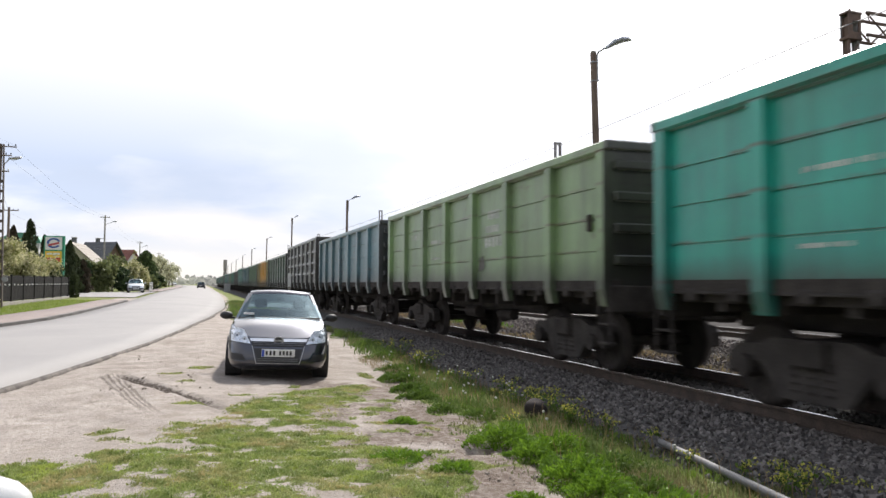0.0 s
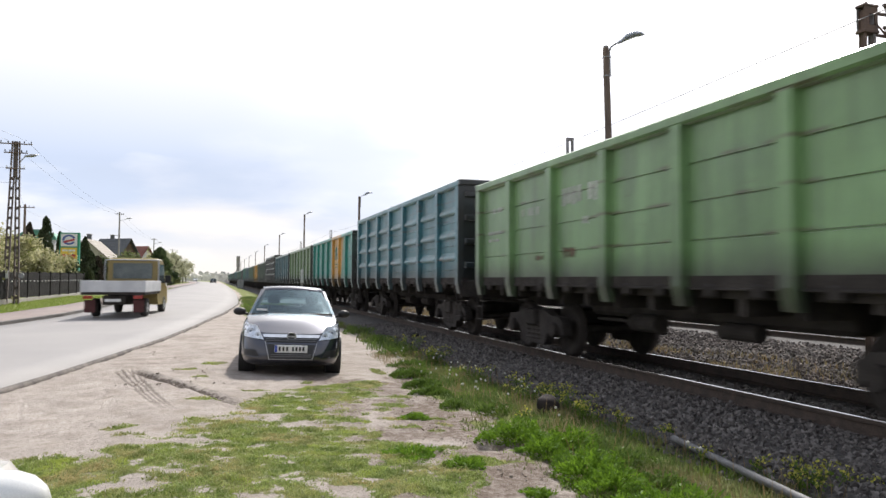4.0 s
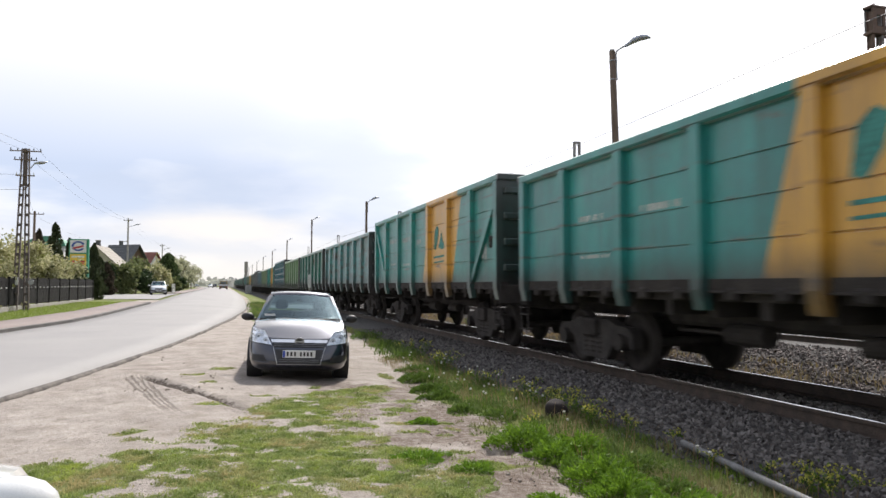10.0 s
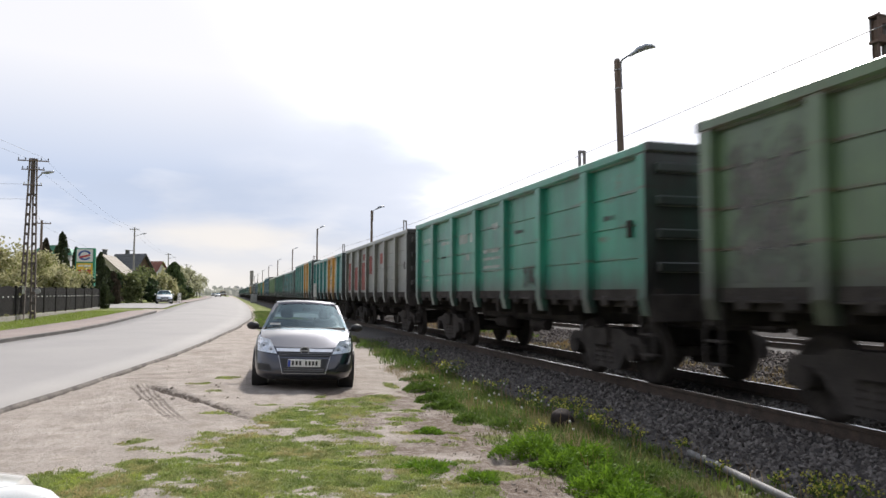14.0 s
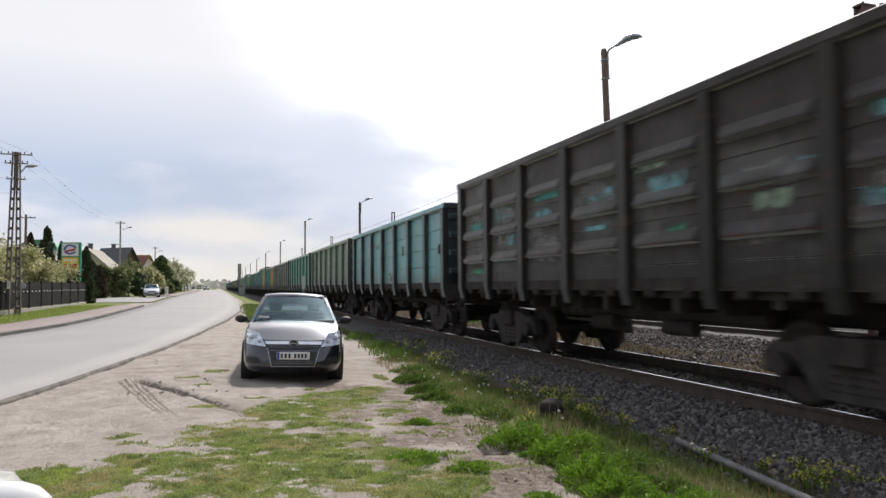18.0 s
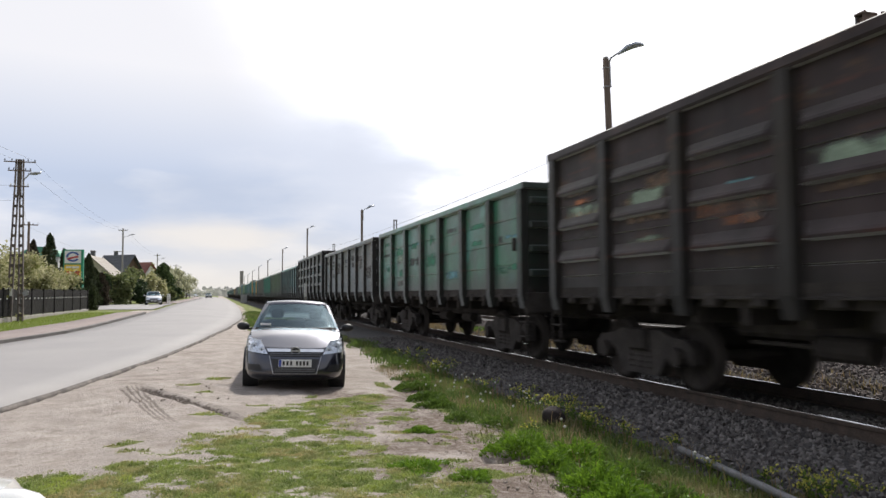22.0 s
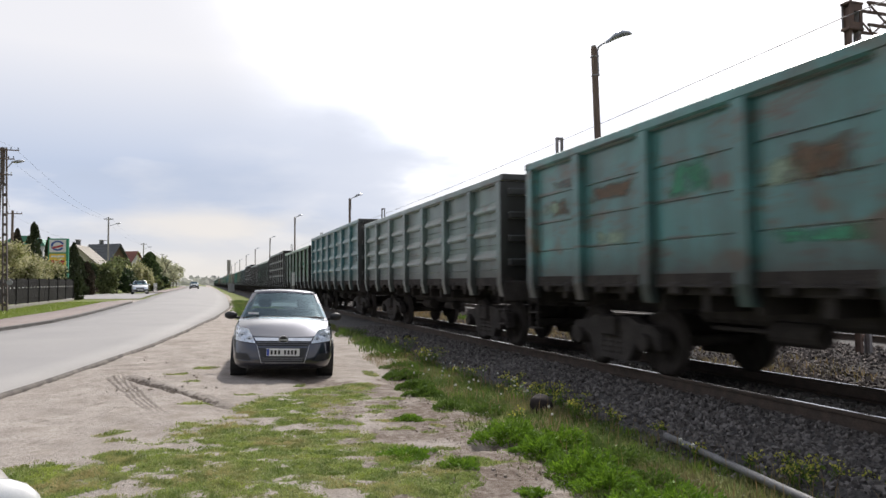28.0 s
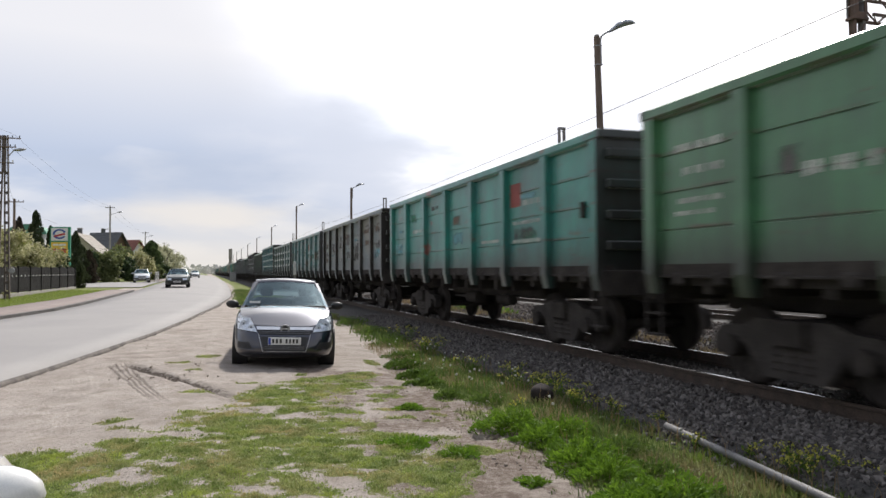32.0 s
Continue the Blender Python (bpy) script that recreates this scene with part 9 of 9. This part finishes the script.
def spin_all(obs, per_row, step):
    """Key the first wheel and let its like share the turning."""
    n = int(round(32.0 / step))
    walk(obs[0], [(i * step, pose(0, 0, 0, per_row * i)) for i in range(n + 1)])
    for o in obs[1:]:
        o.rotation_mode = "QUATERNION"
        ad = o.animation_data_create()
        ad.action = obs[0].animation_data.action
        ad.action_slot = obs[0].animation_data.action_slot


def motions():
    times = [i * 1.0 for i in range(33)]
    for k, w in WAGONS.items():
        walk(w, [(t, pose(TRACK_X, k * PITCH + run(t) - HALF, RAIL_Z)) for t in times])
    spin_all([o for w in WAGONS.values() for o in w.children if o.name.startswith("wheelset")], -73.5, 1 / 15)
    near = lambda y: -3.4 + 1.0 * sstep((y - 20) / 45)
    for t_ob, rows in ((TRUCK, ((0, -52), (3.3, 16.2), (3.5, 20.2), (5.5, 62), (6, 75), (6.5, 89), (7, 104), (8, 132), (9, 160), (10, 186), (12, 236), (14.5, 300), (20, 430), (32, 700))),):
        walk(t_ob, [(t, lane_pose(y, ROAD_R, near(y), 180)) for t, y in spread(rows, 0.25)])
    walk(CAR_AHEAD, [(t, lane_pose(y, ROAD_R, -2.6, 180)) for t, y in spread(((0, 168), (3.5, 212), (8, 280), (14, 370), (32, 640)), 1.0)])
    walk(CAR_ONCOMING, [(t, lane_pose(y, ROAD_L, 2.45, 0)) for t, y in spread(((0, 620), (10, 420), (16.5, 290), (19, 245), (23, 215), (25, 200), (27.5, 166), (28.5, 138), (29.5, 112), (30.5, 91), (31, 81), (31.5, 71), (32, 60)), 0.5)])
    walk(CAR_PALE, [(t, lane_pose(y, ROAD_L, 2.3, 0)) for t, y in spread(((0, 760), (16, 480), (25, 330), (28, 255), (30.5, 185), (31.5, 163), (32, 151)), 1.0)])
    walk(CAR_FAR, [(t, lane_pose(y, ROAD_L, 2.3, 0)) for t, y in spread(((0, 420), (7, 330), (14, 262), (17, 262), (32, 262)), 1.0)])
    spin_all([o for c in (TRUCK, CAR_AHEAD) for o in c.children if o.name.startswith("tyre")], 80, 1 / 15)
    spin_all([o for c in (CAR_ONCOMING, CAR_PALE) for o in c.children if o.name.startswith("tyre")], 80, 1 / 15)


motions()
